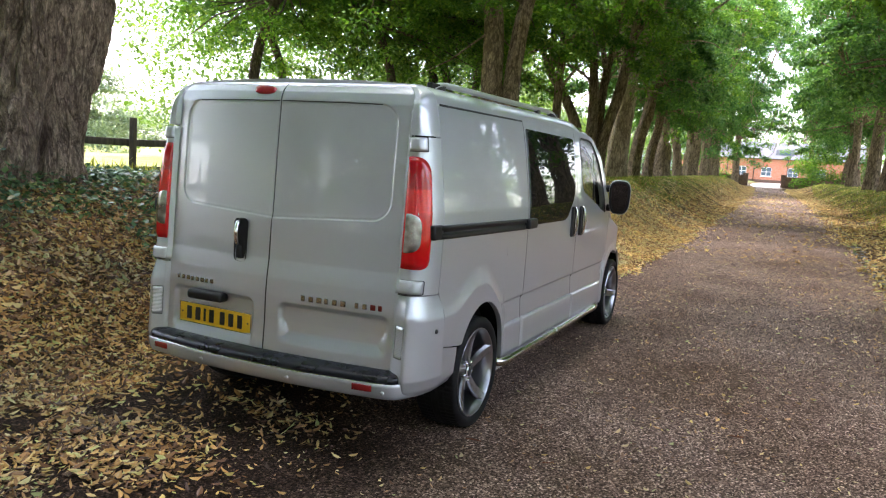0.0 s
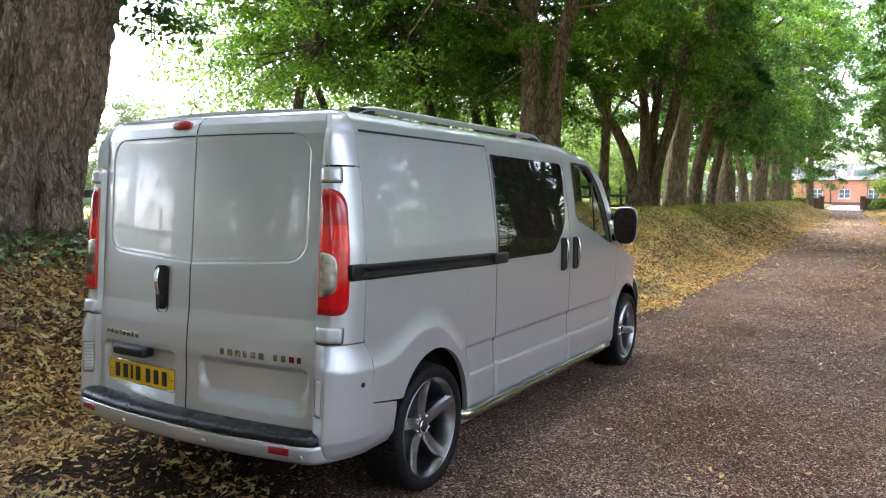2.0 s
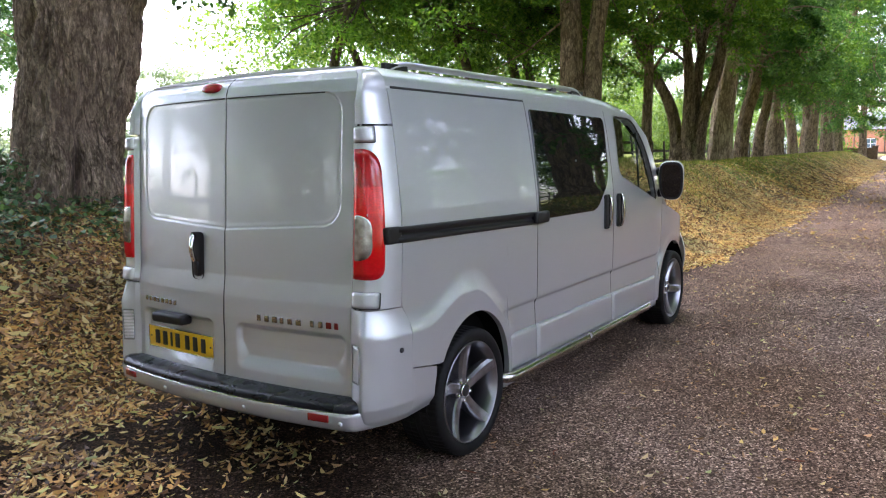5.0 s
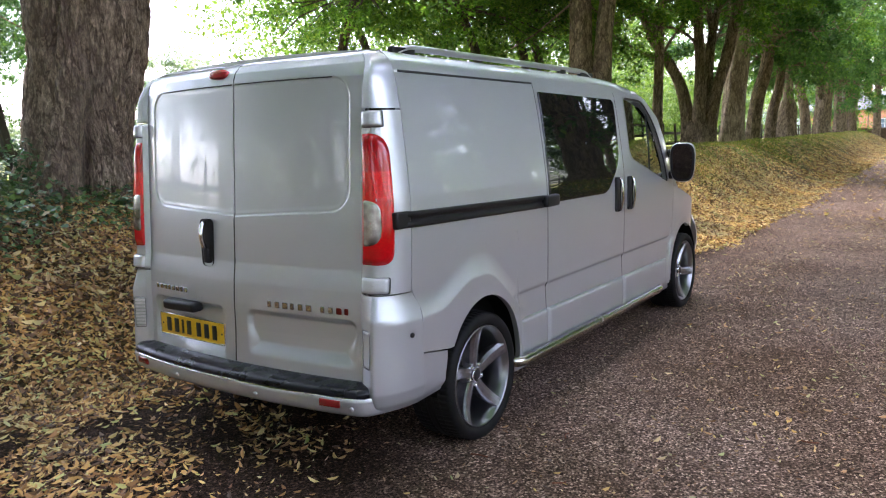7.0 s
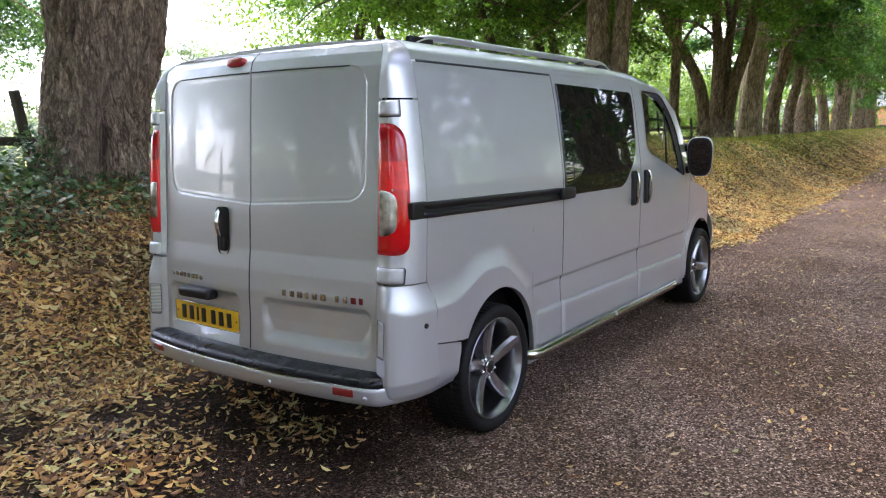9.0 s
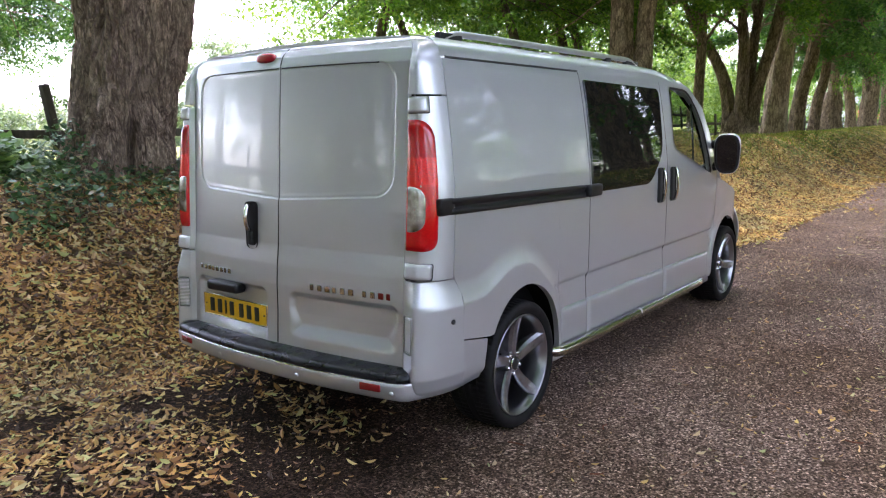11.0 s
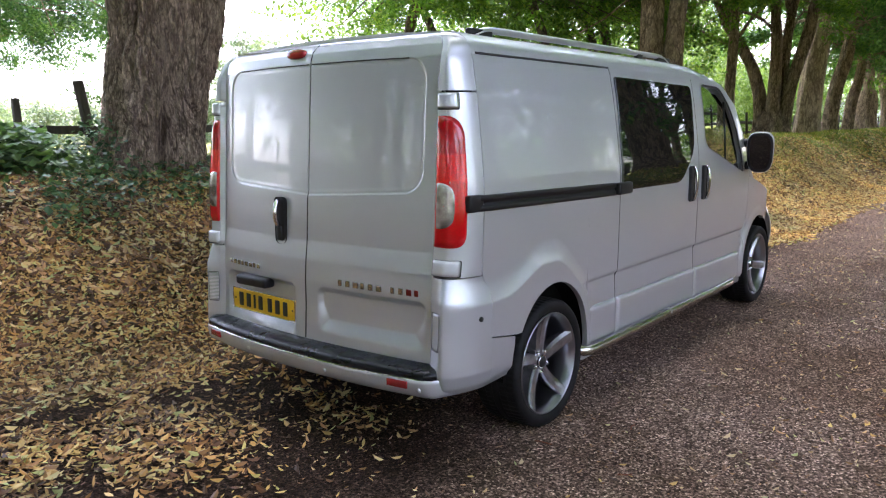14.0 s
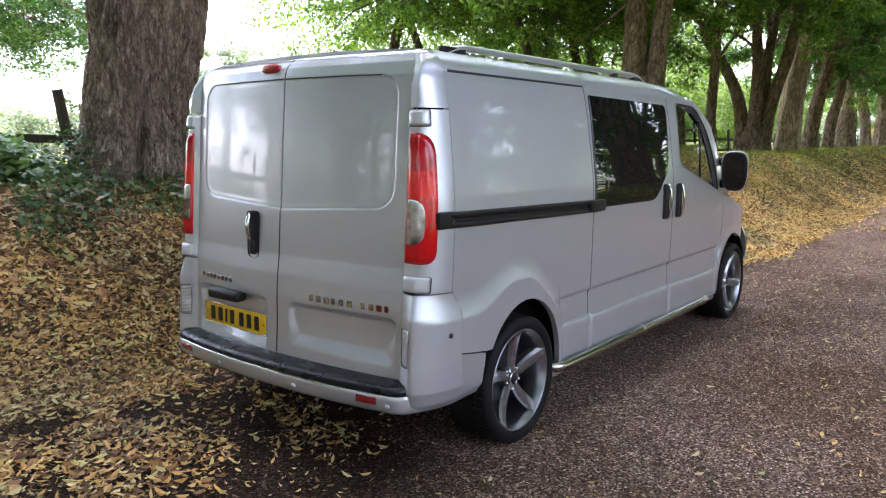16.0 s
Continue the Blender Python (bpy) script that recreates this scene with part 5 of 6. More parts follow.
def make_tree(label, r0, fork, height, seed, mat, crown_low, crown_r, leaf_n, leaf_size, lean=(0, 0), bark_mat=None, hi=False, flare=0.35, limbs=5, splay=0.55, skirt=0, spread=0.62, each=240, shape=None, crown_at=(0, 0)):
    """A tree at the origin: its stems, each limb, twigs and a crown of single leaves. shape: stems as (x, y, z, radius) points."""
    r = np.random.default_rng(seed)
    bark_mat = bark_mat or BARK
    tree = new("tree")
    tagged(tree, label, "tree", "trees of the avenue")
    ends = []
    if hi:
        z = np.concatenate([np.linspace(-0.5, 3.6, 380), np.linspace(3.62, fork, 50)])
        bow = 0.036 * np.sin(z * 0.7 + seed)
        line = np.stack([lean[0] * z + bow, lean[1] * z + 0.5 * bow, z], -1)
        rr = r0 * (1 + flare * np.exp(-np.maximum(z, 0) / 0.25)) * (0.84 + 0.16 * ease(0.6, 2.2, z) + 0.20 * ease(2.0, 3.8, z))
        lumps = trunk_bumps(r, 8, 0.02, z, FOLDS)
        sides = np.linspace(0, 2 * np.pi, 520, endpoint=False)
        plates = bark_field(r, sides, z + 0.5, 1.0)
        part("trunk", mesh_of("trunk", *tube(line, rr, 520, lambda a, k: lumps(a, k) + 0.17 * (plates[k] - 0.70)), bark_mat), tree)
        ends.append((line[-1], np.array([lean[0], lean[1], 1.0]), rr[-1]))
    else:
        shape = shape or [[(0, 0, -0.5, r0 * (1 + flare)), (0.02, 0, 0.25, r0 * (1 + 0.45 * flare)), (lean[0] * 1.2 + 0.04, lean[1] * 1.2, 1.2, r0), (lean[0] * fork * 0.6 - 0.05, lean[1] * fork * 0.6, fork * 0.6, r0 * 0.86), (lean[0] * fork, lean[1] * fork, fork, r0 * 0.78)]]
        for stem in shape:
            rows = smooth_line(stem, 30)
            part("trunk", mesh_of("trunk", *tube(rows[:, :3], rows[:, 3] * 0.86, 40, trunk_bumps(r, 12, 0.07, rows[:, 2])), bark_mat), tree)
            if stem[-1][2] > 3.2 or len(shape) == 1:
                ends.append((rows[-1, :3], rows[-1, :3] - rows[-4, :3], rows[-1, 3]))
    tips = []
    for end, way, re in ends:
        way = way / np.linalg.norm(way)
        n = max(2, limbs // len(ends))
        for k in range(n):
            a = 2 * np.pi * k / n + r.uniform(-0.5, 0.5)
            d = np.array([math.cos(a) * splay, math.sin(a) * splay, 1.0]) + way * 0.6
            length = (height - end[2]) * r.uniform(0.55, 0.85)
            line = bend(end - way * 0.25, d, length, r, 12, 0.35, 0.10)
            part("limb", mesh_of("limb", *tube(line, np.linspace(re * 0.78, 0.05, 12), 12), bark_mat), tree)
            tips.append(line)
    # a few low side branches
    for k in range(5):
        a = r.uniform(0, 6.28)
        end, way, re = ends[k % len(ends)]
        z = r.uniform(0.75, 0.98)
        line = bend(np.array([end[0] * z, end[1] * z, end[2] * z]), (math.cos(a), math.sin(a), 0.75), crown_r * 0.8, r, 10, -0.7, 0.13)
        part("limb", mesh_of("limb", *tube(line, np.linspace(0.075, 0.015, 10), 8), bark_mat), tree)
        tips.append(line)
    lines = np.concatenate(tips)
    mid_z = (crown_low + height) / 2
    C = clumps(r, int(leaf_n / each), (lean[0] * mid_z + crown_at[0], lean[1] * mid_z + crown_at[1], mid_z), (crown_r, crown_r, (height - crown_low) / 2), -0.92, 0.45)
    if skirt:
        a, q = r.uniform(0, 6.28, skirt), np.sqrt(r.uniform(0.05, 1, skirt))
        C = np.concatenate([C, np.stack([np.cos(a) * q * crown_r, np.sin(a) * q * crown_r, crown_low + 1.6 * (1 - q) + r.uniform(0, 2.2, skirt)], -1)])
    pieces = []
    for c in C[:: 2]:
        near = lines[np.argmin(((lines - c) ** 2).sum(1) + 3 * np.maximum(0, lines[:, 2] - c[2]))]
        bendy = (near + c) / 2 + r.normal(0, 0.25, 3)
        pieces.append(tube(np.array([near, bendy, c]), (0.035, 0.022, 0.008), 5))
    tagged(part("branchwork", joined("branchwork", pieces, bark_mat), tree), kind="stuff")
    tagged(part("crown", leaf_mesh("crown", fans(r, C, each, spread, np.array(lean) * mid_z), leaf_size, mat, r), tree), kind="stuff")
    return tree


def at_land(x, y, turn=0.0, size=1.0):
    return Matrix.Translation((x, y, float(land(x, y)) - 0.05)) @ Matrix.Rotation(radians(turn), 4, "Z") @ Matrix.Scale(size, 4)


FOLDS = [(radians(a), d, w, lo, hi_) for a, d, w, lo, hi_ in ((-66, 0.17, 0.17, 0.3, 5), (-24, 0.30, 0.10, -1, 0.5), (4, 0.09, 0.12, 0.8, 5), (-98, 0.08, 0.15, 0, 5), (36, 0.08, 0.14, 0, 5), (80, 0.12, 0.15, 0, 5), (150, 0.12, 0.15, 0, 5))]
big = make_tree("massive old tree with deeply ridged brown bark on the bank", 0.600, 5.2, 17.0, 11, LEAF, 5.8, 5.6, 66000, 0.16, crown_at=(-1.6, -1.0), lean=(0.045, 0.125), bark_mat=BARK_NEAR, hi=True, flare=0.30)
big.matrix_world = at_land(-4.60, 1.95)
# a leafy bough that hangs beside the trunk over the bank
r = np.random.default_rng(41)
foot = np.array(big.matrix_world.translation)
hang = np.array([(-4.3, 2.5, 6.2), (-3.9, 2.75, 4.9), (-3.72, 2.75, 3.9), (-3.62, 2.74, 3.35), (-3.60, 2.72, 3.05)]) - foot
part("limb", mesh_of("limb", *tube(hang, (0.06, 0.035, 0.02, 0.010, 0.004), 8), BARK), big)
C = np.array([-3.56, 2.80, 3.36]) - foot + r.normal(0, 1, (16, 3)) * (0.17, 0.20, 0.17) + np.array([0, 0, 0.12])
tagged(part("hanging_leaves", leaf_mesh("hanging_leaves", fans(r, C, 34, 0.20, (-1.0, -0.8)), 0.095, LEAF_FIELD, r), big), kind="stuff")
t_a = make_tree("old lime tree forking low into two stout stems", 0.60, 2.4, 17.0, 21, LEAF, 3.4, 4.8, 46000, 0.165, limbs=4, splay=0.3, shape=[
    [(0, 0, -0.5, 0.86), (0, 0, 0.2, 0.70), (0, 0, 1.0, 0.60), (-0.03, 0, 1.8, 0.60), (-0.10, 0, 2.5, 0.42)],
    [(-0.16, 0, 1.5, 0.40), (-0.31, 0, 2.5, 0.34), (-0.35, 0.05, 4.3, 0.30), (-0.45, 0.1, 6.0, 0.25)],
    [(0.14, 0, 1.5, 0.38), (0.24, 0.05, 2.9, 0.28), (0.40, 0.1, 4.5, 0.25), (0.75, 0.2, 6.3, 0.20)]])
t_a.matrix_world = at_land(-5.45, 17.3, 22)
t_b = make_tree("lime tree grown as several splayed stems", 0.80, 4.6, 16.0, 35, LEAF, 4.4, 4.6, 44000, 0.18, splay=0.34, limbs=8, shape=[
    [(0, 0, -0.5, 0.98), (0, 0, 0.15, 0.84), (0, 0, 0.7, 0.66), (0, 0, 1.3, 0.40)],
    [(-0.36, 0, 0.0, 0.40), (-0.42, 0.05, 1.4, 0.28), (-0.76, 0.1, 2.75, 0.24), (-1.29, 0.15, 3.7, 0.22), (-1.9, 0.2, 4.6, 0.18)],
    [(-0.02, -0.2, 0.2, 0.34), (0.0, -0.2, 1.6, 0.25), (0.02, -0.15, 3.3, 0.22), (-0.12, -0.1, 5.0, 0.18)],
    [(0.28, 0.1, 0.2, 0.34), (0.29, 0.1, 1.5, 0.25), (0.28, 0.15, 3.0, 0.21), (0.45, 0.2, 4.8, 0.17)],
    [(0.26, -0.05, 0.1, 0.36), (0.52, -0.1, 1.95, 0.25), (1.02, -0.15, 4.0, 0.22), (1.38, -0.2, 6.1, 0.18)]])
t_b.matrix_world = at_land(-5.3, 27.0, 15.6)
t_c = make_tree("very stout old tree with pale bark and forked top", 0.56, 5.4, 18.0, 44, LEAF_DARK, 6.0, 4.6, 40000, 0.20, limbs=4, splay=0.35, bark_mat=BARK_PALE, shape=[
    [(0, 0, -0.5, 0.80), (0, 0, 0.2, 0.64), (0.02, 0, 1.0, 0.54), (0.08, 0, 2.4, 0.50), (0.26, 0, 4.3, 0.45), (0.36, 0, 5.0, 0.36)],
    [(0.33, 0, 4.0, 0.32), (0.50, 0, 5.2, 0.29), (0.85, 0.05, 6.6, 0.25), (1.5, 0.1, 8.3, 0.20)],
    [(0.18, 0, 4.0, 0.30), (0.02, 0.1, 5.4, 0.27), (-0.15, 0.15, 6.8, 0.24), (-0.3, 0.2, 8.5, 0.20)]])
t_c.matrix_world = at_land(-5.3, 32.0, 13.3)
t_d = make_tree("slender dark tree leaning over the bank", 0.36, 6.5, 15.0, 52, LEAF_DARK, 3.7, 4.2, 40000, 0.20, limbs=4, shape=[
    [(0, 0, -0.5, 0.56), (0, 0, 0.2, 0.46), (0.05, 0, 1.0, 0.40), (0.20, 0, 2.4, 0.36), (0.47, 0, 3.5, 0.33), (0.7, 0, 5.5, 0.26)]])
t_d.matrix_world = at_land(-5.3, 35.9, 12)
t_s = make_tree("thin young tree with a curved dark stem", 0.20, 6.0, 12.0, 61, LEAF, 3.0, 3.4, 34000, 0.135, limbs=4, bark_mat=BARK_DARK, shape=[
    [(0.15, 0, -0.4, 0.22), (0.10, 0, 0.4, 0.19), (0.06, 0, 1.6, 0.17), (-0.10, 0, 3.3, 0.155), (-0.55, 0, 4.6, 0.145), (-1.2, 0.1, 6.4, 0.12)]])
t_s.matrix_world = at_land(-9.0, 17.2, 31.5)
t_u = make_tree("slim straight young tree at the edge of the bank", 0.17, 6.0, 12.5, 67, LEAF, 3.9, 2.6, 20000, 0.15, limbs=4, shape=[
    [(0, 0, -0.4, 0.24), (0, 0, 0.3, 0.20), (-0.04, 0, 1.6, 0.18), (0.0, 0, 3.2, 0.17), (0.06, 0, 6.0, 0.14)]])
t_u.matrix_world = at_land(-5.9, 24.1, 16)
for x, y, turn, size in ((-9.0, 20.1, 28, 1.1), (-8.6, 20.5, 55, 1.0), (-12.4, 14.8, 200, 1.1), (-14.5, 19.0, 20, 1.1), (-10.5, 27, 290, 1.15)):
    copy_thing(t_s, at_land(x, y, turn, size))
t_e = make_tree("tall old avenue tree with a wide green crown", 0.40, 5.2, 24.0, 92, LEAF_DARK, 3.1, 6.6, 42000, 0.25, limbs=5, splay=0.6, spread=0.8, each=200)
t_e.matrix_world = at_land(-5.3, 66.0, 0, 0.95)
# high crown added above the view to shade the lane
t_h = make_tree("tall straight tree with a high crown added to block the sky", 0.46, 8.0, 21.0, 97, LEAF, 8.6, 6.6, 36000, 0.24, limbs=5, splay=0.6, spread=0.8, each=200)
t_h.matrix_world = at_land(7.6, 25.5)
# unseen crown over the van and lane, added to block sky and sun
t_o = make_tree("tall tree with an unseen crown added over the lane as shade", 0.46, 6.4, 16.0, 99, LEAF, 7.2, 6.4, 27000, 0.19, limbs=5, splay=0.6, spread=0.7, each=200, crown_at=(-5.2, 0.4))
t_o.matrix_world = at_land(7.3, 3.4)
row = ((t_d, -5.3, 39.8, 30, 0.78), (t_a, -5.35, 44.9, 100, 0.95), (t_d, -5.3, 51.1, 200, 0.9), (t_a, -5.3, 57.9, 150, 1.05), (t_e, -5.4, 71.5, 250, 0.95), (t_e, -5.5, 77.3, 310, 0.95), (t_e, -4.6, 91, 15, 1.15), (t_o, 7.2, 12.0, 25, 1.0), (t_o, 7.4, 21.0, -20, 1.0), (t_a, -8.0, 103, 120, 1.0), (t_a, 3.6, 103.5, 10, 1.0), (t_c, 9, 95, 10, 1.0),
       (t_a, 7.7, 17.6, 100, 1.0), (t_c, 7.8, 5.2, 30, 1.25), (t_e, 8.5, 11.0, 80, 0.9), (t_h, 8.8, 19.5, 190, 1.0), (t_d, 7.0, 34.5, 250, 1.1), (t_h, 7.2, 38.5, 60, 1.0), (t_d, 6.7, 43.0, 320, 1.15), (t_d, 6.5, 50.5, 80, 1.15), (t_e, 5.9, 60.5, 150, 0.95), (t_d, 6.5, 67.5, 210, 1.05), (t_d, 6.6, 77, 270, 1.0), (t_d, 6.6, 86, 40, 1.1),
       # out of view behind, added to block sky from the van's roof edge and rear
       (t_e, -5.4, -8.0, 40, 0.9), (t_e, -3.9, -13, 140, 0.95), (t_e, 5.9, -15, 100, 0.95), (t_e, -4.4, -19, 10, 0.95), (t_a, -5.4, -20.5, 220, 1.0), (t_c, -5.6, -28, 70, 1.0), (t_e, 7.0, -6.2, 220, 1.0), (t_e, 7.4, -10.5, 300, 0.9), (t_a, 7.6, -18, 10, 1.0), (t_c, 7.5, -26, 100, 1.0),
       # also out of view, placed for what the flank and rear doors reflect
       (t_h, -16.5, -7.6, 130, 0.9), (t_s, -10.0, -13.6, 200, 1.3), (t_e, 14.5, 10.5, 250, 0.9), (t_e, 14.0, 18.0, 340, 0.9), (t_e, 14.2, 26.0, 20, 0.9), (t_e, 14.2, 34.0, 90, 0.9), (t_e, 17.0, 43.0, 200, 0.95), (t_c, -13, -22, 30, 1.0), (t_c, -20, -15, 80, 1.0))
for kind_of, x, y, turn, size in row:
    copy_thing(kind_of, at_land(x, y, turn, size))


t_f = make_tree("wide field tree with low hanging boughs", 0.35, 4.4, 14.0, 83, LEAF_FIELD, 2.5, 5.3, 76000, 0.09, limbs=5, splay=0.8, skirt=260, spread=0.6, each=420)
t_f.matrix_world = at_land(-18.0, 4.7)
# copy out of view behind, added for leaf flecks reflected in the rear doors
copy_thing(t_f, at_land(-12.0, -9.8, 70))


def far_wood(name, label, spots, size, each, spread, mat, seed):
    r = np.random.default_rng(seed)
    C = np.concatenate([clumps(r, n, (x, y, float(land(x, y)) + h * 0.55), (w, w, h * 0.5), -0.95, 0.5) for x, y, w, h, n in spots])
    return tagged(new(name, leaf_mesh(name, spray(r, C, each, spread), size, mat, r)), label, "woodland", kind="stuff")


r = np.random.default_rng(5)
far_wood("far_wood", "bright green thicket behind the field fence", [(-24 - 8 * k % 11, 27 + 8.5 * k, 6, r.uniform(9, 13), 60) for k in range(9)] + [(-30, 70, 9, 14, 60), (-32, 95, 10, 14, 60), (-23, 58, 5, 13, 110), (-25, 69, 5.5, 14, 110), (-27, 81, 5.5, 15, 110)], 0.30, 110, 0.9, LEAF_FAR, 71)
# unseen wood behind, added to block low sky from the van's rear
far_wood("far_wood", "unseen low wood added behind to close off the sky", [(-40 + 7 * k, -42 + 4 * math.sin(k * 2.3), 6, r.uniform(13, 16), 80) for k in range(12)], 0.34, 110, 0.9, LEAF_DARK, 74)
# unseen thicket, added to fill bright sky gaps in the rear doors' reflections
far_wood("field_thicket", "unseen leafy thicket added behind for rear door reflections", [(-27 + 4 * k, -23 + 2 * math.sin(2 * k), 3, r.uniform(5, 7), 44) for k in range(8)] + [(-17.5, -16, 2.8, 6, 44), (-27, -9, 4, 7, 34), (-25, -3, 4, 6.5, 30)], 0.22, 110, 0.6, LEAF_FAR, 79)
far_wood("gate_bushes", "leafy green bushes hiding the ends of the garden wall", [(-9.5, 91, 2.6, 5.0, 30), (-12.5, 88, 3, 6, 30), (-7.6, 94, 1.8, 4, 20), (4.6, 91, 2.4, 5, 30), (7.0, 88, 3, 6, 30), (2.9, 94.5, 1.6, 4, 20)], 0.25, 110, 0.6, LEAF, 75)
far_wood("far_hedge", "distant line of trees across the meadow, haze put into the leaf colour", [(-120 + 6 * math.sin(k * 2.1), -70 + 15 * k, 10, r.uniform(6.5, 8.5), 40) for k in range(15)] + [(-95 + 9 * k, 150 + 6 * math.sin(k), 8, r.uniform(10, 15), 34) for k in range(9)], 0.6, 260, 1.7, LEAF_HAZE, 72)
far_wood("field_trees", "trees standing in the meadow, paled to carry the haze in their colour", [(-66, 45.5, 5, 11.5, 46), (-74, 46, 5, 10, 40), (-60, 48, 4.5, 9.5, 36)], 0.34, 320, 0.9, LEAF_HAZE, 76)
far_wood("field_thicket", "low sunny thicket behind the avenue", [(-15.5 + 1.5 * math.sin(k * 1.9), 24 + 4.2 * k, 2.8, r.uniform(4.5, 6.5), 34) for k in range(15)], 0.22, 120, 0.6, LEAF_FAR, 77)
far_wood("far_wood", "bright green trees beyond the meadow on the other side", [(44 + 4 * math.sin(k * 1.7), -46 + 8 * k, 6.5, r.uniform(12, 15), 70) for k in range(19)] + [(16 + 9 * k, 150 - 2 * k, 8, 13, 40) for k in range(5)] + [(-4, 160, 9, 13, 40), (9, 158, 9, 14, 40)], 0.45, 90, 1.2, LEAF, 73)

# ---- fences ----
def make_fence(label, x_of, y0, y1, gap, group, seed, skip=()):
    r = np.random.default_rng(seed)
    fence = new("fence")
    tagged(fence, label, "fence", group)
    ys = np.arange(y0, y1 + 0.01, gap)
    post = box_mesh("post", (-0.045, -0.04, -0.3), (0.045, 0.04, 1.22), OAK, 0.012)
    fence.location = (x_of(ys[0]), ys[0], float(land(x_of(ys[0]), ys[0])))
    o = Vector(fence.location)
    for y in ys:
        ob = part("post", post, fence)
        g = Vector((x_of(y), y, float(land(x_of(y), y))))
        ob.matrix_local = Matrix.Translation(g - o) @ pose(0, 0, 0, r.normal(0, 1.5), r.normal(0, 1.5), r.uniform(-4, 4))
    for k in range(len(ys) - 1):
        for h in (0.38, 0.82):
            a = Vector((x_of(ys[k]), ys[k], float(land(x_of(ys[k]), ys[k])) + h + r.normal(0, 0.012)))
            b = Vector((x_of(ys[k + 1]), ys[k + 1], float(land(x_of(ys[k + 1]), ys[k + 1])) + h + r.normal(0, 0.012)))
            ob = part("rail", box_mesh("rail", (-0.022, 0, -0.055), (0.022, (b - a).length + 0.06, 0.055), OAK, 0.006), fence)
            way = (b - a).normalized()
            ob.matrix_local = Matrix.Translation(a - o + Vector((-0.08, -0.03, 0))) @ way.to_track_quat("Y", "Z").to_matrix().to_4x4()
    return fence


make_fence("dark weathered post and rail fence along the meadow", lambda y: -7.0 - 0.0003 * y * y, -10.03, 80.0, 1.935, "field fences", 3)
make_fence("dark weathered post and rail fence beyond the other bank", lambda y: 10.2 - 0.0003 * y * y, -24.0, 70.0, 2.35, "field fences", 4)
lean_post = tagged(new("fence_post", box_mesh("fence_post", (-0.05, -0.05, -0.3), (0.05, 0.05, 1.40), OAK, 0.02)), "old leaning fence post beside the big tree", "fence post")
lean_post.matrix_world = Matrix.Translation((-6.64, 2.37, float(land(-6.64, 2.37)))) @ pose(0, 0, 0, 10, 0, 12)

# ---- the brick house at the end of the lane ----
HOUSE_Y = 127.0


def wall_with_openings(name, x0, x1, z0, z1, y, thick, holes, mat):
    """An upright wall with arched openings that go through it."""
    bm = bmesh.new()
    xs = sorted({x0, x1, *[h[0] for h in holes], *[h[1] for h in holes]})
    for a, b in zip(xs, xs[1:]):
        hole = next((h for h in holes if h[0] <= a and b <= h[1]), None)
        spans = [(z0, z1)] if hole is None else [(z0, hole[2])]
        for lo, hi in spans:
            q = bmesh.ops.create_cube(bm, size=1)
            for v in q["verts"]:
                v.co = ((a + b) / 2 + v.co.x * (b - a), y + thick / 2 + v.co.y * thick, (lo + hi) / 2 + v.co.z * (hi - lo))
        if hole is not None:
            n, mid, rise = 10, (a + b) / 2, 0.16
            top = [hole[3] + rise * (1 - ((k / n) * 2 - 1) ** 2) for k in range(n + 1)]
            px = [a + (b - a) * k / n for k in range(n + 1)]
            for k in range(n):
                vs = [bm.verts.new(c) for c in ((px[k], y, top[k]), (px[k + 1], y, top[k + 1]), (px[k + 1], y, z1), (px[k], y, z1), (px[k], y + thick, top[k]), (px[k + 1], y + thick, top[k + 1]))]
                bm.faces.new(vs[:4])
                bm.faces.new((vs[0], vs[4], vs[5], vs[1]))
    return bm_mesh(name, bm, mat)


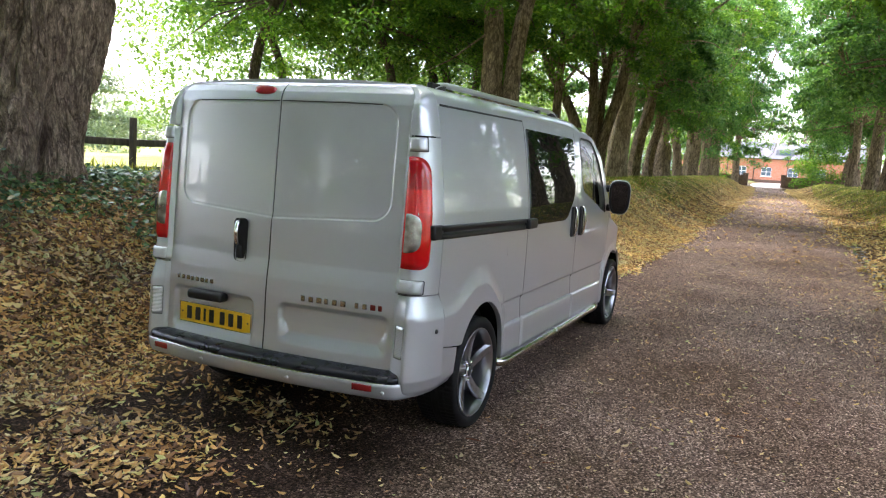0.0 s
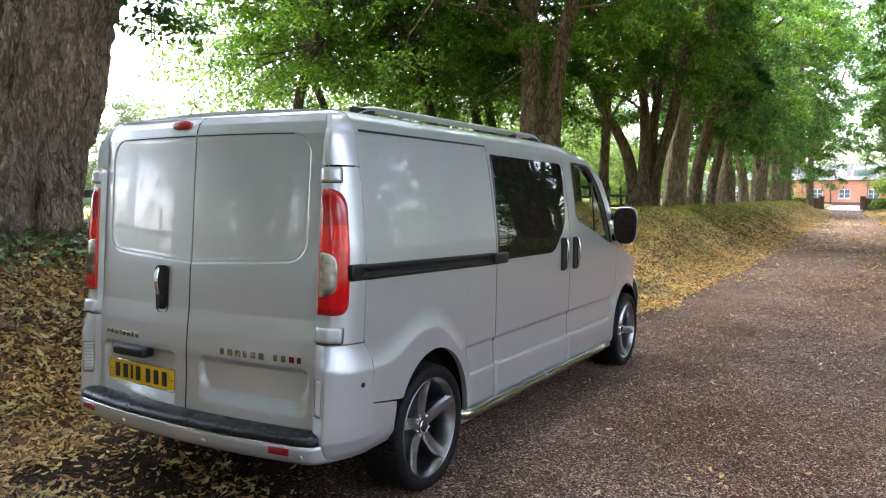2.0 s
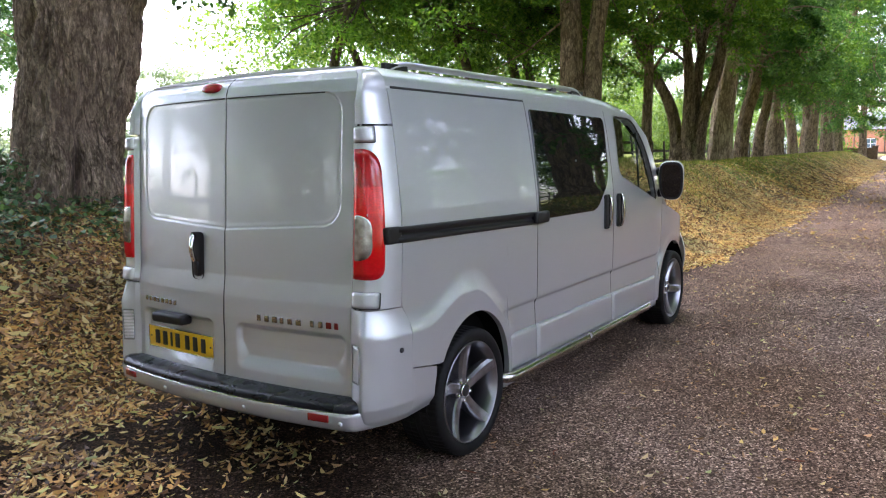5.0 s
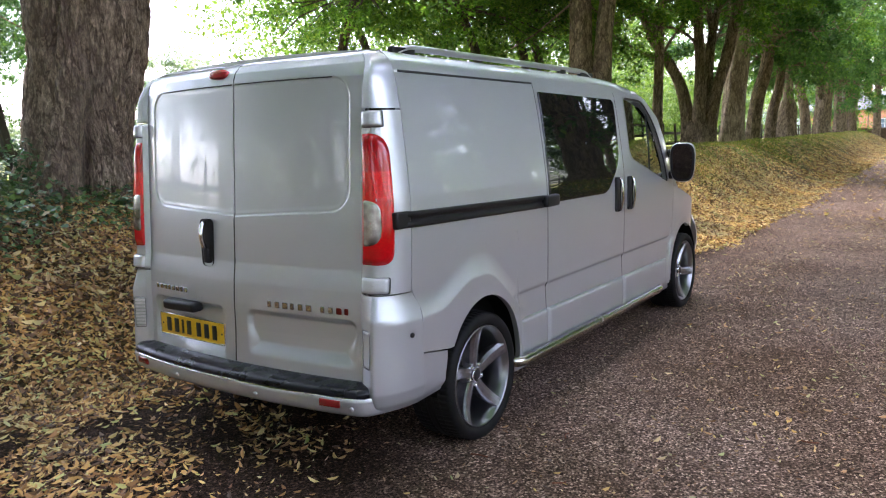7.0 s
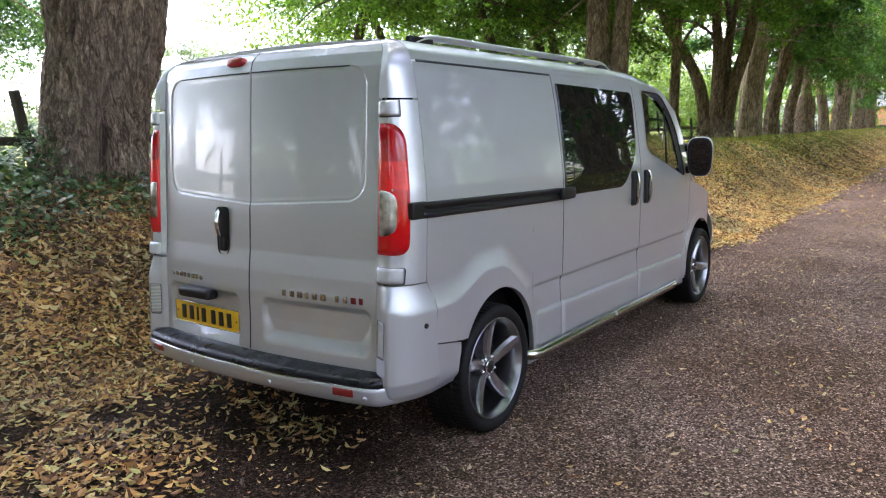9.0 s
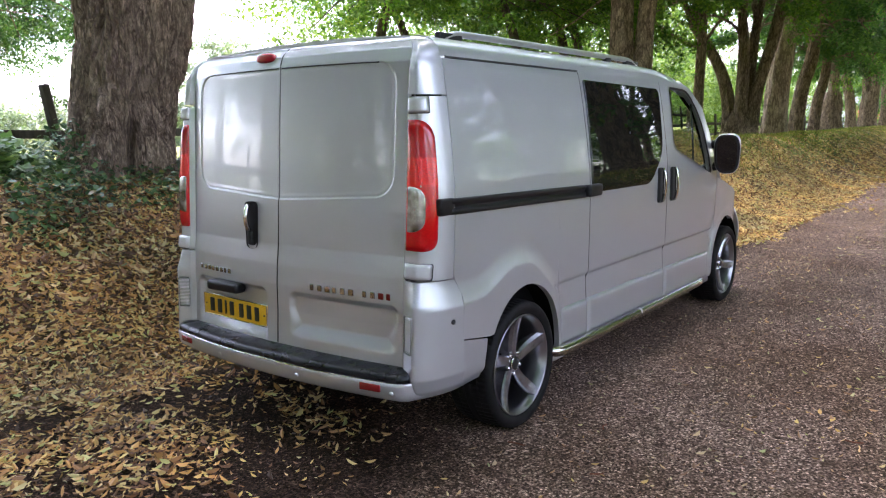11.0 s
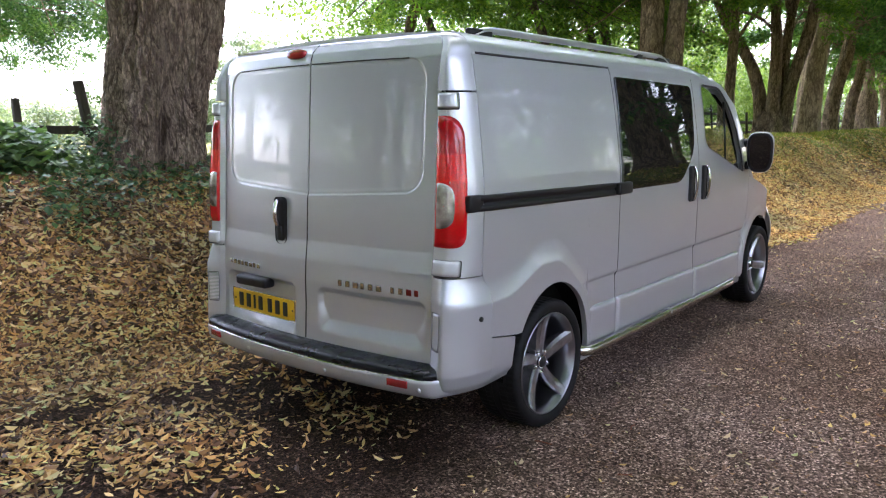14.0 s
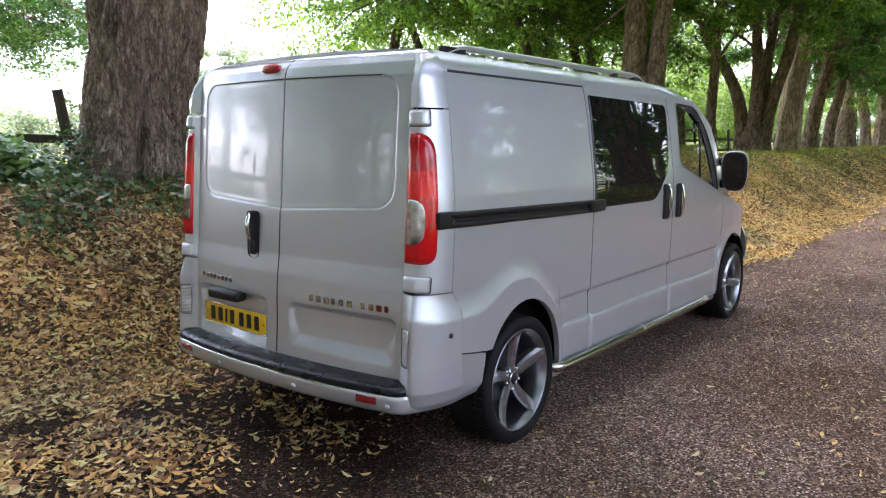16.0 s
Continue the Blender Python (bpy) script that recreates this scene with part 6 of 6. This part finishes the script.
def make_house():
    house = new("brick_house")
    tagged(house, "long low orange brick house with arched white windows and slate roof", "house")
    holes = [(x - 0.75, x + 0.75, 1.15, 2.45) for x in (-14.6, -10.6, -6.45, -2.75, 1.1, 5.0, 9.0)]
    part("wall", wall_with_openings("wall", -17.0, 12.0, 0.0, 3.95, HOUSE_Y, 0.35, holes, BRICK), house, "orange brick front wall")
    part("back_wall", box_mesh("back_wall", (-17, HOUSE_Y + 7.7, 0), (12, HOUSE_Y + 8, 3.95), BRICK), house)
    for x in (-17.0, 11.7):
        part("gable_wall", box_mesh("gable_wall", (x, HOUSE_Y + 0.35, 0), (x + 0.3, HOUSE_Y + 7.7, 3.95), BRICK), house)
    part("plinth", box_mesh("plinth", (-17.05, HOUSE_Y - 0.05, 0.0), (12.05, HOUSE_Y - 0.003, 0.55), DARK_BRICK, 0.01), house)
    for x0, x1, z0, z1 in holes:
        win = part("window", box_mesh("window", (x0, HOUSE_Y + 0.16, z0), (x1, HOUSE_Y + 0.20, z1 + 0.14), PANE), house, "arched window with white glazing bars")
        bars = [((x0, z0), (x0 + 0.06, z1)), ((x1 - 0.06, z0), (x1, z1)), ((x0, z0), (x1, z0 + 0.06)), ((x0, z1 + 0.02), (x1, z1 + 0.10)), (((x0 + x1) / 2 - 0.035, z0), ((x0 + x1) / 2 + 0.035, z1)), ((x0, z0 + 0.63), (x1, z0 + 0.69))]
        for a, b in bars:
            part("glazing_bar", box_mesh("glazing_bar", (a[0], HOUSE_Y + 0.10, a[1]), (b[0], HOUSE_Y + 0.157, b[1]), WHITE, 0.006), win)
        part("window_sill", box_mesh("window_sill", (x0 - 0.08, HOUSE_Y - 0.06, z0 - 0.12), (x1 + 0.08, HOUSE_Y + 0.09, z0 - 0.003), WHITE, 0.01), win)
    bm = bmesh.new()
    for s in (0, 1):
        yb, yt = (HOUSE_Y - 0.35, HOUSE_Y + 4.0) if s == 0 else (HOUSE_Y + 8.35, HOUSE_Y + 4.0)
        vs = [bm.verts.new(c) for c in ((-17.4, yb, 3.9), (12.4, yb, 3.9), (12.4, yt, 6.6), (-17.4, yt, 6.6))]
        bm.faces.new(vs)
    bmesh.ops.solidify(bm, geom=bm.faces[:], thickness=0.12)
    part("roof", bm_mesh("roof", bm, SLATE), house, "grey slate roof")
    part("gutter", tube_mesh("gutter", [(-17.3, HOUSE_Y - 0.36, 3.86), (12.3, HOUSE_Y - 0.36, 3.86)], 0.07, PIPE, 10), house)
    for x in (-8.6, -4.6, 0.3):
        part("downpipe", tube_mesh("downpipe", [(x, HOUSE_Y - 0.07, 0.2), (x, HOUSE_Y - 0.07, 3.85)], 0.055, PIPE, 8), house)
    dormer = part("dormer", box_mesh("dormer", (-1.6, HOUSE_Y + 0.7, 4.2), (1.0, HOUSE_Y + 3.5, 5.4), SLATE, 0.02), house)
    part("dormer_window", box_mesh("dormer_window", (-1.1, HOUSE_Y + 0.66, 4.55), (0.5, HOUSE_Y + 0.697, 5.2), PANE, 0.01), dormer)
    part("chimney", box_mesh("chimney", (-9.5, HOUSE_Y + 3.6, 6.0), (-8.6, HOUSE_Y + 4.4, 8.0), BRICK, 0.02), house)
    house.location.z = 0.28


make_house()
barn = new("grey_barn")
tagged(barn, "pale blue-grey boarded outbuilding beside the brick house", "barn")
part("wall", box_mesh("wall", (-26, 131, 0.2), (-17.6, 138, 4.2), material("grey_boards", (0.42, 0.47, 0.52), 0.7)[0], 0.02), barn)
part("roof", box_mesh("roof", (-26.3, 130.7, 4.203), (-17.5, 138.3, 4.6), SLATE, 0.05), barn)


def make_gate_wall(x0, x1, pier_x, label):
    wall = new("gate_wall")
    tagged(wall, label, "wall", "walls at the gate")
    part("wall_body", box_mesh("wall_body", (x0, 96.6, -0.2), (x1, 96.95, 1.38), DARK_BRICK, 0.02), wall)
    part("coping", box_mesh("coping", (x0 - 0.03, 96.54, 1.383), (x1 + 0.03, 97.01, 1.50), DARK_BRICK, 0.03), wall)
    part("gate_pier", box_mesh("gate_pier", (pier_x - 0.28, 96.48, -0.2), (pier_x + 0.28, 97.04, 1.60), DARK_BRICK, 0.03), wall)
    part("pier_cap", box_mesh("pier_cap", (pier_x - 0.34, 96.42, 1.603), (pier_x + 0.34, 97.10, 1.72), DARK_BRICK, 0.04), wall)


make_gate_wall(-13.0, -3.95, -3.75, "dark mossy brick garden wall ending in a gate pier")
make_gate_wall(0.75, 10.0, 0.50, "dark mossy brick garden wall with a pier, half hidden by leaves")

# ---- litter, ivy, undergrowth, grass ----
def litter_mesh(name, x, y, size, mat, r, lift=0.012, curl=0.6, tilt=0.34):
    """Fallen leaves lying on the land, each of two curled quads."""
    n = len(x)
    z = np.maximum(land(x, y), np.where((x > road_left(y)) & (x < road_right(y)), 0.004, -1)) + r.uniform(0.002, lift, n)
    e = 0.05
    gx_, gy_ = (land(x + e, y) - land(x - e, y)) / (2 * e), (land(x, y + e) - land(x, y - e)) / (2 * e)
    up = np.stack([-gx_ + r.normal(0, tilt, n), -gy_ + r.normal(0, tilt, n), np.ones(n)], -1)
    up /= np.linalg.norm(up, axis=1)[:, None]
    a = r.uniform(0, 2 * np.pi, n)
    tip = np.stack([np.cos(a), np.sin(a), np.zeros(n)], -1)
    tip -= up * (tip * up).sum(1)[:, None]
    tip /= np.linalg.norm(tip, axis=1)[:, None]
    side = np.cross(up, tip)
    s = (size * r.uniform(0.35, 1.35, n))[:, None]
    w = side * s * r.uniform(0.12, 0.27, n)[:, None]
    c = np.stack([x, y, z], -1)
    k = up * s * (curl * r.uniform(-0.15, 0.8, n))[:, None]
    j = up * s * (curl * r.uniform(-0.1, 0.8, n))[:, None]
    V = np.stack([c - tip * s * 0.5 + k, c + 0.85 * w + 0.25 * j - tip * s * 0.18, c + 0.75 * w + 0.4 * j + tip * s * 0.20, c + tip * s * 0.5 + j, c - 0.75 * w + 0.3 * j + tip * s * 0.20, c - 0.85 * w + 0.35 * j - tip * s * 0.18], 1).reshape(-1, 3)
    b = 6 * np.arange(n)[:, None]
    F = np.concatenate([b + (0, 1, 2, 3), b + (0, 3, 4, 5)])
    return mesh_of(name, V, F, mat, False)


def scatter(r, n, x0, x1, y0, y1, chance):
    x, y = r.uniform(x0, x1, n), r.uniform(y0, y1, n)
    keep = r.uniform(0, 1, n) < chance(x, y)
    return x[keep], y[keep]


def drifts(x, y):
    """How thick the leaves lie near the van: full on the bank's foot, in streaks on the asphalt."""
    edge = road_left(y) - x
    bank = ease(-0.25, 0.35, edge + 0.35 * ripple(x, y, 0.7, 3)) * (1 - 0.55 * ease(1.6, 2.6, edge))
    streak = ease(-0.30, 0.30, ripple(x * 0.8 + y * 0.3, y - 0.3 * x, 0.42, 6)) * ease(1.95, 0.8, x + 1.35) * ease(0.7, -0.1, y)
    return np.clip(0.95 * bank + 0.75 * streak + 0.05 * ease(0.6, -0.2, x), 0, 1)


r = np.random.default_rng(17)
x, y = scatter(r, 300000, -5.2, 1.6, -8.0, 7.5, lambda x, y: drifts(x, y) * (1 - 0.6 * ease(-3.2, -4.6, y)))
tagged(new("fallen_leaves", litter_mesh("fallen_leaves", x, y, 0.053, LITTER, r, 0.03, 0.5)), "thick yellow and tan fallen leaves along the lane edge", "leaf litter", kind="stuff")
x, y = scatter(r, 5200, -1.7, 0.7, -3.0, 0.4, lambda x, y: 0.12 + 0.75 * ease(-0.1, 0.6, ripple(x, y, 0.33, 12)) * ease(0.6, -0.6, x))
tagged(new("fallen_leaves", litter_mesh("fallen_leaves", x, y, 0.048, LITTER_GOLD, r, 0.010, 0.45)), "small yellow-green leaves thinly spread on wet asphalt", "leaf litter", kind="stuff")
x, y = scatter(r, 80000, -6.5, -1.6, -8.0, 9.0, lambda x, y: ease(0.6, 1.6, road_left(y) - x))
tagged(new("fallen_leaves", litter_mesh("fallen_leaves", x, y, 0.068, LITTER_OLD, r, 0.04)), "old brown fallen leaves on the bank under the tree", "leaf litter", kind="stuff")
x, y = scatter(r, 9000, 0.0, 4.4, -3.0, 14.0, lambda x, y: (0.06 + 0.34 * ease(0.2, 0.9, ripple(x, y * 0.35, 0.8, 2)) + 0.45 * ease(4, 11, y)) * (1 - 0.85 * (np.abs(x) < 1.15) * (y > 0.2)))
x2, y2 = scatter(r, 60000, -5.5, 7.5, -16.0, -3.0, lambda x, y: np.where(x < 2, np.minimum(drifts(x, y * 0.2 - 0.6), 0.9), ease(-0.4, 0.3, x - road_right(y)) * ease(3.2, 0.8, x - road_right(y))) * ease(-3.0, -8.0, y) * 0.6 + 0.02)
tagged(new("fallen_leaves", litter_mesh("fallen_leaves", x2, y2, 0.07, LITTER, r, 0.02)), "yellow fallen leaves along both edges of the lane behind", "leaf litter", kind="stuff")
x2, y2 = scatter(r, 12000, 3.4, 7.8, -4.0, 3.5, lambda x, y: ease(-0.5, 0.5, x - road_right(y) + 0.35 * ripple(x, y, 0.6, 5)) * ease(3.4, 0.8, x - road_right(y)) * (0.4 + 0.6 * ease(-0.4, 0.4, ripple(x, y, 0.7, 9))))
tagged(new("fallen_leaves", litter_mesh("fallen_leaves", x2, y2, 0.07, LITTER, r, 0.02)), "yellow fallen leaves on the verge opposite", "leaf litter", kind="stuff")
tagged(new("scattered_leaves", litter_mesh("scattered_leaves", x, y, 0.042, LITTER_GOLD, r, 0.006, 0.35, 0.2)), "scattered small yellow leaves on the asphalt", "leaf litter", kind="stuff")
x, y = scatter(r, 15000, -2.0, 4.3, 12.0, 70.0, lambda x, y: (x > road_left(y)) * (0.20 + 0.6 * ease(0.1, 0.8, ripple(x, y * 0.2, 0.9, 2))))
tagged(new("scattered_leaves", litter_mesh("scattered_leaves", x, y, 0.10, LITTER_GOLD, r, 0.01)), "scattered yellow leaves farther up the asphalt", "leaf litter", kind="stuff")
x, y = scatter(r, 150000, -6.5, 0.8, 5.0, 19.0, lambda x, y: ease(-0.3, 0.2, road_left(y) - x) * (0.20 + 0.80 * ease(3.6, 0.6, road_left(y) - x + 0.7 * ripple(x, y, 1.5, 1))) * (1 - 0.5 * ease(15, 19, y)))
tagged(new("fallen_leaves", litter_mesh("fallen_leaves", x, y, 0.066, LITTER_GOLD, r, 0.02)), "small yellow leaves carpeting the bank beside the lane", "leaf litter", kind="stuff")
x, y = scatter(r, 170000, -8.0, 0.8, 17.0, 94.0, lambda x, y: ease(-0.3, 0.2, road_left(y) - x) * (0.14 + 0.86 * ease(3.4, 0.6, road_left(y) - x + 0.7 * ripple(x, y, 1.5, 1))))
tagged(new("fallen_leaves", litter_mesh("fallen_leaves", x, y, 0.095, LITTER_GOLD, r, 0.02)), "yellow fallen leaves over the grass bank", "leaf litter", kind="stuff")
x, y = scatter(r, 120000, 1.0, 8.0, 3.0, 92.0, lambda x, y: ease(-0.5, 0.2, x - road_right(y)) * (0.25 + 0.75 * ease(2.6, 0.6, x - road_right(y))) * (0.35 + 0.65 * ease(-0.5, 0.2, ripple(x, y * 0.4, 0.9, 8))))
tagged(new("fallen_leaves", litter_mesh("fallen_leaves", x, y, 0.10, LITTER_GOLD, r, 0.02)), "yellow fallen leaves in the gutter and on the far bank", "leaf litter", kind="stuff")


def blades(name, x, y, size, r, mat):
    n = len(x)
    c = np.stack([x, y, land(x, y) - 0.005], -1)
    a = r.uniform(0, 6.28, n)
    s = (size * r.uniform(0.5, 1.4, n))[:, None]
    w = np.stack([np.cos(a), np.sin(a), 0 * a], -1) * s * 0.07
    top = np.stack([r.normal(0, 0.45, n), r.normal(0, 0.45, n), np.ones(n)], -1) * s
    V = np.stack([c - w, c + w, c + top * 0.55 + w * 0.7, c + top], 1).reshape(-1, 3)
    return mesh_of(name, V, np.arange(4 * n).reshape(-1, 4), mat, False)


x, y = scatter(r, 220000, -8.5, 0.5, 8.0, 94.0, lambda x, y: ease(1.0, 3.0, road_left(y) - x) * (0.35 + 0.65 * ease(-0.4, 0.4, ripple(x, y, 1.2, 9))) * (1 - 0.4 * ease(20, 60, y)))
tagged(new("grass", blades("grass", x, y, 0.10, r, TURF)), "short patchy grass on the bank", "grass", kind="stuff")
x, y = scatter(r, 60000, -9.0, -5.6, -6.0, 14.0, lambda x, y: 0.9 + 0 * x)
tagged(new("grass", blades("grass", x, y, 0.28, r, TURF)), "long pale grass along the field fence", "grass", kind="stuff")
x, y = scatter(r, 70000, 3.5, 10.5, 2.0, 92.0, lambda x, y: 0.9 * ease(0.8, 1.6, x - road_right(y)))
tagged(new("grass", blades("grass", x, y, 0.12, r, TURF)), "rough grass on the far bank", "grass", kind="stuff")


def ground_leaves(name, label, x, y, heights, size, mat, r, droop=(0.15, 0.5), slim=0.9):
    pos = np.stack([x, y, land(x, y) + heights], -1)
    return tagged(new(name, leaf_mesh(name, pos, size, mat, r, droop, slim)), label, "plants", kind="stuff")


around = lambda x, y: np.hypot(x + 4.55, y - 1.85)
x, y = scatter(r, 42000, -6.6, -2.0, -4.0, 5.0, lambda x, y: ease(1.95, 0.75, around(x, y * 0.85 + 0.2) + 0.9 * ripple(x, y, 0.6, 4)) * 0.75)
ground_leaves("ivy", "dark green ivy creeping round the foot of the tree", x, y, r.uniform(0.02, 0.14, len(x)) + r.uniform(0, 1, len(x)) * 0.55 * np.exp(-np.maximum(0, around(x, y) - 0.55) / 0.30) * ease(0.3, -0.5, (x + 4.6) * 0.77 + (y - 1.9) * 0.63) * ease(0.5, -0.1, (y - 1.9) - 0.2 * (x + 4.6)), 0.068, IVY, r)
x, y = scatter(r, 26000, -7.4, -4.0, -3.6, 1.7, lambda x, y: ease(1.6, 0.5, np.hypot((x + 5.7) / 1.1, (y + 0.35) / 1.5) + 0.3 * ripple(x, y, 0.5, 7)))
tall = 0.20 + 0.30 * ease(-1.2, 0.2, y) * ease(0.2, 0.9, np.hypot(x + 4.55, y - 1.85) - 0.4) + 0.08 * ripple(x, y, 0.35, 3)
ground_leaves("undergrowth", "dull green brambles and nettles beside the tree", x, y, r.uniform(0.0, 1.0, len(x)) ** 0.6 * tall, 0.13, NETTLE, r, (0.15, 0.3), 0.85)
x, y = scatter(r, 30000, -0.5, 4.6, -3.2, 13.0, lambda x, y: 0.22 + 0.50 * ease(0.0, 0.8, ripple(x, y * 0.4, 0.7, 4)) + 0.35 * ease(2.6, 3.8, x))
tagged(new("leaf_debris", litter_mesh("leaf_debris", x, y, 0.024, LITTER_OLD, r, 0.004)), "fine crumbled leaf bits on the asphalt", "leaf litter", kind="stuff")
x, y = scatter(r, 2600, 0.9, 4.4, -2.0, 9.0, lambda x, y: 0.15 + 0.6 * ease(-0.1, 0.7, ripple(x, y * 0.5, 0.5, 15)))
tagged(new("leaf_debris", litter_mesh("leaf_debris", x, y, 0.045, LITTER_OLD, r, 0.006, 0.4, 0.2)), "brown and rusty leaves trodden on the asphalt", "leaf litter", kind="stuff")
# twigs lying on the asphalt
for k, (x, y, turn, size) in enumerate(((1.32, 1.07, 100, 0.07), (1.05, 0.62, 20, 0.09), (1.52, 0.55, 60, 0.06), (2.4, 1.6, 10, 0.08))):
    line = [(size * (u - 0.5), 0.012 * math.sin(3 * u + k), 0.008) for u in np.linspace(0, 1, 6)]
    tw = tagged(new("twig", tube_mesh("twig", line, 0.004, material("red_twig", (0.16, 0.05, 0.02), 0.8)[0], 6)), "small broken reddish twig on the asphalt", "twig", "twigs on the lane")
    tw.matrix_world = Matrix.Translation((x, y, 0.0)) @ Matrix.Rotation(radians(turn), 4, "Z")
